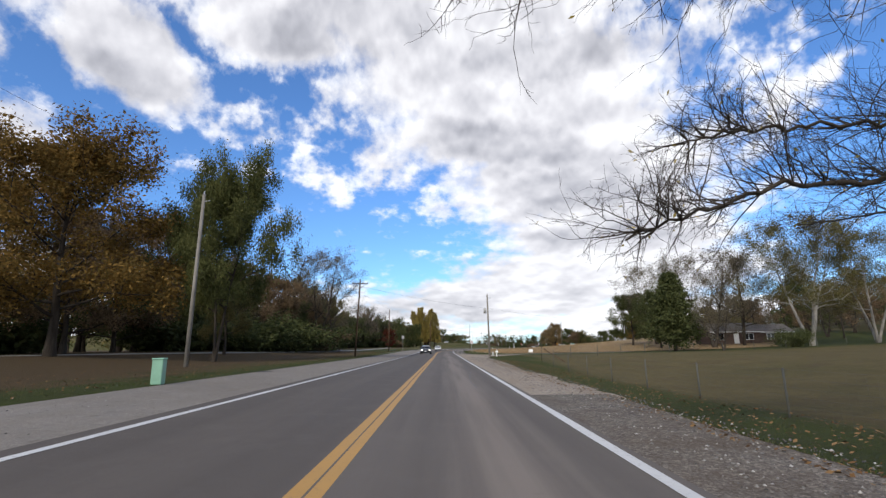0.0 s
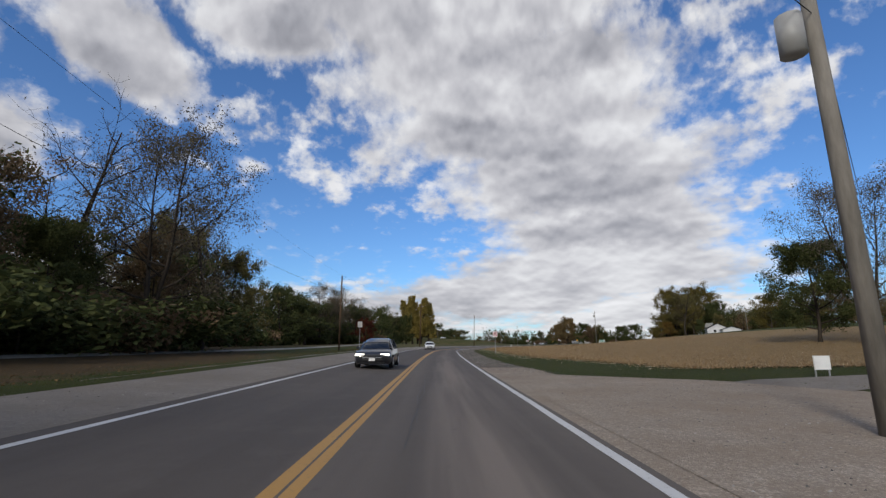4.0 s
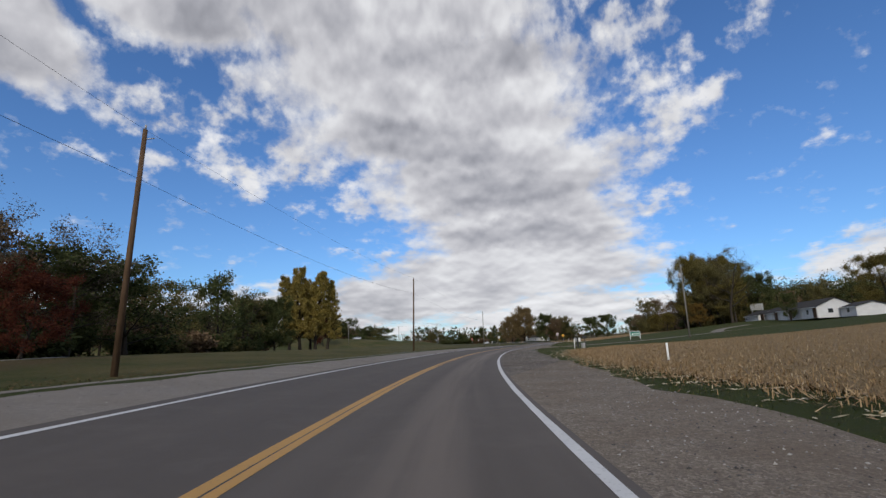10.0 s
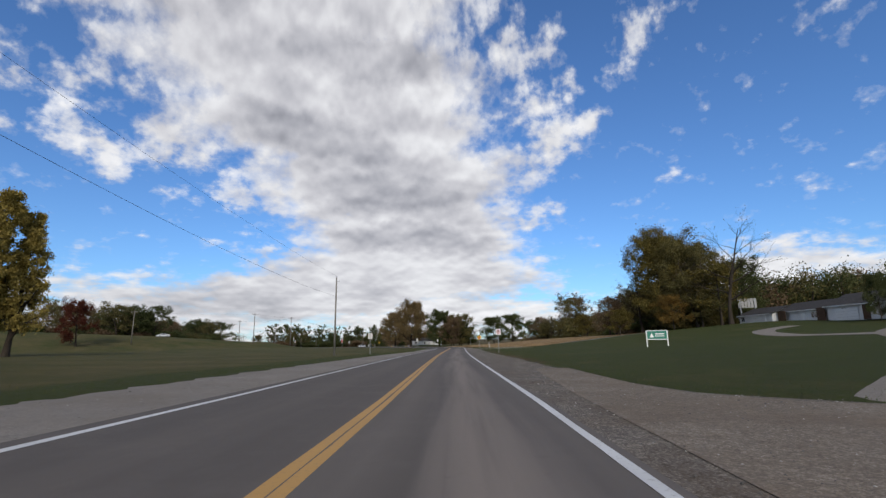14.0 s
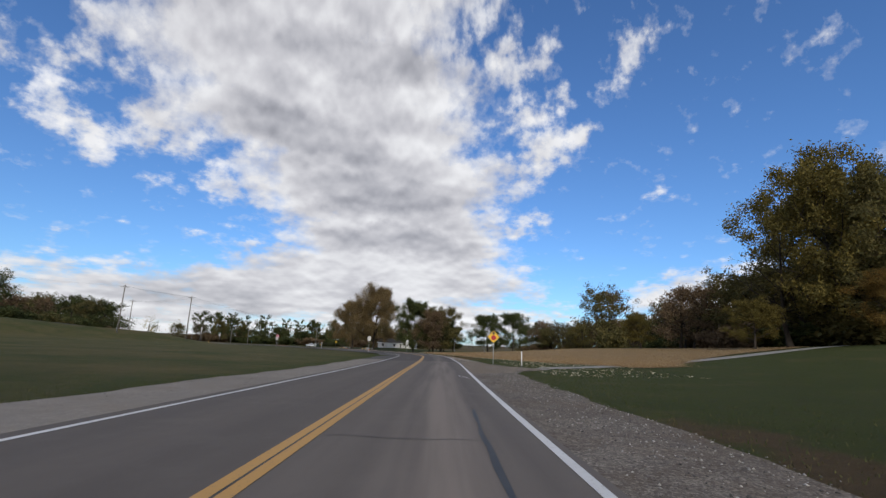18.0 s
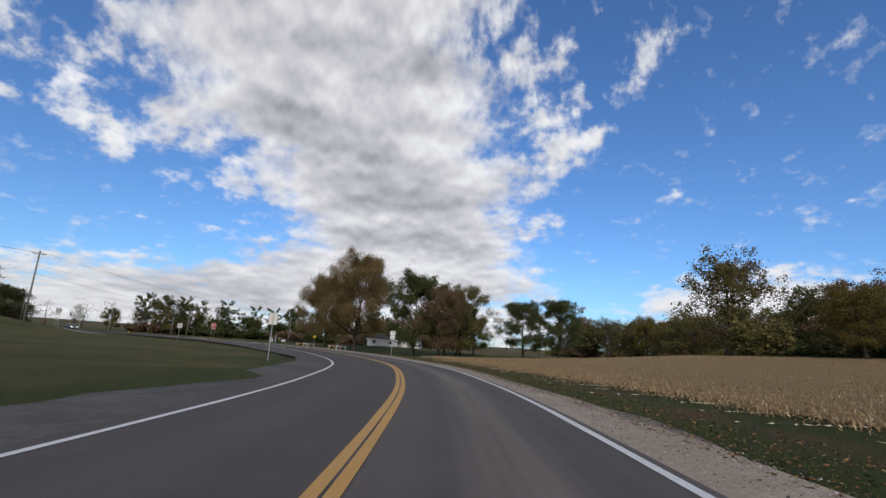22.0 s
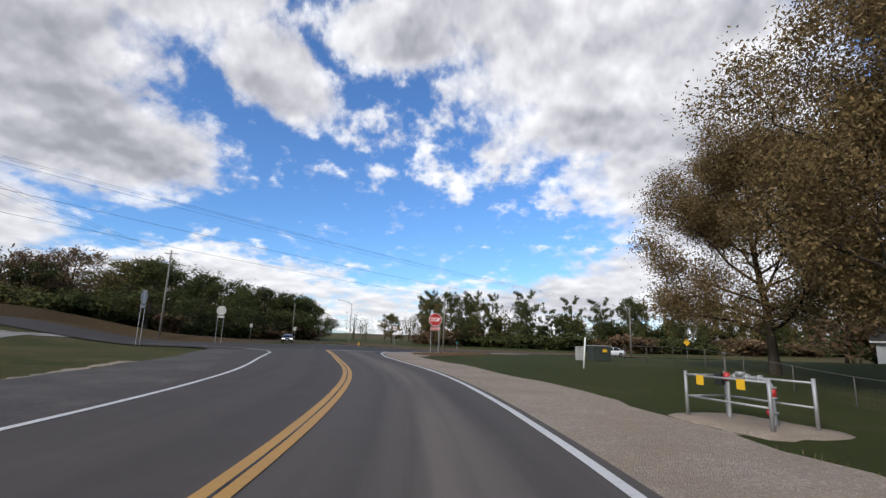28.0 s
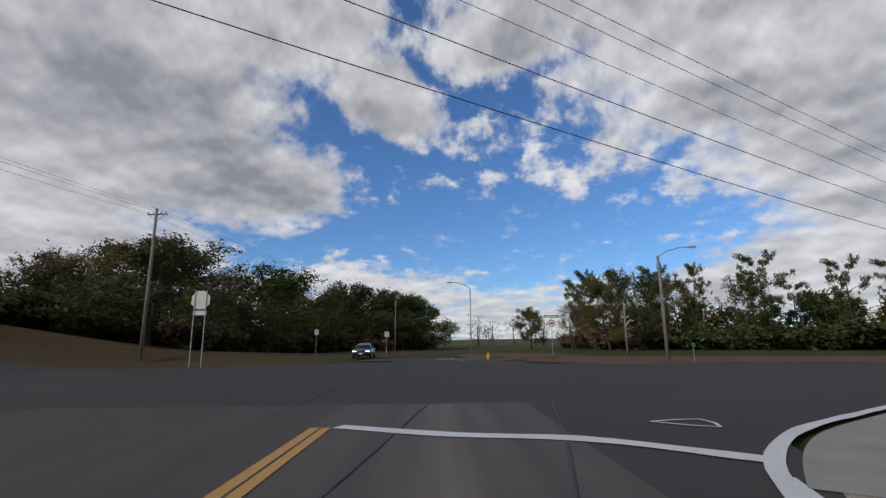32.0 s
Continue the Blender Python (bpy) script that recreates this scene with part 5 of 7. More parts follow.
# ---- poles and wires ----
def utility_pole(x, y, top, label, arm="none", mat=None, lean=0.0, kit="", r=0.15, turn=0.0):
    z = ground_z(x, y)
    h = top - z
    p = thing("utility_pole", pose(x, y, z, 0, lean, turn), label, "utility pole", "utility poles")
    mat = mat or M_POLE
    rod("pole", (0, 0, -0.3), (0, 0, h), r, r * 0.68, mat, p, n=12)
    if arm == "cross":
        box("crossarm", (0, 0.12, h - 0.55), (1.9, 0.09, 0.11), mat, p)
        for k in (-0.88, -0.35, 0.35, 0.88):
            rod("insulator", (k, 0.12, h - 0.49), (k, 0.12, h - 0.3), 0.05, 0.04, M_PORCELAIN, p)
        rod("brace", (-0.7, 0.12, h - 0.6), (0, 0.1, h - 1.3), 0.02, 0.02, M_STEEL, p, n=6)
        rod("brace", (0.7, 0.12, h - 0.6), (0, 0.1, h - 1.3), 0.02, 0.02, M_STEEL, p, n=6)
    else:
        rod("insulator", (0, 0, h), (0, 0, h + 0.25), 0.05, 0.04, M_PORCELAIN, p)
        rod("bracket", (0, 0, h - 0.5), (0.45, 0, h - 0.42), 0.03, 0.03, M_STEEL, p, n=6)
    if "transformer" in kit:
        rod("transformer", (-0.42, 0, h - 2.3), (-0.42, 0, h - 1.4), 0.24, 0.24, M_GREYBOX, p)
        rod("cutout", (-0.5, 0, h - 1.2), (-0.62, 0, h - 0.7), 0.04, 0.04, M_PORCELAIN, p)
    if "can" in kit:
        rod("transformer", (-0.4, 0, h - 2.6), (-0.4, 0, h - 1.9), 0.2, 0.2, M_GREYBOX, p)
    return p


utility_pole(-16.7, 31.4, 11.8, "weathered grey wooden utility pole by a green box", mat=M_POLE_GREY, lean=0.6)
utility_pole(-10.7, 57.9, 9.6, "dark wooden utility pole at the wood's edge", arm="cross", lean=2.5, r=0.115)
utility_pole(-15.5, 134.4, 11.7, "dark wooden utility pole on the verge", lean=0.5)
utility_pole(-5.8, 195.5, 12.0, "leaning brown wooden utility pole on the verge", lean=1.6)
utility_pole(13.3, 251.2, 12.2, "brown wooden utility pole with a short arm", lean=1.2)
utility_pole(39.3, 305.8, 9.7, "slim grey wooden utility pole on the lawn", mat=M_POLE_GREY, r=0.12)
utility_pole(6.3, 67.7, 8.5, "pale wooden utility pole by a driveway", mat=M_POLE_GREY, kit="can", lean=-0.8)
utility_pole(60.2, 246.0, 13.3, "pale wooden pole with a transformer in the field", mat=M_POLE_GREY, kit="transformer")
utility_pole(111.6, 234.0, 11.6, "pale wooden utility pole on the hillside", mat=M_POLE_GREY, r=0.13)
utility_pole(60, 124, 8.5, "pale wooden pole by the driveway", mat=M_POLE_GREY, r=0.11)
for x, y, top in ((35.0, 452.0, 14.2), (50.2, 462.0, 13.4), (30.1, 506.6, 14.0), (-2, 425, 13.0), (-60, 415, 14.0)):
    utility_pole(x, y, top, "grey wooden power pole with a crossarm by the highway", "cross", M_POLE_GREY, r=0.17, turn=25)
utility_pole(103, 544.5, 9.0, "tall grey power pole beyond the crossing road", "cross", M_POLE_GREY, turn=60)
utility_pole(20, 560, 9.8, "slim grey pole at the wood beyond the crossing", mat=M_POLE_GREY, r=0.12)
utility_pole(65, 544, 5.9, "short grey wooden post pole on the brown verge", mat=M_POLE_GREY, r=0.14)
utility_pole(12, 590, 9.0, "slim grey pole beyond the crossing", mat=M_POLE_GREY, r=0.12)


def wire(a, b, sag, r=0.009, label="thin black overhead wire between poles"):
    cu = bpy.data.curves.new("overhead_wire", "CURVE")
    cu.dimensions, cu.bevel_depth, cu.bevel_resolution = "3D", r, 1
    sp = cu.splines.new("POLY")
    n = 24
    sp.points.add(n)
    a, b = Vector(a), Vector(b)
    for i in range(n + 1):
        t = i / n
        p = a.lerp(b, t)
        sp.points[i].co = (p.x, p.y, p.z - sag * 4 * t * (1 - t), 1)
    cu.materials.append(M_WIRE)
    return tagged(new("overhead_wire", cu), label, "wire", "overhead wires")


for a, b in (((-16.7, 31.4, 12.0), (-10.7, 57.9, 9.8)), ((-10.7, 57.9, 9.8), (-15.5, 134.4, 11.9)), ((-15.5, 134.4, 11.9), (-5.8, 195.5, 12.2)),
             ((-5.8, 195.5, 12.2), (13.3, 251.2, 12.4)), ((13.3, 251.2, 12.4), (39.3, 305.8, 9.9)), ((-20, -30, 12), (-16.7, 31.4, 12.0))):
    wire(a, b, 0.7, 0.006)
    wire((a[0], a[1], a[2] - 2.6), (b[0], b[1], b[2] - 2.6), 0.9, 0.009)
wire((-10.7, 57.9, 8.8), (6.3, 67.7, 6.6), 0.3, 0.009)
wire((6.3, 67.7, 6.6), (60, 124, 7.5), 1.2)
for o in (-1.1, 0.4, 1.1):
    wire((50.2 + o * 0.9, 462.0 + o * 0.4, 13.0), (103 + o * 0.5, 544.5 - o * 0.86, 8.7), 1.0, 0.009)
    wire((35.0 + o * 0.9, 452.0 + o * 0.4, 13.8), (50.2 + o * 0.9, 462.0 + o * 0.4, 13.0), 0.2)
    wire((30.1 + o * 0.9, 506.6 + o * 0.4, 13.6), (50.2 + o * 0.9, 462.0 + o * 0.4, 13.0), 0.8)
    wire((30.1 + o * 0.9, 506.6 + o * 0.4, 13.6), (20 + o * 0.9, 560, 9.6), 0.8)
wire((50.2, 462.0, 11.0), (103, 544.5, 7.2), 1.2, 0.012)
wire((50.2, 462.0, 9.4), (103, 544.5, 6.2), 1.3, 0.012)
wire((35.0, 452.0, 13.9), (-2, 425, 12.7), 0.5)
wire((-2, 425, 12.7), (-60, 415, 13.6), 0.8)


# ---- signs ----
def heading_at(x, y):
    k = int(np.argmin((LINE[:, 0] - x) ** 2 + (LINE[:, 1] - y) ** 2))
    t = _tan[k]
    return math.degrees(math.atan2(-t[0], t[1]))


def sign_stand(name, x, y, face_deg, label, cat, height, posts=(0.0,), r=0.03, group="road signs"):
    """A sign's Empty and posts; its face looks along local -y."""
    z = ground_z(x, y)
    t = thing(name, pose(x, y, z, 0, 0, face_deg), label, cat, group)
    for px in posts:
        box("post", (px, 0.03, height / 2 - 0.2), (0.055, 0.04, height + 0.4), M_STEEL, t, bevel=0.006)
    return t


def plate(name, t, pts, z, mat, y=-0.012, thick=0.006, label=""):
    return part(name, done(prism(bmesh.new(), pts, -thick / 2, thick / 2), name, mat), t, label, pose(0, y, z))


def rect(w, h, c=0.04):
    w, h = w / 2, h / 2
    return [(-w + c, -h), (w - c, -h), (w, -h + c), (w, h - c), (w - c, h), (-w + c, h), (-w, h - c), (-w, -h + c)]


def octagon(r):
    return [(r * math.cos(math.pi / 8 + k * math.pi / 4), r * math.sin(math.pi / 8 + k * math.pi / 4)) for k in range(8)]


UPRIGHT = pose(0, 0, 0, 90, 0, 0)


def no_parking(x, y, turn, top):
    t = sign_stand("no_parking_sign", x, y, turn, "white no parking sign with a red slashed circle", "road sign", top)
    zc = top - 0.37
    plate("plate", t, rect(0.6, 0.72), zc, M_SIGNWHITE)
    plate("border", t, rect(0.56, 0.68), zc, M_BLACK, -0.0165, 0.002)
    plate("face", t, rect(0.535, 0.655), zc, M_SIGNWHITE, -0.0185, 0.002)
    lettering("letter", "P", 0.5, pose(0, -0.021, zc) @ UPRIGHT, M_BLACK, t)
    part("red_ring", done(ring(bmesh.new(), 0.2, 0.25, -0.003, 0.0), "red_ring", M_SIGNRED), t, "", pose(0, -0.0235, zc))
    part("slash", done(add_box(bmesh.new(), (0, 0, 0), (0.42, 0.003, 0.05)), "slash", M_SIGNRED), t, "", pose(0, -0.0265, zc, 0, 45, 0))


def back_sign(x, y, turn, top, w, h, label, cat="road sign"):
    t = sign_stand("sign_from_behind", x, y, turn, label, cat, top)
    plate("plate", t, rect(w, h), top - h / 2, M_SIGNBACK, 0.056)
    for dz in (0.12, h - 0.12):
        box("bolt", (0, 0.008, top - dz), (0.02, 0.012, 0.02), M_STEEL, t)


def stop_sign(x, y, turn, behind=False, centre=3.0):
    top = centre + 0.66 - ground_z(x, y)
    t = sign_stand("stop_sign", x, y, turn, "red stop sign with an all way plate on two posts" if not behind else "dull back of a stop sign on two posts", "stop sign", top, (-0.38, 0.38), group="stop signs")
    zc = top - 0.66
    if behind:
        plate("plate", t, octagon(0.66), zc, M_SIGNBACK, 0.056)
        plate("lower_plate", t, rect(0.92, 0.3), zc - 0.86, M_SIGNBACK, 0.056)
        return
    plate("plate", t, octagon(0.66), zc, M_SIGNWHITE)
    plate("face", t, octagon(0.625), zc, M_SIGNRED, -0.0165, 0.002)
    lettering("letters", "STOP", 0.5, pose(0, -0.019, zc) @ UPRIGHT, M_SIGNWHITE, t, 0.78)
    plate("lower_plate", t, rect(0.92, 0.3), zc - 0.86, M_SIGNWHITE)
    plate("lower_face", t, rect(0.88, 0.265), zc - 0.86, M_SIGNRED, -0.0165, 0.002)
    lettering("lower_letters", "ALL WAY", 0.21, pose(0, -0.019, zc - 0.86) @ UPRIGHT, M_SIGNWHITE, t, 0.9)


def stop_ahead(x, y, turn, top, plain_face=False):
    t = sign_stand("warning_sign", x, y, turn, "yellow diamond warning sign for a stop ahead" if not plain_face else "small yellow diamond warning sign by the crossing road", "road sign", top)
    zc = top - 0.62
    d = [(0, -0.62), (0.62, 0), (0, 0.62), (-0.62, 0)]
    plate("plate", t, d, zc, M_BLACK)
    plate("face", t, [(x_ * 0.965, z_ * 0.965) for x_, z_ in d], zc, M_SIGNYELLOW, -0.0165, 0.002)
    if not plain_face:
        plate("octagon", t, octagon(0.255), zc - 0.09, M_SIGNRED, -0.0185, 0.002)
    plate("arrow", t, [(-0.07, 0.22), (0.07, 0.22), (0.07, 0.31), (0.2, 0.31), (0, 0.52), (-0.2, 0.31), (-0.07, 0.31)], zc, M_BLACK, -0.0185, 0.002)


def truck_route(x, y, turn, top):
    t = sign_stand("truck_route_sign", x, y, turn, "white truck route sign over a two way arrow plate", "road sign", top)
    plate("plate", t, rect(0.61, 0.46), top - 0.23, M_SIGNWHITE)
    lettering("letters", "TRUCK", 0.2, pose(0, -0.017, top - 0.13) @ UPRIGHT, M_BLACK, t, 0.86)
    lettering("letters", "ROUTE", 0.2, pose(0, -0.017, top - 0.33) @ UPRIGHT, M_BLACK, t, 0.86)
    zc = top - 0.72
    plate("arrow_plate", t, rect(0.53, 0.38), zc, M_SIGNWHITE)
    plate("arrow", t, [(-0.2, 0), (-0.1, -0.1), (-0.1, -0.04), (0.1, -0.04), (0.1, -0.1), (0.2, 0), (0.1, 0.1), (0.1, 0.04), (-0.1, 0.04), (-0.1, 0.1)], zc, M_BLACK, -0.0165, 0.002)


no_parking(6.8, 120.4, 2, 2.75 - ground_z(6.8, 120.4))
no_parking(58.6, 298.7, -27, 3.0 - ground_z(58.6, 298.7))
back_sign(-10.7, 124.4, 0, 4.2 - ground_z(-10.7, 124.4), 0.6, 0.75, "pale back of a sign on a steel post")
back_sign(44.4, 308.0, -25, 2.75 - ground_z(44.4, 308.0), 0.6, 0.75, "pale back of a sign on the lawn")
back_sign(83.7, 395.3, -22, 2.95 - ground_z(83.7, 395.3), 0.6, 0.8, "sunlit back of a sign on the bend")
back_sign(73.9, 453.2, 15, 2.65 - ground_z(73.9, 453.2), 0.75, 0.85, "dull back of a sign on the traffic island")
stop_ahead(81.4, 347, -26, 3.2 - ground_z(81.4, 347))
stop_ahead(110.5, 534, 20, 2.9 - ground_z(110.5, 534), True)
truck_route(98.5, 412.9, -5, 2.8 - ground_z(98.5, 412.9))
stop_sign(78.5, 490.7, 24, False, 3.25)
stop_sign(44.4, 502.2, 30, True, 4.36)
stop_sign(53.7, 480.7, 112, True, 4.3)
back_sign(32, 526, 28, 3.2 - ground_z(32, 526), 0.5, 0.65, "small pale sign beside the far lane")
back_sign(36, 535, 28, 3.0 - ground_z(36, 535), 0.6, 0.7, "small pale sign beside the far kerb")

t = sign_stand("street_name_sign", 60, 530, 30, "green street name blade over a round prohibition sign", "road sign", 4.1)
plate("blade", t, rect(1.5, 0.26), 4.0, M_SIGNGREEN)
box("lettering_bar", (0, -0.018, 4.0), (1.15, 0.004, 0.1), M_SIGNWHITE, t)
plate("plate", t, rect(0.75, 0.75), 3.3, M_SIGNWHITE)
part("red_ring", done(ring(bmesh.new(), 0.27, 0.34, -0.003, 0.0), "red_ring", M_SIGNRED), t, "", pose(0, -0.0165, 3.3))
box("truck_symbol", (0, -0.018, 3.3), (0.36, 0.004, 0.16), M_BLACK, t)

t = thing("business_sign", pose(77.5, 291.0, ground_z(77.5, 291.0), 0, 0, -35), "green and white lawn sign between white posts", "sign")
for k in (-1.25, 1.25):
    box("post", (k, 0, 0.95), (0.14, 0.14, 2.1), M_WHITEPLASTIC, t, bevel=0.01)
box("panel", (0, 0, 1.45), (2.36, 0.08, 1.0), M_SIGNGREEN, t)
box("top_rail", (0, 0, 2.0), (2.36, 0.1, 0.1), M_WHITEPLASTIC, t)
box("bottom_rail", (0, 0, 0.9), (2.36, 0.1, 0.1), M_WHITEPLASTIC, t)
plate("emblem", t, [(-0.9, -0.3), (-0.35, -0.3), (-0.62, 0.25)], 1.45, M_SIGNWHITE, -0.045, 0.006)
box("lettering_bar", (0.35, -0.045, 1.58), (1.1, 0.006, 0.14), M_SIGNWHITE, t)
box("lettering_bar", (0.3, -0.045, 1.32), (1.2, 0.006, 0.1), M_SIGNWHITE, t)


# ---- street lamps ----
def street_lamp(x, y, top, turn, reach, mat, label, r=0.09):
    z = ground_z(x, y)
    h = top - z
    t = thing("street_lamp", pose(x, y, z, 0, 0, turn), label, "street lamp", "street lamps")
    rod("pole", (0, 0, -0.2), (0, 0, h - 0.7), r, r * 0.7, mat, t, n=12)
    pts = [(0, 0, h - 0.8), (-reach * 0.3, 0, h - 0.3), (-reach * 0.7, 0, h - 0.05), (-reach, 0, h)]
    V, F = tube(pts, [0.04] * 4, 8)
    part("arm", mesh_np("arm", V, F, [M_STEEL], True), t)
    box("lamp_head", (-reach - 0.25, 0, h), (0.6, 0.24, 0.13), M_STEEL, t, bevel=0.03)
    box("lens", (-reach - 0.3, 0, h - 0.08), (0.36, 0.18, 0.05), M_WHITEPLASTIC, t)
    return t


street_lamp(49.5, 533, 8.5, 28, 2.2, M_STEEL, "slim grey metal street lamp with a curved arm")
street_lamp(70.8, 524.5, 8.9, 205, 2.6, M_POLE_GREY, "wooden pole with a long street lamp arm", 0.14)


# ---- verge clutter ----
t = thing("utility_box", pose(-9.0, 15.4, ground_z(-9.0, 15.4), 0, 0, 10), "pale green metal utility box on the grass", "utility box")
box("cabinet", (0, 0, 0.38), (0.32, 0.32, 0.76), M_GREENBOX, t, bevel=0.02)
box("lid", (0, 0, 0.78), (0.36, 0.36, 0.06), M_GREENBOX, t, bevel=0.02)


def marker_post(x, y, h, label, band=None, tilt=0.0):
    t = thing("marker_post", pose(x, y, ground_z(x, y), 0, tilt, 0), label, "marker post", "marker posts")
    rod("post", (0, 0, -0.2), (0, 0, h), 0.05, 0.05, M_WHITEPLASTIC, t)
    if band:
        rod("cap", (0, 0, h), (0, 0, h + 0.14), 0.056, 0.056, band, t)


marker_post(81.5, 342.4, 1.25, "white plastic marker post with a dark cap", M_BLACK)
marker_post(91.9, 477.3, 1.9, "slightly leaning white plastic marker post", None, 4)
marker_post(30.8, 228, 1.25, "white marker post with a black cap", M_BLACK, 1)
marker_post(19.4, 193.1, 0.9, "pale marker post in the field's edge")

t = thing("mailbox", pose(41.0, 246.0, ground_z(41.0, 246.0), 0, 0, -25) @ Matrix.Scale(1.25, 4), "black mailbox on a black post", "mailbox")
box("post", (0, 0, 0.45), (0.12, 0.12, 1.1), M_BLACK, t, bevel=0.01)
bmb = prism(bmesh.new(), [(-0.11, 0), (0.11, 0), (0.11, 0.14), (0.07, 0.22), (0, 0.25), (-0.07, 0.22), (-0.11, 0.14)], -0.3, 0.3)
part("letter_box", done(bmb, "letter_box", M_BLACK), t, "", pose(-0.05, 0, 1.0, 0, 0, 90))
box("flag", (0.2, -0.13, 1.2), (0.1, 0.01, 0.06), M_BLACK, t)

t = thing("meter_post", pose(33.6, 233.0, ground_z(33.6, 233), 0, 0, -15), "dark post carrying a white meter box and a grey box", "meter post")
box("post", (0, 0, 0.6), (0.2, 0.2, 1.4), M_BLACK, t, bevel=0.01)
box("meter_box", (0.24, -0.05, 1.05), (0.26, 0.2, 0.5), M_WHITEPLASTIC, t, bevel=0.02)
box("junction_box", (-0.2, 0.05, 1.05), (0.2, 0.14, 0.42), M_GREYBOX, t, bevel=0.015)
rod("riser", (-0.02, 0, 1.3), (-0.02, 0, 1.75), 0.035, 0.035, M_STEEL, t)
t = thing("pedestal", pose(33.2, 230.6, ground_z(33.2, 230.6)), "grey metal utility pedestal in the grass", "utility box", "pedestals")
box("cabinet", (0, 0, 0.3), (0.4, 0.4, 0.6), M_GREYBOX, t, bevel=0.02)
box("lid", (0, 0, 0.62), (0.44, 0.44, 0.05), M_GREYBOX, t, bevel=0.015)
t = thing("pedestal", pose(6.6, 66.2, ground_z(6.6, 66.2)), "grey weathered pedestal beside the pole", "utility box", "pedestals")
box("cabinet", (0, 0, 0.3), (0.22, 0.22, 0.66), M_GREYBOX, t, bevel=0.02)
box("lid", (0, 0, 0.65), (0.25, 0.25, 0.05), M_GREYBOX, t, bevel=0.015)
t = thing("post_sign", pose(6.6, 61.5, ground_z(6.6, 61.5), 0, 3, 0), "white leaning post with a small white board and black top", "sign")
box("post", (0, 0, 0.4), (0.09, 0.09, 0.95), M_WHITEPLASTIC, t)
box("board", (0, -0.06, 0.62), (0.34, 0.03, 0.16), M_WHITEPLASTIC, t)
box("cap", (0.02, 0, 0.94), (0.08, 0.08, 0.14), M_BLACK, t)
t = thing("lawn_board", pose(14, 78.5, ground_z(14, 78.5), 0, 0, 10), "small white board on legs at the field's corner", "sign")
box("board", (0, 0, 0.5), (0.7, 0.04, 0.5), M_WHITEPLASTIC, t)
for k in (-0.3, 0.3):
    box("leg", (k, 0.03, 0.2), (0.04, 0.04, 0.5), M_STEEL, t)

t = thing("fire_hydrant", pose(56.2, 522.6, ground_z(56.2, 522.6)), "yellow fire hydrant on the corner verge", "fire hydrant")
rod("barrel", (0, 0, 0), (0, 0, 0.55), 0.11, 0.1, M_HYDRANT, t)
rod("flange", (0, 0, 0.05), (0, 0, 0.1), 0.16, 0.16, M_HYDRANT, t)
rod("bonnet", (0, 0, 0.55), (0, 0, 0.72), 0.13, 0.05, M_HYDRANT, t)
rod("nozzle", (-0.2, 0, 0.42), (0.2, 0, 0.42), 0.055, 0.055, M_HYDRANT, t)
rod("nut", (0, 0, 0.72), (0, 0, 0.8), 0.03, 0.03, M_HYDRANT, t)

t = sign_stand("small_verge_sign", 72.6, 527, 40, "small green sign leaning on a thin post", "sign", 1.5)
plate("plate", t, rect(0.34, 0.34), 1.4, M_SIGNGREEN)


# ---- fences ----
def wire_fence(name, line, h, gap, wires, label, mesh=False, end_tall=False, rail=False):
    p = spline(line, gap)
    z = terrain(p[:, 0], p[:, 1])
    f = thing(name, Matrix.Identity(4), label, "fence")
    for i, (q, zz) in enumerate(zip(p, z)):
        hh = h * (1.35 if end_tall and i == len(p) - 1 else 1.0)
        rod("post", (q[0], q[1], zz - 0.2), (q[0], q[1], zz + hh), 0.035, 0.035, M_FENCE, f, n=7)
    levels = np.linspace(0.12, h - 0.04, wires)
    for k, lv in enumerate(levels):
        top = rail and k == wires - 1
        V, F = tube(np.column_stack([p, z + lv]), [0.022 if top else 0.003] * len(p), 5)
        part("top_rail" if top else "wire", mesh_np("wire", V, F, [M_FENCE], True), f)
    if mesh:
        pile = Pile()
        q = spline(line, 0.3)
        zz = terrain(q[:, 0], q[:, 1])
        for i in range(len(q)):
            a = np.array([q[i][0], q[i][1], zz[i] + 0.06])
            pile.add(*tube([a, a + (0, 0, h - 0.1)], [0.002, 0.002], 3))
        part("mesh_wires", pile.mesh("mesh_wires", [M_FENCE]), f)
    return f


wire_fence("field_fence", [(10.5, -30), (10.3, 10), (10.2, 30), (9.8, 49)], 1.45, 4.2, 6, "wire field fence on thin steel posts", mesh=True, end_tall=True)
wire_fence("paddock_fence", [(9.8, 49), (18, 57), (34, 66), (60, 72)], 1.2, 4.5, 4, "old wire paddock fence on steel posts")
wire_fence("chain_link_fence", [(110, 436), (106.5, 446), (103.5, 456), (104, 468), (100, 482), (96, 492.5)], 1.4, 3.0, 4, "low chain link fence with a top rail", mesh=True, rail=True)
t = thing("brace_post", pose(11.0, 47.5, ground_z(11, 47.5)), "slanted dark fence brace by the end post", "fence")
rod("brace", (-1.1, 0.9, 1.35), (0.6, -0.5, 0.1), 0.05, 0.05, M_POLE, t)


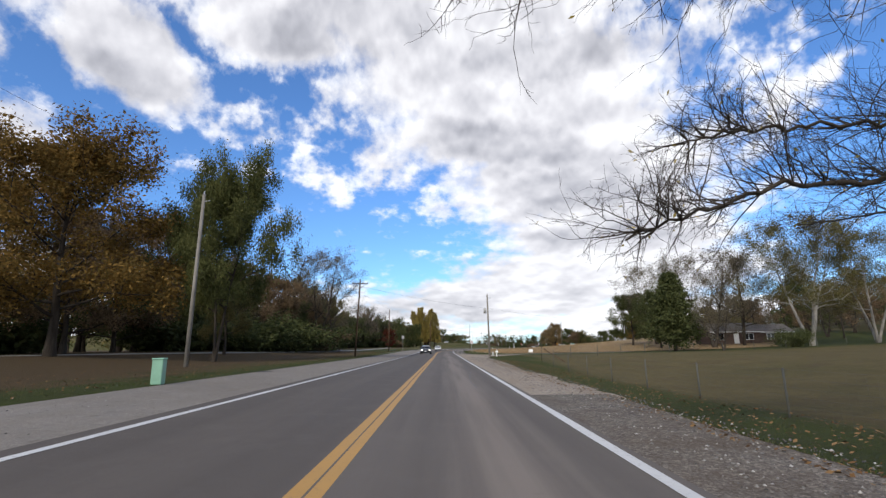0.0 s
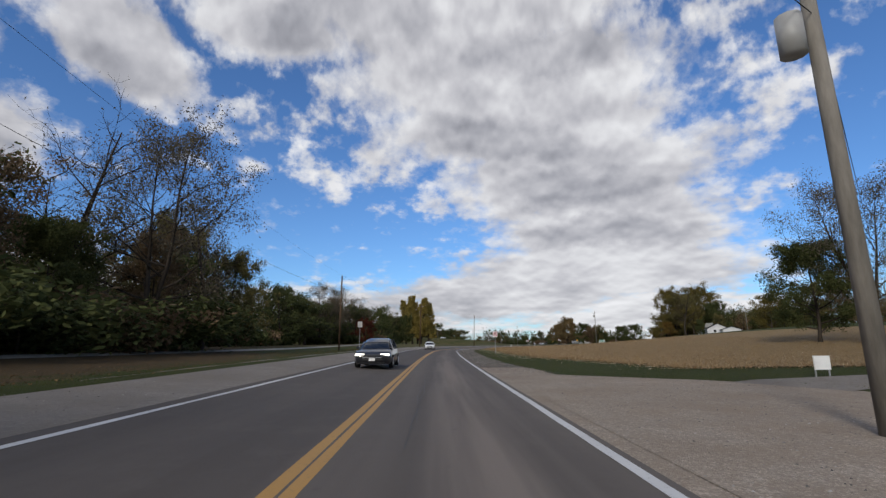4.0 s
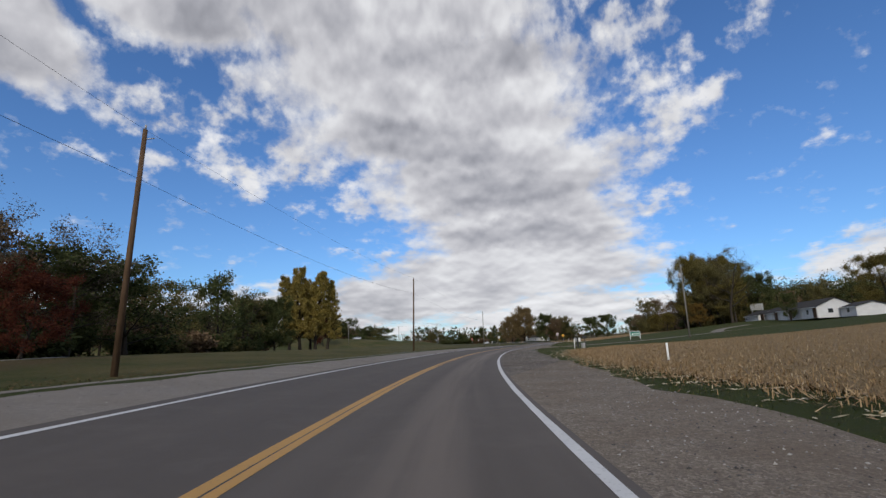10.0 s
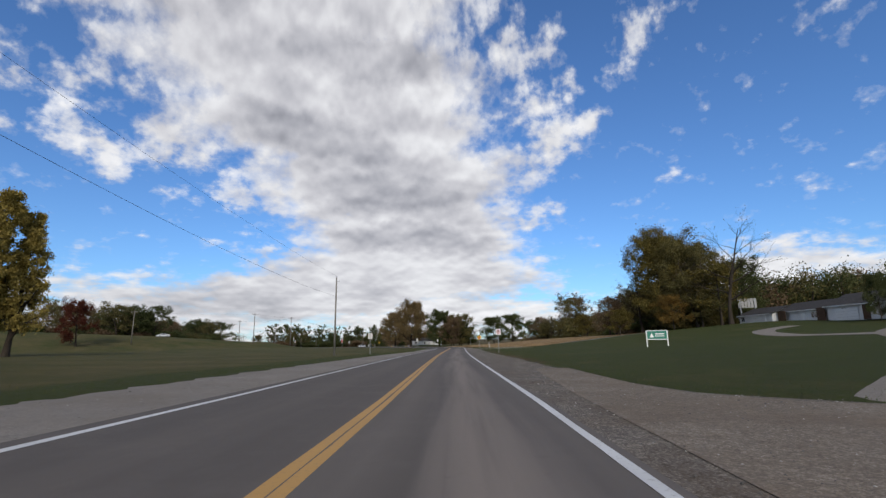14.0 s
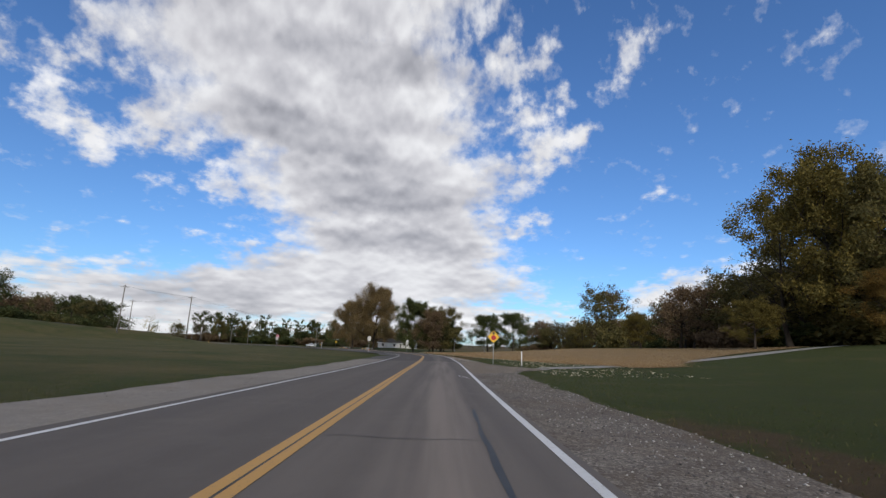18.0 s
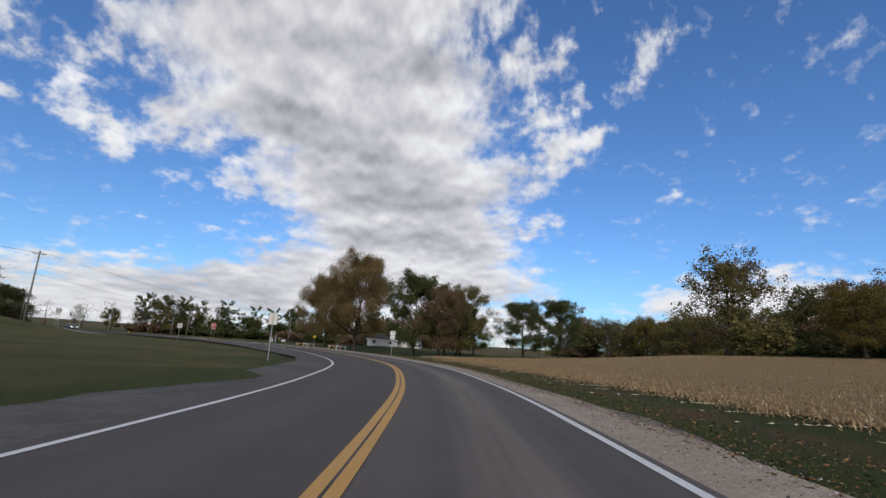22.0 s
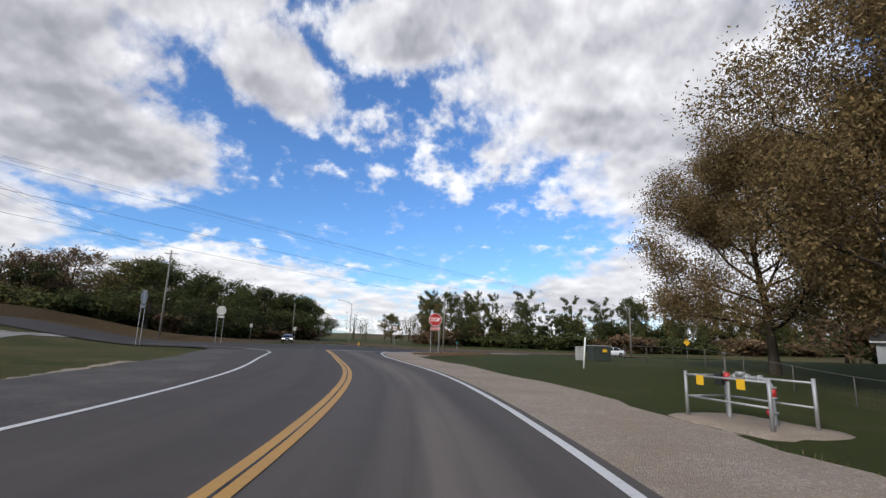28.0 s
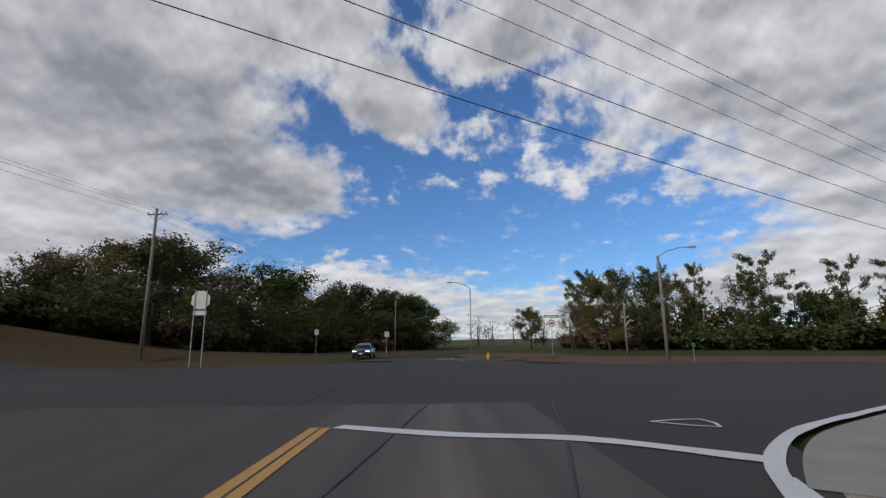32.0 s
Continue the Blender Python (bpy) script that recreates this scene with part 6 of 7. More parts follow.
# ---- gas site ----
def gas_station(x, y, turn, w, d, label):
    z = ground_z(x, y)
    s = thing("gravel_pad", pose(x, y, z, 0, 0, turn) @ Matrix.Scale(1.38, 4), "raked pale sand and gravel pad in the grass", "pad", "pads")
    rng = np.random.default_rng(int(x))
    bm = bmesh.new()
    ring_v = []
    for k in range(28):
        a = k * 2 * math.pi / 28
        q = 1.0 / max(abs(math.cos(a)) / (w / 2 + 0.55), abs(math.sin(a)) / (d / 2 + 0.6)) * rng.uniform(0.93, 1.05)
        ring_v.append([bm.verts.new((math.cos(a) * q * f, math.sin(a) * q * f, h_)) for f, h_ in ((1.0, 0.0), (0.9, 0.075), (0.45, 0.10))])
    mid = bm.verts.new((0, 0, 0.11))
    for k in range(28):
        p, q = ring_v[k], ring_v[(k + 1) % 28]
        bm.faces.new((p[0], q[0], q[1], p[1]))
        bm.faces.new((p[1], q[1], q[2], p[2]))
        bm.faces.new((p[2], q[2], mid))
    part("bed", done(bm, "bed", M_TAN, True), s)
    g = thing("pipe_guard", pose(x, y, z + 0.1, 0, 0, turn) @ Matrix.Scale(1.38, 4), label, "railing", "pipe guards")
    for i in (-1, 1):
        for j in (-1, 1):
            rod("post", (i * w / 2, j * d / 2, -0.05), (i * w / 2, j * d / 2, 1.15), 0.045, 0.045, M_STEEL, g)
    for zz in (0.5, 1.05):
        rod("rail", (-w / 2, -d / 2, zz), (w / 2, -d / 2, zz), 0.028, 0.028, M_STEEL, g)
        rod("rail", (-w / 2, d / 2, zz), (w / 2, d / 2, zz), 0.028, 0.028, M_STEEL, g)
        rod("rail", (-w / 2, -d / 2, zz), (-w / 2, d / 2, zz), 0.028, 0.028, M_STEEL, g)
    for k in (-w * 0.28, w * 0.22):
        box("warning_tag", (k, -d / 2 - 0.05, 0.95), (0.22, 0.02, 0.24), M_SIGNYELLOW, g)
    p = thing("gas_pipework", pose(x, y, z + 0.1, 0, 0, turn) @ Matrix.Scale(1.38, 4), "grey gas pipes with red valves behind the rails", "pipework", "pipework")
    bend = [(-0.62, 0.2, 1.0), (-0.5, 0.2, 1.06), (0.3, 0.2, 1.06), (0.42, 0.2, 1.03), (0.51, 0.2, 0.95), (0.55, 0.2, 0.82)]
    V, F = tube([(-0.7, 0.2, -0.05), (-0.7, 0.2, 0.9)] + bend + [(0.55, 0.2, -0.05)], [0.055] * 9, 12)
    part("pipe", mesh_np("pipe", V, F, [M_PIPE], True), p)
    for zz in (0.28, 0.62, 0.86):
        rod("flange", (0.55, 0.2, zz), (0.55, 0.2, zz + 0.045), 0.1, 0.1, M_PIPE, p, n=14)
    for xx in (-0.45, -0.1, 0.24):
        rod("flange", (xx, 0.2, 1.06), (xx + 0.05, 0.2, 1.06), 0.1, 0.1, M_PIPE, p, n=14)
    rod("valve", (0.55, 0.2, 0.66), (0.55, 0.2, 0.86), 0.085, 0.085, M_REDPAINT, p)
    rod("valve", (-0.7, 0.2, 0.95), (-0.7, 0.2, 1.15), 0.085, 0.075, M_REDPAINT, p)
    rod("hand_wheel", (0.55, 0.06, 0.3), (0.55, 0.09, 0.3), 0.09, 0.09, M_REDPAINT, p, n=14)
    rod("regulator", (-0.28, 0.2, 1.1), (-0.28, 0.2, 1.2), 0.12, 0.12, M_PIPE, p)
    rod("vent", (-0.78, 0.25, 0.0), (-0.78, 0.25, 1.62), 0.026, 0.026, M_FENCE, p)
    rod("vent_cap", (-0.78, 0.25, 1.6), (-0.78, 0.25, 1.68), 0.06, 0.04, M_FENCE, p)
    box("meter_box", (-0.98, 0.25, 0.95), (0.22, 0.18, 0.3), M_BLACK, p, bevel=0.015)


gas_station(96.8, 464.6, -59, 2.4, 1.35, "galvanised pipe railing with yellow warning tags")
gas_station(100.9, 452.5, -75, 2.3, 1.35, "galvanised pipe railing round red valves")
t = thing("transformer_cabinet", pose(93.6, 489.5, ground_z(93.6, 489.5), 0, 0, 20) @ Matrix.Scale(1.25, 4), "dark green pad mounted transformer cabinet", "cabinet")
box("body", (0, 0, 0.5), (1.3, 1.0, 1.0), plain("dark_green_enamel", (0.03, 0.04, 0.034), 0.6), t, bevel=0.02)
box("lid", (0, 0, 1.03), (1.36, 1.06, 0.06), M_GREYBOX, t, bevel=0.01)
box("label_plate", (0.2, -0.52, 0.7), (0.3, 0.02, 0.2), M_SIGNYELLOW, t)
t = thing("junction_pedestal", pose(92.0, 489.2, ground_z(92.0, 489.2), 0, 0, 20) @ Matrix.Scale(1.25, 4), "pale grey utility pedestal", "utility box")
box("cabinet", (0, 0, 0.45), (0.5, 0.4, 0.9), M_GREYBOX, t, bevel=0.02)
box("lid", (0, 0, 0.92), (0.54, 0.44, 0.05), M_GREYBOX, t, bevel=0.01)


# ---- houses ----
def siding(name, col):
    m = Mat(name, 0.7)
    w = m.t.nodes.new("ShaderNodeTexWave")
    w.bands_direction = "Z"
    w.inputs["Scale"].default_value = 1.6
    m.t.links.new(m.pos, w.inputs[0])
    n = m.noise(0.8, 5.0)
    return m.color(m.ramp(n, [(0.3, tuple(c * 0.86 for c in col)), (0.7, col)])).bump(w.outputs[1], 0.4, 0.02).m


def roofing(name, lo, hi):
    m = Mat(name, 0.9)
    return m.color(m.ramp(m.noise(3.0, 6.0), [(0.3, lo), (0.7, hi)])).bump(m.noise(20, 3), 0.4, 0.02).m


M_SIDING = siding("white_siding", (0.60, 0.60, 0.60))
M_SIDING_TAN = siding("grey_tan_siding", (0.20, 0.165, 0.14))
M_ROOF = roofing("grey_shingles", (0.036, 0.034, 0.033), (0.064, 0.060, 0.057))
M_ROOF_BROWN = roofing("brown_shingles", (0.10, 0.085, 0.075), (0.17, 0.15, 0.13))
M_BRICK = roofing("dark_brown_brick", (0.06, 0.04, 0.032), (0.11, 0.075, 0.06))
M_TRIM = plain("white_trim", (0.6, 0.6, 0.59), 0.6, 0, 0.05)
M_TRIM_TAN = plain("tan_trim", (0.30, 0.26, 0.215), 0.6, 0, 0.08)
glass_m = Mat("window_glass", 0.06)
glass_m.color((0.02, 0.024, 0.028))
glass_m.b.inputs["Specular IOR Level"].default_value = 0.9
M_GLASS = glass_m.m


def house(x, y, turn, parts_, label, wall, roof, cat="house", trim=None):
    """parts_: blocks (x, y, length, depth, eaves, rise, windows, doors) in the house's own frame; ridges run along x."""
    trim = trim or M_TRIM
    z = min(ground_z(x, y), ground_z(x + 3, y + 3)) - 0.15 + (0.5 if len(parts_) == 4 else 0.0)
    h = thing("house", pose(x, y, z, 0, 0, turn), label, cat, "houses")
    for bx, by, L, D, eaves, rise, wins, doors in parts_:
        bm = prism(bmesh.new(), [(-D / 2, 0), (D / 2, 0), (D / 2, eaves), (0, eaves + rise), (-D / 2, eaves)], -L / 2, L / 2)
        part("wall", done(bm, "wall", wall), h, "", pose(bx, by, 0, 0, 0, 90))
        o, th = 0.45, 0.16
        k = rise / (D / 2)
        pts = [(-D / 2 - o, eaves - o * k), (0, eaves + rise), (D / 2 + o, eaves - o * k), (D / 2 + o, eaves - o * k + th), (0, eaves + rise + th), (-D / 2 - o, eaves - o * k + th)]
        part("roof", done(prism(bmesh.new(), pts, -L / 2 - 0.4, L / 2 + 0.4), "roof", roof), h, "", pose(bx, by, 0.02, 0, 0, 90))
        for side in (-1, 1):
            box("fascia", (bx, by + side * (D / 2 + o + 0.02), eaves - o * k + 0.06), (L + 0.8, 0.05, 0.2), trim, h)
        for wx, ww, wh, wz in wins:
            for side in (-1, 1):
                w = box("window", (bx + wx, by + side * (D / 2 + 0.02), wz), (ww + 0.16, 0.08, wh + 0.16), trim, h)
                box("pane", (bx + wx - ww / 4 - 0.02, by + side * (D / 2 + 0.065), wz), (ww / 2 - 0.06, 0.012, wh), M_GLASS, w)
                box("pane", (bx + wx + ww / 4 + 0.02, by + side * (D / 2 + 0.065), wz), (ww / 2 - 0.06, 0.012, wh), M_GLASS, w)
        for dx, dw, dh in doors:
            d = box("door", (bx + dx, by - D / 2 - 0.03, dh / 2 + 0.1), (dw, 0.07, dh), trim, h)
            rod("knob", (bx + dx + dw * 0.36, by - D / 2 - 0.065, 1.1), (bx + dx + dw * 0.36, by - D / 2 - 0.12, 1.1), 0.035, 0.035, M_STEEL, d)
    return h


fh = house(63.5, 104.5, -8, [(-2, 0, 10, 8, 2.6, 1.7, [(-3.4, 2.2, 1.2, 1.5), (2.6, 1.8, 1.2, 1.5)], [(0.2, 0.95, 2.05)]), (6, 0.6, 7, 7, 2.5, 1.5, [(-0.6, 1.4, 1.1, 1.5), (1.9, 1.2, 1.1, 1.5)], [])],
           "low dark brick farmhouse with a brown roof under trees", M_BRICK, M_ROOF_BROWN)
rod("chimney", (-1, 0.5, 3.5), (-1, 0.5, 5.2), 0.35, 0.35, M_BRICK, fh, n=4)
rh = house(125, 275.6, 245.5, [(-12, 0, 24, 8.5, 2.9, 2.1, [(-8, 1.3, 1.2, 1.7), (-2, 2.4, 1.4, 1.6), (7, 1.2, 1.2, 1.7)], [(3.5, 1.0, 2.05)]),
                         (-31.5, 0.6, 15, 8, 2.7, 1.8, [(-6, 1.4, 1.1, 1.6), (3, 1.4, 1.1, 1.6)], [(0, 1.0, 2.05)]),
                         (-45, -0.8, 12, 8, 2.5, 1.6, [(-4.5, 1.2, 1.0, 1.6)], [(2.5, 3.0, 2.1)]), (3.5, 4.5, 7, 7, 2.3, 1.1, [(0, 1.2, 1.0, 1.5)], [])],
      "long white ranch house with grey roofs on the hillside", M_SIDING, M_ROOF)
M_CEDAR = plain("brown_stained_boards", (0.075, 0.045, 0.028), 0.75, 0, 0.3, 5.0)
for gx_, gw in ((-19.5, 5.0), (-43.5, 4.8)):
    gd = box("garage_door", (gx_, -4.36 if gx_ > -30 else -4.9, 1.15), (gw, 0.1, 2.1), M_TRIM, rh, "white panelled garage door", bevel=0.02)
    for k in range(3):
        box("panel_groove", (gx_, -4.42 if gx_ > -30 else -4.96, 0.65 + k * 0.5), (gw - 0.2, 0.02, 0.03), M_GREYBOX, gd)
for bx_, bw in ((-1.1, 1.7), (-15.4, 1.4), (-25.5, 2.2), (-36.6, 2.4)):
    box("board_panel", (bx_, -4.33, 1.42), (bw, 0.09, 2.75), M_CEDAR, rh, "brown stained board panel")
gw_ = box("window", (0.03, -1.2, 1.75), (0.07, 1.3, 1.25), M_TRIM, rh)
box("pane", (0.07, -1.2, 1.75), (0.012, 1.1, 1.05), M_GLASS, gw_)
house(127, 504, -32, [(0, 0, 9.5, 6.5, 2.5, 1.6, [(-2.6, 0.9, 1.0, 1.5), (2.4, 0.9, 1.0, 1.5)], [(0, 0.95, 2.0)]), (8, 1, 6, 6, 2.4, 1.5, [(1.2, 0.9, 1.0, 1.5)], [(-1, 2.4, 2.1)])],
      "small white house with a grey roof behind trees", M_SIDING, M_ROOF)

t = thing("rooftop_billboard", pose(150, 327, ground_z(150, 327), 0, 0, 130), "grey slatted panel on tall posts behind the house", "panel")
ph = 11.6 - ground_z(150, 327)
for k in (-1.6, 1.6):
    rod("post", (k, 0, 0), (k, 0, ph - 0.2), 0.09, 0.12, M_STEEL, t)
for i in range(6):
    box("slat", (-1.75 + i * 0.7, -0.15, ph - 1.1), (0.6, 0.12, 2.4), M_GREYBOX, t)

t = thing("sign_gantry", pose(180, 529, ground_z(180, 529), 0, 0, -20), "steel overhead sign gantry beyond the trees", "gantry")
gh = 14.6 - ground_z(180, 529)
for k in (-8, 8):
    rod("column", (k, 0, 0), (k, 0, gh), 0.25, 0.2, M_STEEL, t)
for zz in (gh - 1.8, gh):
    rod("chord", (-8, 0, zz), (8, 0, zz), 0.09, 0.09, M_STEEL, t)
for k in range(-8, 8, 2):
    rod("lattice", (k, 0, gh - 1.8), (k + 2, 0, gh), 0.05, 0.05, M_STEEL, t, n=6)
box("sign_panel", (2.5, -0.25, gh - 1.0), (4.2, 0.08, 1.6), M_GREYBOX, t)


# ---- cars ----
glass_car = Mat("car_glass", 0.08)
glass_car.color((0.012, 0.014, 0.017))
M_CARGLASS = glass_car.m
M_TYRE = plain("black_tyre_rubber", (0.018, 0.018, 0.018), 0.85)
M_RIM = plain("alloy_rim", (0.45, 0.45, 0.46), 0.35, 0.8)
lamp_m = Mat("headlamp_lens", 0.1)
lamp_m.color((0.7, 0.72, 0.74))
M_LAMP = lamp_m.m
on_m = Mat("lit_headlamp", 0.2)
on_m.color((0.9, 0.88, 0.8))
on_m.b.inputs["Emission Color"].default_value = (1, 0.95, 0.82, 1)
on_m.b.inputs["Emission Strength"].default_value = 3.0
M_LAMP_ON = on_m.m


def car_paint(name, col):
    m = Mat(name, 0.28)
    m.color(m.mix(m.noise(2.0, 4.0), tuple(c * 0.92 for c in col), col))
    m.b.inputs["Coat Weight"].default_value = 0.6
    return m.m


# side outline of a saloon: distance along the car, and the heights of its sill, shoulder line and roof
SEC_X = [-2.38, -2.3, -2.0, -1.6, -1.05, -0.45, 0.2, 0.75, 1.25, 1.7, 2.1, 2.35, 2.42]
SEC_W = [0.62, 0.78, 0.88, 0.91, 0.92, 0.92, 0.92, 0.92, 0.91, 0.89, 0.84, 0.7, 0.55]
SEC_B = [0.42, 0.3, 0.22, 0.2, 0.2, 0.2, 0.2, 0.2, 0.2, 0.2, 0.22, 0.28, 0.4]
SEC_S = [0.62, 0.72, 0.84, 0.9, 0.93, 0.95, 0.97, 0.99, 1.01, 1.03, 1.04, 1.0, 0.8]
CAB_X = [-1.15, -0.55, -0.15, 0.5, 1.1, 1.75]
CAB_T = [0.92, 1.27, 1.43, 1.47, 1.42, 1.05]
CAB_W = [0.8, 0.7, 0.63, 0.62, 0.64, 0.74]


def saloon(x, y, turn, paint, label, lit=False, z=None):
    """A four door car; its nose points along local -y."""
    z = (float(road_z(*nearest([x], [y]))[0]) if z is None else z) + 0.006
    c = thing("car", pose(x, y, z, 0, 0, turn), label, "car", "cars")
    V, F = [], []
    for sx, w, b, s in zip(SEC_X, SEC_W, SEC_B, SEC_S):
        V += [(-w * 0.9, sx, b), (-w, sx, b + 0.16), (-w, sx, (b + s) / 2 + 0.04), (-w * 0.95, sx, s - 0.05), (-w * 0.78, sx, s),
              (w * 0.78, sx, s), (w * 0.95, sx, s - 0.05), (w, sx, (b + s) / 2 + 0.04), (w, sx, b + 0.16), (w * 0.9, sx, b)]
    n = 10
    for i in range(len(SEC_X) - 1):
        for j in range(n):
            a, b = i * n + j, i * n + (j + 1) % n
            F.append((a, a + n, b + n, b))
    for i in (0, len(SEC_X) - 1):
        for j in range(4):
            F.append((i * n + j, i * n + j + 1, i * n + 8 - j, i * n + 9 - j))
    part("body", mesh_np("body", V, F, [paint], True), c)
    V, F = [], []
    for sx, tz, w in zip(CAB_X, CAB_T, CAB_W):
        V += [(-0.84, sx, 0.9), (-w, sx, tz - 0.06), (-w * 0.8, sx, tz), (w * 0.8, sx, tz), (w, sx, tz - 0.06), (0.84, sx, 0.9)]
    for i in range(len(CAB_X) - 1):
        for j in range(5):
            a = i * 6 + j
            F.append((a, a + 6, a + 7, a + 1))
    part("cabin_glass", mesh_np("cabin_glass", V, F, [M_CARGLASS], True), c)
    V, F = [], []
    for sx, tz, w in zip(CAB_X[1:5], CAB_T[1:5], CAB_W[1:5]):
        V += [(-w - 0.01, sx, tz - 0.09), (-w * 0.8, sx, tz + 0.012), (w * 0.8, sx, tz + 0.012), (w + 0.01, sx, tz - 0.09)]
    for i in range(3):
        for j in range(3):
            a = i * 4 + j
            F.append((a, a + 4, a + 5, a + 1))
    part("roof", mesh_np("roof", V, F, [paint], True), c)
    for sx in (-0.72, 0.72):
        for a, b in (((sx * 1.16, -1.12, 0.93), (sx * 0.94, -0.5, 1.28)), ((sx * 0.93, 1.0, 1.4), (sx * 1.1, 1.65, 1.05)), ((sx * 1.17, 0.25, 0.95), (sx * 0.88, 0.25, 1.42))):
            rod("pillar", a, b, 0.04, 0.035, paint, c, n=6)
        box("mirror", (sx * 1.34, -0.75, 1.0), (0.16, 0.1, 0.12), paint, c, bevel=0.02)
        for wy in (-1.45, 1.42):
            w = part("wheel", done(add_rod(bmesh.new(), (sx * 1.02, wy, 0.33), (sx * 1.29, wy, 0.33), 0.33, 0.33, 22), "wheel", M_TYRE, True), c)
            part("rim", done(add_rod(bmesh.new(), (sx * 1.285, wy, 0.33), (sx * 1.305, wy, 0.33), 0.22, 0.19, 14), "rim", M_RIM), w)
        box("headlamp", (sx * 0.84, -2.26, 0.67), (0.46, 0.16, 0.10), M_LAMP_ON if lit else M_LAMP, c, bevel=0.03)
        box("tail_lamp", (sx * 0.86, 2.33, 0.86), (0.36, 0.12, 0.12), M_REDPAINT, c, bevel=0.03)
    box("grille", (0, -2.37, 0.615), (0.86, 0.05, 0.075), M_BLACK, c, bevel=0.02)
    box("grille", (0, -2.375, 0.45), (1.0, 0.05, 0.17), M_BLACK, c, bevel=0.05)
    box("grille_bar", (0, -2.395, 0.54), (0.92, 0.02, 0.022), M_RIM, c)
    box("number_plate", (0, -2.41, 0.45), (0.3, 0.015, 0.13), M_WHITEPLASTIC, c)
    box("front_bumper", (0, -2.33, 0.27), (1.25, 0.1, 0.07), M_BLACK, c, bevel=0.03)
    box("windscreen_edge", (0, -1.17, 0.93), (1.45, 0.03, 0.02), M_BLACK, c)
    return c


WHITE_CAR, DARK_CAR = car_paint("white_car_paint", (0.72, 0.73, 0.74)), car_paint("dark_car_paint", (0.02, 0.022, 0.027))
saloon(-2.05, 152.5, 1, WHITE_CAR, "white saloon car in the oncoming lane")
saloon(-3.3, 86.5, 0, DARK_CAR, "black saloon car in the oncoming lane", True)
saloon(43, 521.5, 30, DARK_CAR, "dark saloon waiting at the crossing with its headlamps on", True, -0.004)
saloon(97.5, 526, -64, WHITE_CAR, "white saloon car on the crossing road", z=ground_z(97.5, 526) + 0.1)
saloon(2, 463.5, -65, WHITE_CAR, "white saloon car on the highway's rise", z=ground_z(2, 463.5) + 0.09)


# ---- crossing: apron, kerb lines, markings ----
def sheet(name, outline, z, mat, label, cat, kind="structure", fall=False):
    bm = bmesh.new()
    f = bm.faces.new([bm.verts.new((x, y, z)) for x, y in outline])
    if f.normal.z < 0:
        f.normal_flip()
    bmesh.ops.triangulate(bm, faces=[f])
    if fall:
        for _ in range(4):
            bmesh.ops.subdivide_edges(bm, edges=[e for e in bm.edges if e.calc_length() > 3.0], cuts=1, use_grid_fill=True)
        bmesh.ops.triangulate(bm, faces=bm.faces)
        for v in bm.verts:
            v.co.z += float(crossing_fall(v.co.x, v.co.y))
    return tagged(new(name, done(bm, name, mat)), label, cat, kind=kind)


sheet("crossing", [(67, 479.5), (63, 481), (58, 481.5), (48, 478.5), (44, 486), (40, 490), (46, 503), (52, 513), (46, 526), (54, 530), (62, 517.5), (76, 524.5), (98, 534), (112, 538), (116, 528), (96, 514), (84, 505.5), (79, 499),
                   (76, 494), (74.6, 490.6), (75.2, 486.5), (80, 474)], -0.007, M_ASPHALT_OPEN, "dark asphalt of the crossing", "road", fall=True)


def ribbon(name, line, width, z, mat, label, cat="road marking", jag=0.0):
    p = spline(line, 0.4)
    t = np.gradient(p, axis=0)
    t /= np.linalg.norm(t, axis=1)[:, None] + 1e-9
    n = np.stack([t[:, 1], -t[:, 0]], 1)
    w = width / 2 + (np.random.default_rng(5).normal(0, jag, len(p)) if jag else 0)
    w = np.broadcast_to(w, (len(p),))[:, None]
    a, b = p - n * w, p + n * w
    V = np.stack([np.column_stack([a, z + crossing_fall(a[:, 0], a[:, 1])]), np.column_stack([b, z + crossing_fall(b[:, 0], b[:, 1])])], 1).reshape(-1, 3)
    r = np.arange(len(p) - 1) * 2
    return tagged(new(name, mesh_np(name, V, np.stack([r, r + 1, r + 3, r + 2], 1), [mat])), label, cat, kind="structure")


ribbon("stop_line", [(68.5, 488.7), (70.5, 488.9), (72.2, 489.4), (74.4, 489.1)], 0.34, 0.011, M_WHITE, "wide white painted stop line, worn", jag=0.012)
ribbon("corner_line_right", [(74.4, 487.6), (74.35, 488.6), (74.7, 490.8), (76.2, 494), (79, 498.6), (84, 504.6), (92, 510.6), (108, 520)], 0.2, 0.012, M_WHITE, "white painted line sweeping round the corner", jag=0.008)
ribbon("gutter_right", [(74.9, 488.0), (74.95, 488.6), (75.3, 490.6), (76.7, 493.6), (79.6, 498.2), (84.6, 504.1), (92.4, 510.0), (108, 519.3)], 0.75, 0.006, M_CONCRETE, "pale concrete gutter round the corner", "kerb")
ribbon("corner_line_left", [(69.25, 477.55), (68.2, 479.1), (66.5, 480.9), (63.6, 482.9), (59.6, 484.6), (55, 485.4), (49, 484.4)], 0.16, 0.012, M_WHITE, "white painted line sweeping round the island corner", jag=0.008)
ribbon("arrow_mark", [(72.9, 491.3), (73.6, 491.9), (73.9, 491.2), (72.9, 491.3)], 0.07, 0.013, M_WHITE, "small white triangle sprayed on the asphalt")
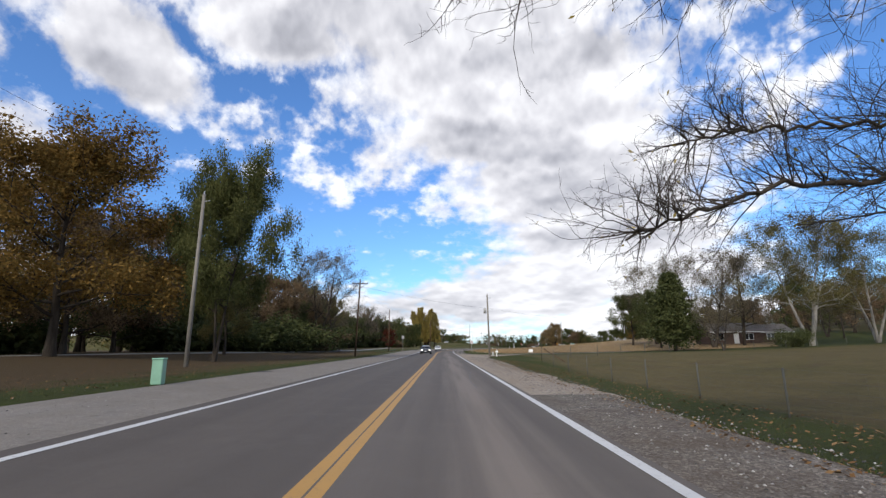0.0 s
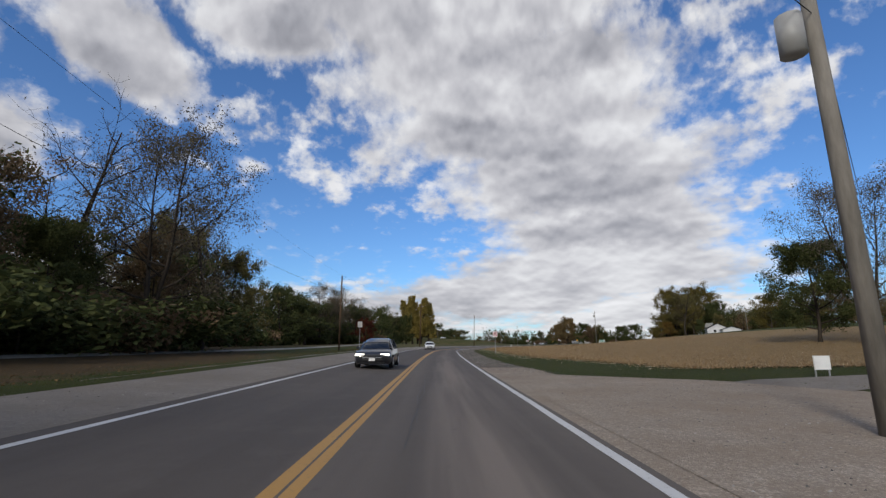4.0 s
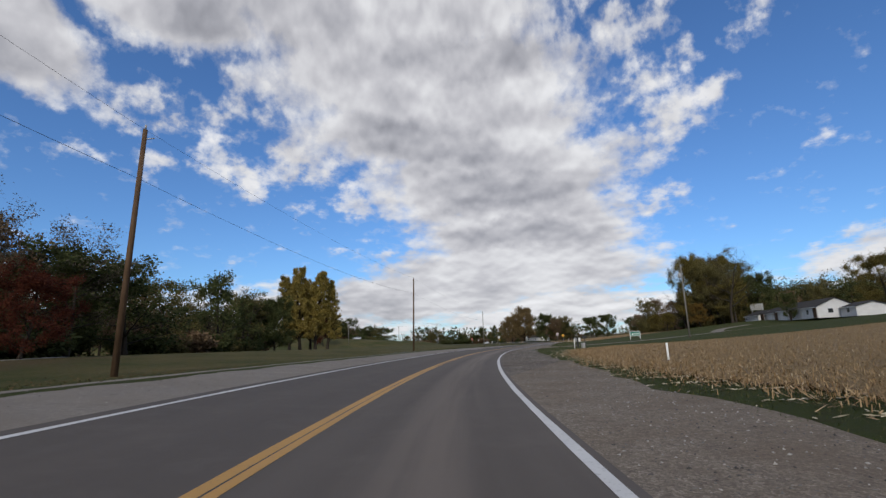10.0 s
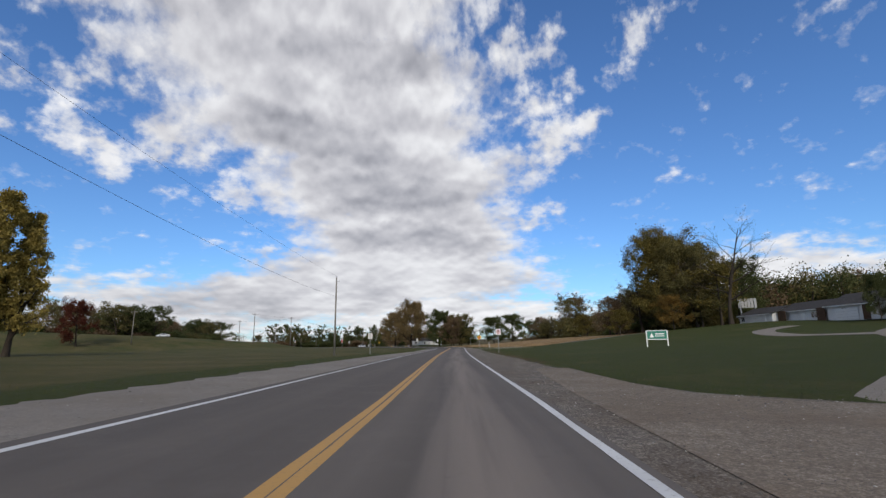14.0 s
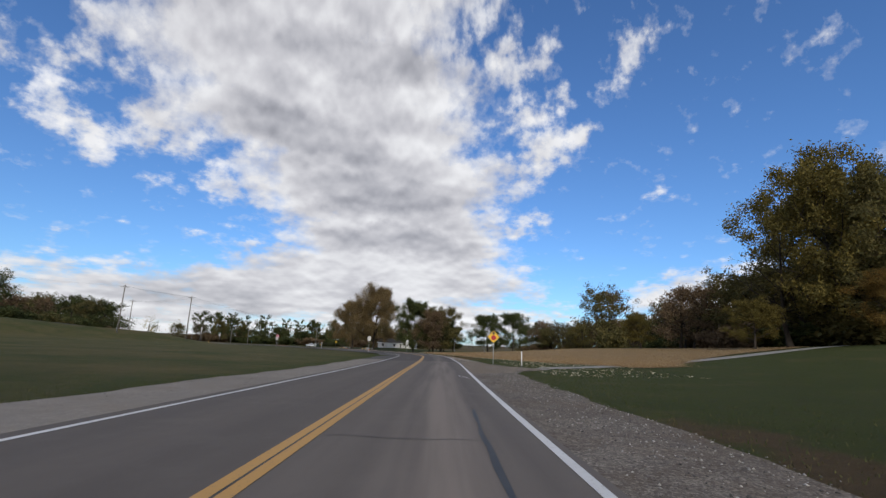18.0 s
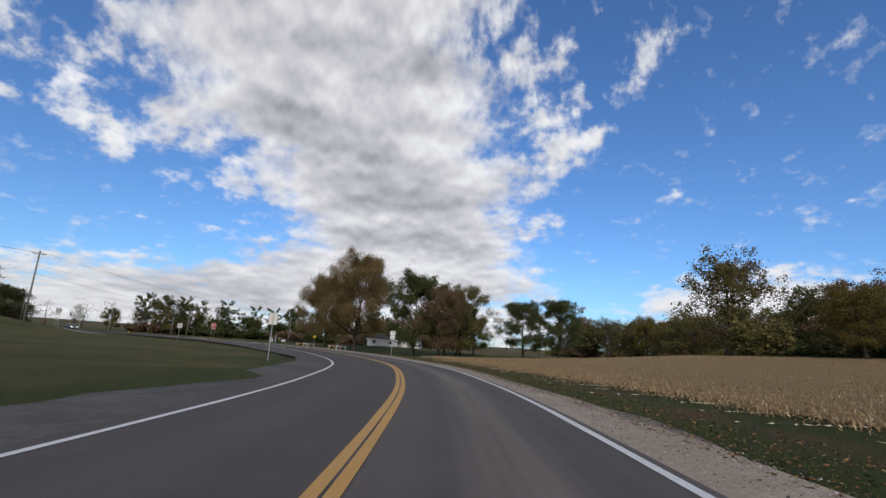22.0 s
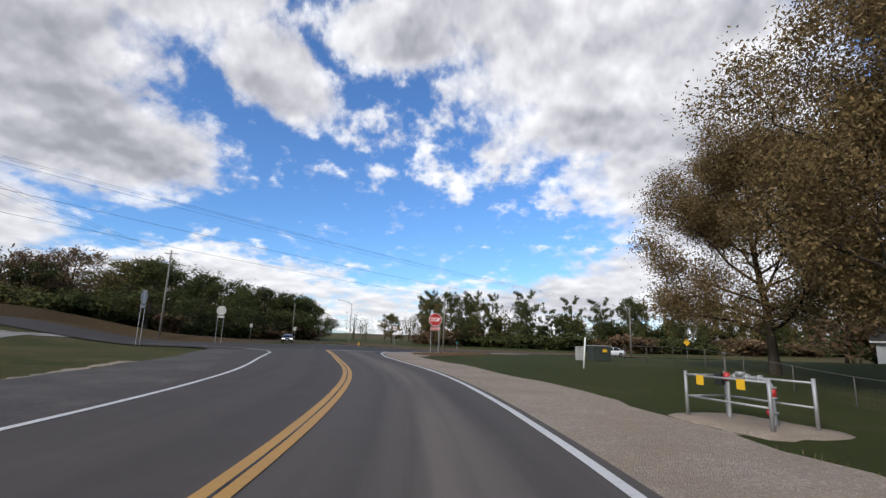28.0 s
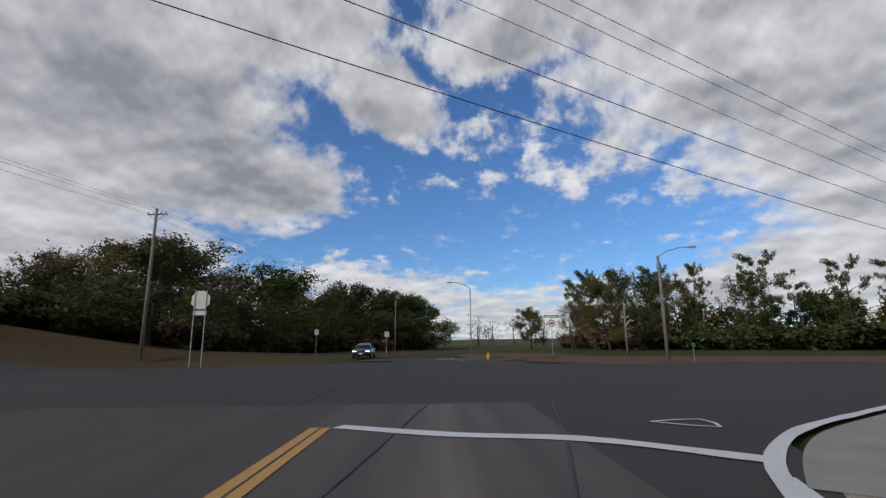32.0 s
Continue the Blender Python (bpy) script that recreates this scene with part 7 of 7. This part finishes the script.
for n, (a, b) in enumerate((((68.0, 492.5), (73.5, 479)), ((70.6, 493.5), (73.6, 484)), ((60, 500), (66, 490)), ((63, 496.5), (73, 500)), ((52, 497), (66, 489.5)))):
    ribbon("asphalt_joint", [a, ((a[0] + b[0]) / 2 + 0.1, (a[1] + b[1]) / 2), b], 0.035, 0.009, M_TAR, "dark sealed joint across the asphalt", "crack", 0.006)
# sprayed utility marks on the lane, a row of short strokes
for a, b in (((67.74, 328.16), (67.5, 327.9)), ((67.5, 327.9), (67.62, 327.6)), ((67.5, 327.45), (67.2, 327.3)), ((67.2, 327.3), (67.45, 327.05)), ((67.45, 327.05), (67.5, 327.4)),
             ((67.35, 326.9), (67.0, 326.85)), ((67.0, 326.85), (67.3, 326.6)), ((67.25, 326.45), (66.92, 326.35)), ((67.1, 326.6), (67.05, 326.1)), ((67.15, 326.0), (66.85, 325.95))):
    ribbon("spray_mark", [a, ((a[0] + b[0]) / 2, (a[1] + b[1]) / 2), b], 0.04, 0.012, M_WHITE, "white sprayed utility mark on the lane")


def crack_along(seed, s0, s1, d0, d1, width=0.03, name="road_crack", mat=None, lift=0.0055):
    rng = np.random.default_rng(seed)
    k = np.where((STATION >= s0) & (STATION <= s1))[0]
    if len(k) < 2:
        return
    s = STATION[k]
    d = np.interp(s, [s0, s1], [d0, d1]) + np.cumsum(rng.normal(0, 0.03, len(s)))
    w = width * rng.uniform(0.4, 1.4, len(s))
    V = []
    for o in (-1, 1):
        p = LINE[k] + NORMAL[k] * (d + o * w / 2)[:, None]
        V.append(np.column_stack([p, road_z(s, d) + lift]))
    V = np.stack(V, 1).reshape(-1, 3)
    r = np.arange(len(k) - 1) * 2
    tagged(new(name, mesh_np(name, V, np.stack([r, r + 1, r + 3, r + 2], 1), [mat or M_TAR])), "thin dark crack in the asphalt", "crack", kind="structure")


for n in range(12):
    rng_c = np.random.default_rng(100 + n)
    s0 = rng_c.uniform(0, 430)
    d0 = rng_c.choice([-2.6, -1.4, 1.0, 2.6])
    crack_along(200 + n, s0, s0 + rng_c.uniform(4, 16), d0, d0 + rng_c.uniform(-0.4, 0.4), rng_c.uniform(0.008, 0.015))
M_PATCH = plain("asphalt_patch", (0.055, 0.054, 0.056), 0.85, 0, 0.3, 6)
strip("asphalt_patch", lambda s: -1.55 + 0.12 * math.sin(s * 3), lambda s: -1.0 + 0.1 * math.sin(s * 2.1), 160.2, 162.2, 0.0045, M_PATCH, label="small dark asphalt patch by the centre line", cat="patch")
for s0 in (22, 39, 55, 108, 118):
    strip("shoulder_stain", lambda s: -7.6, lambda s: -6.9 + 0.15 * math.sin(s * 5), s0, s0 + 2.6, -0.004, M_PATCH, label="dark cold patch on the pale shoulder", cat="patch", jag0=0.1, jag1=0.1)

crack_along(301, 320.0, 329.0, 2.6, 2.85, 0.075)


def crack_across(seed, s, d0, d1, width=0.03):
    rng = np.random.default_rng(seed)
    n = int(abs(d1 - d0) / 0.12) + 2
    d = np.linspace(d0, d1, n)
    ss = s + np.cumsum(rng.normal(0, 0.035, n))
    c = np.column_stack([np.interp(ss, STATION, LINE[:, 0]), np.interp(ss, STATION, LINE[:, 1])])
    k = int(np.argmin(np.abs(STATION - s)))
    c = c + NORMAL[k] * d[:, None]
    w = width * rng.uniform(0.4, 1.3, n)[:, None]
    V = np.stack([np.column_stack([c - _tan[k] * w / 2, road_z(ss, d) + 0.0055]), np.column_stack([c + _tan[k] * w / 2, road_z(ss, d) + 0.0055])], 1).reshape(-1, 3)
    r = np.arange(n - 1) * 2
    tagged(new("road_crack", mesh_np("road_crack", V, np.stack([r, r + 1, r + 3, r + 2], 1), [M_TAR])), "thin dark crack across the asphalt", "crack", kind="structure")


for n, (s0, d0, d1) in enumerate(((325.2, 0.2, 2.7), (488.7, -0.1, 3.9), (236.3, -3.0, -0.6), (375.5, -3.3, -1.6), (158.6, -3.0, -0.8))):
    crack_across(400 + n, s0, d0, d1, 0.026 if n != 1 else 0.04)
crack_along(302, 15, 34, 2.3, 2.7, 0.03)
crack_along(303, 372, 379, -1.7, -1.5, 0.03)
# drives and paths
flat_strip("driveway_1", [(3.2, 71.5), (8, 74.5), (14, 76.5), (26, 81), (40, 91), (60, 112)], 1.7, 0.03, M_PALE, "pale gravel driveway up to the farmhouse", "driveway", 0.12)
sheet("driveway_mouth_1", [(2.6, 62), (5.5, 63), (9, 69), (12, 74.5), (9, 78), (5, 80), (2.4, 86)], -0.006, M_TAN, "tan gravel mouth of the driveway", "driveway")
flat_strip("driveway_2", [(26.5, 243), (33, 247.5), (40, 250), (52, 254), (75, 264), (100, 276), (114, 279)], 1.7, 0.03, M_PALE, "pale gravel driveway up to the ranch house", "driveway", 0.12)
flat_strip("driveway_2_loop", [(88, 270), (100, 288), (114, 300), (121, 300)], 1.6, 0.034, M_PALE, "pale gravel drive before the ranch house", "driveway", 0.12)
sheet("driveway_mouth_2", [(24.3, 233.5), (28, 236), (31.5, 241.3), (35, 245.3), (40, 247.4), (40.6, 250), (38.9, 252.1), (38.4, 254.4), (39.4, 257.4), (43.5, 265.8), (41.6, 266), (36, 256)], -0.006, M_DIRT, "tan gravel mouth of the driveway", "driveway")
flat_strip("trail_east", [(76, 336.4), (80, 337.6), (88, 338), (100, 339), (120, 341), (145, 344)], 1.3, 0.03, M_CONCRETE, "pale concrete path across the grass", "path", 0.02)
sheet("trail_mouth", [(69.5, 330), (73, 331.3), (76, 334.8), (79.5, 336), (80.4, 338), (79.2, 341.3), (80, 345.5), (82.8, 352.2), (80.8, 353), (76, 345)], -0.006, M_DIRT, "tan gravel beside the path's mouth", "path")
flat_strip("trail_west", [(-46, -60), (-42, 0), (-33, 40), (-27, 75), (-25, 120), (-25, 170), (-24, 205), (-27, 228), (-40, 250)], 1.2, 0.03, M_CONCRETE, "pale concrete path along the wood", "path", 0.02)
flat_strip("island_walk", [(44, 487), (49, 475.5), (56, 466), (63, 457)], 0.8, 0.03, M_CONCRETE, "pale concrete walk across the island", "path", 0.02)

# ---- corn stubble ----
corn = Mat("corn_stubble", 0.9)
cc = corn.mix(corn.noise(1.2, 6.0, 0.7), (0.18, 0.122, 0.058), (0.31, 0.22, 0.112))
cc = corn.mix(corn.ramp(corn.noise(16.0, 4.0, 0.7), [(0.5, 0.0), (0.68, 0.8)]), cc, (0.060, 0.038, 0.019))
M_CORN = corn.color(cc).bump(corn.noise(14.0, 5.0, 0.7), 1.0, 0.1).m
stalk = Mat("dry_corn_leaf", 0.8)
M_STALK = stalk.color(stalk.ramp(stalk.island(), [(0.0, (0.13, 0.080, 0.038)), (0.5, (0.27, 0.178, 0.090)), (0.9, (0.38, 0.275, 0.155)), (1.0, (0.52, 0.44, 0.31))])).m
husk = Mat("pale_corn_husk", 0.8)
M_HUSK = husk.color(husk.ramp(husk.island(), [(0.0, (0.30, 0.25, 0.14)), (1.0, (0.58, 0.53, 0.40))])).m


def field(name, s0, s1, d_in, d_out, seed, label, blades, reach):
    k = np.where((STATION >= s0) & (STATION <= s1))[0][::2]
    s = STATION[k]
    rng = np.random.default_rng(seed)
    a = np.array([d_in(q) for q in s]) + np.convolve(rng.normal(0, 0.5, len(s)), np.ones(3) / 3, "same")
    b = np.array([d_out(q) for q in s])
    n = 26
    V = []
    for j in range(n):
        d = a + (b - a) * (j / (n - 1)) ** 1.6
        p = LINE[k] + NORMAL[k] * d[:, None]
        V.append(np.column_stack([p, terrain(p[:, 0], p[:, 1]) + 0.06 + 0.02 * (j > 0)]))
    V = np.stack(V, 1).reshape(-1, 3)
    r = (np.arange(len(k) - 1)[:, None] * n + np.arange(n - 1)[None]).ravel()
    tagged(new(name, mesh_np(name, V, np.stack([r, r + 1, r + n + 1, r + n], 1), [M_CORN], True)), label, "field", kind="structure")
    # standing stubble and fallen leaves
    q = rng.integers(0, len(k), blades)
    d = a[q] - 0.3 + np.abs(rng.uniform(0, 1, blades)) ** 2 * np.minimum(reach, b[q] - a[q])
    d = np.where(rng.uniform(0, 1, blades) < 0.6, np.round(d / 0.76) * 0.76 + rng.normal(0, 0.1, blades), d)
    p = LINE[k][q] + NORMAL[k][q] * d[:, None] + rng.normal(0, 0.7, (blades, 2)) * np.array([1, 1])
    z = terrain(p[:, 0], p[:, 1]) + 0.05
    up = rng.uniform(0, 1, blades) < 0.34
    ang = rng.uniform(0, 6.28, blades)
    L = np.where(up, rng.uniform(0.06, 0.17, blades), rng.uniform(0.10, 0.30, blades))
    w = np.where(up, rng.uniform(0.007, 0.014, blades), rng.uniform(0.009, 0.022, blades))
    tilt = np.where(up, rng.uniform(0, 0.5, blades), rng.uniform(1.1, 1.5, blades))
    way = np.stack([np.cos(ang) * np.sin(tilt), np.sin(ang) * np.sin(tilt), np.cos(tilt)], 1)
    side = np.stack([-np.sin(ang), np.cos(ang), np.zeros(blades)], 1)
    c = np.column_stack([p, z])
    Q = np.stack([c - side * w[:, None], c + side * w[:, None], c + side * w[:, None] * 0.6 + way * L[:, None], c - side * w[:, None] * 0.6 + way * L[:, None]], 1).reshape(-1, 3)
    tagged(new(name + "_stalks", mesh_np(name + "_stalks", Q, np.arange(blades * 4).reshape(-1, 4), [M_STALK])), "broken dry corn stalks and leaves", "stubble", kind="stuff")
    # pale husks blown over the grass beside the field
    m = blades // 60
    q = rng.integers(0, len(k), m)
    d = a[q] - np.abs(rng.normal(0, 1.1, m))
    p = LINE[k][q] + NORMAL[k][q] * d[:, None]
    c = np.column_stack([p, terrain(p[:, 0], p[:, 1]) + 0.03])
    ang = rng.uniform(0, 6.28, m)
    u = np.stack([np.cos(ang), np.sin(ang), rng.uniform(-0.1, 0.4, m)], 1) * rng.uniform(0.05, 0.13, m)[:, None]
    v = np.stack([-np.sin(ang), np.cos(ang), rng.uniform(0, 0.5, m)], 1) * rng.uniform(0.02, 0.05, m)[:, None]
    Q = np.stack([c - u, c + v, c + u, c - v], 1).reshape(-1, 3)
    tagged(new(name + "_husks", mesh_np(name + "_husks", Q, np.arange(m * 4).reshape(-1, 4), [M_HUSK])), "pale corn husks scattered on the grass", "husks", kind="stuff")


field("corn_field", 84, 236, lambda s: np.interp(s, [84, 110, 140, 165, 190, 214, 226, 236], [14, 10.4, 11.0, 9.9, 9.6, 9.8, 11.5, 17]), lambda s: np.interp(s, [84, 150, 236], [60, 100, 56]), 41, "harvested corn field of broken tan stalks on a slope", 200000, 45)
field("corn_field_by_bend", 357, 438, lambda s: np.interp(s, [357, 366, 378, 393, 405, 420, 432, 438], [19, 16, 13, 10.5, 9.2, 9.4, 12, 16]), lambda s: np.interp(s, [357, 366, 375, 385, 395, 405, 424, 438], [21, 27, 38, 55, 66, 70, 56, 44]), 42, "harvested corn field of broken tan stalks by the bend", 140000, 45)

# ---- the island by the crossing ----
ribbon("island_dust", [(85.0, 424), (81.8, 440), (77.8, 452.5), (71, 464)], 0.6, -0.13, M_TAN, "pale dusty strip along the island's edge", "gravel", 0.12)

# ---- corner ground ----
M_DRYGRASS = gravel_material("dry_brown_grass", (0.075, 0.05, 0.028), (0.17, 0.125, 0.075), 30.0, (0.10, 0.066, 0.036), 0.8)
sheet("corner_apron", [(74.7, 486.3), (74.8, 489), (75.3, 491.4), (76.7, 494.3), (79.3, 498.3), (84.4, 504.3), (87.5, 505.5), (85, 500), (82.4, 497), (80.2, 492.5), (79.6, 487), (80.2, 482), (76.5, 483)], 0.001, M_TAN, "tan packed dirt behind the corner gutter", "gravel")
sheet("dry_corner", [(76.3, 489.6), (77.4, 492.6), (79.2, 496), (82.0, 499.2), (84.5, 499.5), (82.5, 494), (81.5, 489), (80.6, 484), (79.2, 485.5), (77.6, 487.5)], 0.006, M_DRYGRASS, "patch of dead brown grass at the corner", "ground")
flat_strip("far_verge", [(52, 538), (56, 530), (64, 526), (73, 530.4), (86, 536), (106, 545.5)], 6.0, 0.11, M_DRYGRASS, "brown dry verge beyond the crossing road", "ground", 0.3)
ribbon("far_kerb", [(48.6, 533), (52.6, 522.5), (57, 518.2), (62, 517.8), (76, 524.2), (98, 533.8)], 0.3, 0.02, M_CONCRETE, "low pale concrete kerb of the far corner", "kerb")


# ---- verge stuff: grass blades, leaves, stones ----
def verge_places(rng, n, s0, s1, inner, outer, power=1.0):
    k = np.where((STATION >= s0) & (STATION <= s1))[0]
    q = rng.integers(0, len(k), n)
    s = STATION[k][q]
    a = np.array([inner(v) for v in STATION[k]])[q]
    b = np.array([outer(v) for v in STATION[k]])[q]
    d = a + (b - a) * rng.uniform(0, 1, n) ** power
    p = LINE[k][q] + NORMAL[k][q] * d[:, None] + _tan[k][q] * rng.uniform(-0.5, 0.5, n)[:, None]
    return p, s, d


def blade_quads(rng, c, length, width, lean):
    n = len(c)
    ang = rng.uniform(0, 6.28, n)
    L, w, tl = rng.uniform(*length, n)[:, None], rng.uniform(*width, n)[:, None], rng.uniform(*lean, n)
    way = np.stack([np.cos(ang) * np.sin(tl), np.sin(ang) * np.sin(tl), np.cos(tl)], 1)
    side = np.stack([-np.sin(ang), np.cos(ang), np.zeros(n)], 1)
    return np.stack([c - side * w, c + side * w, c + side * w * 0.25 + way * L, c - side * w * 0.25 + way * L], 1).reshape(-1, 3)


blade = Mat("grass_blades", 0.85)
M_BLADE = blade.color(blade.mix(blade.ramp(blade.noise(0.3, 4.0), [(0.4, 0.0), (0.65, 0.8)]), blade.ramp(blade.island(), [(0.0, (0.020, 0.045, 0.008)), (0.6, (0.045, 0.075, 0.016)), (1.0, (0.12, 0.10, 0.04))]), blade.ramp(blade.island(), [(0.0, (0.045, 0.040, 0.014)), (1.0, (0.16, 0.125, 0.06))]))).m
leafm = Mat("fallen_leaves", 0.85)
M_LITTER = leafm.color(leafm.ramp(leafm.island(), [(0.0, (0.06, 0.032, 0.014)), (0.5, (0.14, 0.075, 0.03)), (1.0, (0.24, 0.15, 0.07))])).m
stone = Mat("loose_stones", 0.9)
M_STONE = stone.color(stone.ramp(stone.island(), [(0.0, (0.05, 0.048, 0.046)), (0.6, (0.16, 0.15, 0.14)), (1.0, (0.42, 0.40, 0.37))])).m


def grass_verge(name, seed, n, s0, s1, inner, outer, label):
    rng = np.random.default_rng(seed)
    p, s, d = verge_places(rng, n, s0, s1, inner, outer, 1.5)
    c = np.column_stack([p, terrain(p[:, 0], p[:, 1]) - 0.01])
    tagged(new(name, mesh_np(name, blade_quads(rng, c, (0.03, 0.09), (0.004, 0.010), (0.2, 1.15)), np.arange(n * 4).reshape(-1, 4), [M_BLADE])), label, "grass", kind="stuff")


grass_verge("verge_grass_east", 61, 120000, -2, 470, lambda v: right_edge(v) - 0.3, lambda v: right_edge(v) + 6.0, "short mown grass along the gravel shoulder")
grass_verge("verge_grass_west", 62, 50000, 0, 400, lambda v: left_edge(v) + 0.3, lambda v: left_edge(v) - 5.0, "short mown grass along the pale shoulder")


def litter(name, seed, n, s0, s1, inner, outer, size, mat, label, cat, power=1.0):
    rng = np.random.default_rng(seed)
    p, s, d = verge_places(rng, n, s0, s1, inner, outer, power)
    c = np.column_stack([p, np.maximum(terrain(p[:, 0], p[:, 1]), road_z(s, d) - 0.012 - 9 * (np.abs(d) > 8)) + 0.012])
    ang = rng.uniform(0, 6.28, n)
    L = rng.uniform(*size, n)[:, None]
    u = np.stack([np.cos(ang), np.sin(ang), rng.uniform(-0.1, 0.5, n)], 1) * L
    v = np.stack([-np.sin(ang), np.cos(ang), rng.uniform(-0.1, 0.5, n)], 1) * L * 0.6
    Q = np.stack([c - u, c + v, c + u, c - v], 1).reshape(-1, 3)
    tagged(new(name, mesh_np(name, Q, np.arange(n * 4).reshape(-1, 4), [mat])), label, cat, kind="stuff")


litter("leaf_litter", 63, 7000, -4, 46, lambda v: right_edge(v) - 0.7, lambda v: right_edge(v) + 3.5, (0.015, 0.05), M_LITTER, "orange brown fallen leaves along the gravel's edge", "leaves", 1.3)
litter("leaf_litter_west", 64, 9000, -4, 200, lambda v: left_edge(v) + 0.4, lambda v: left_edge(v) - 9.0, (0.02, 0.06), M_LITTER, "brown fallen leaves on the western grass", "leaves")
litter("verge_husks", 65, 900, 100, 235, lambda v: right_edge(v) + 0.4, lambda v: right_edge(v) + 3.6, (0.02, 0.075), M_HUSK, "pale husks blown over the mown verge", "husks", 0.6)
litter("verge_husks_bend", 66, 900, 345, 372, lambda v: 8.5, lambda v: 17.0, (0.04, 0.12), M_HUSK, "pale husks blown over the grass by the stubble", "husks")
litter("bend_litter", 67, 9000, 380, 440, lambda v: right_edge(v) - 0.4, lambda v: right_edge(v) + 2.5, (0.015, 0.05), M_LITTER, "brown leaves and stubble bits along the bend", "leaves", 1.3)

OCTA_V = np.array([(1, 0, 0), (-1, 0, 0), (0, 1, 0), (0, -1, 0), (0, 0, 1), (0, 0, -1)], float)
OCTA_F = np.array([(0, 2, 4), (2, 1, 4), (1, 3, 4), (3, 0, 4), (2, 0, 5), (1, 2, 5), (3, 1, 5), (0, 3, 5)])


def stones(name, seed, n, s0, s1, inner, outer, size, label, power=1.0):
    rng = np.random.default_rng(seed)
    p, s, d = verge_places(rng, n, s0, s1, inner, outer, power)
    c = np.column_stack([p, road_z(s, d) - 0.010])
    r = rng.uniform(*size, n)[:, None, None] * rng.uniform(0.6, 1.3, (n, 1, 3)) * np.array([1, 1, 0.7])
    jit = rng.normal(0, 0.22, (n, 6, 3))
    V = (c[:, None] + (OCTA_V[None] + jit) * r).reshape(-1, 3)
    F = (OCTA_F[None] + np.arange(n)[:, None, None] * 6).reshape(-1, 3)
    tagged(new(name, mesh_np(name, V, F, [M_STONE])), label, "stones", kind="stuff")


stones("loose_stones_east", 71, 40000, -2, 436, lambda v: 4.0, lambda v: right_edge(v) + 0.2, (0.008, 0.026), "loose grey stones on the gravel shoulder", 0.8)
stones("loose_stones_west", 72, 5000, 0, 370, lambda v: -4.1, lambda v: left_edge(v) - 0.2, (0.008, 0.022), "loose pale stones on the western shoulder")

# dead grass standing on the corner
rng_d = np.random.default_rng(77)
ang_d, rad_d = rng_d.uniform(0, 6.28, 7000), np.sqrt(rng_d.uniform(0, 1, 7000))
px_d, py_d = 80.3 + 2.6 * rad_d * np.cos(ang_d) + 0.25 * rad_d * np.sin(ang_d) * 6, 492.0 + 6.4 * rad_d * np.sin(ang_d)
c_d = np.column_stack([px_d, py_d, np.maximum(terrain(px_d, py_d), 0.0)])
dead = Mat("dead_grass_blades", 0.9)
M_DEAD = dead.color(dead.ramp(dead.island(), [(0.0, (0.075, 0.045, 0.022)), (0.6, (0.16, 0.105, 0.055)), (1.0, (0.27, 0.20, 0.12))])).m
tagged(new("dead_grass", mesh_np("dead_grass", blade_quads(rng_d, c_d, (0.06, 0.24), (0.006, 0.014), (0.2, 1.25)), np.arange(7000 * 4).reshape(-1, 4), [M_DEAD])), "matted dead brown grass round the stop sign", "grass", kind="stuff")
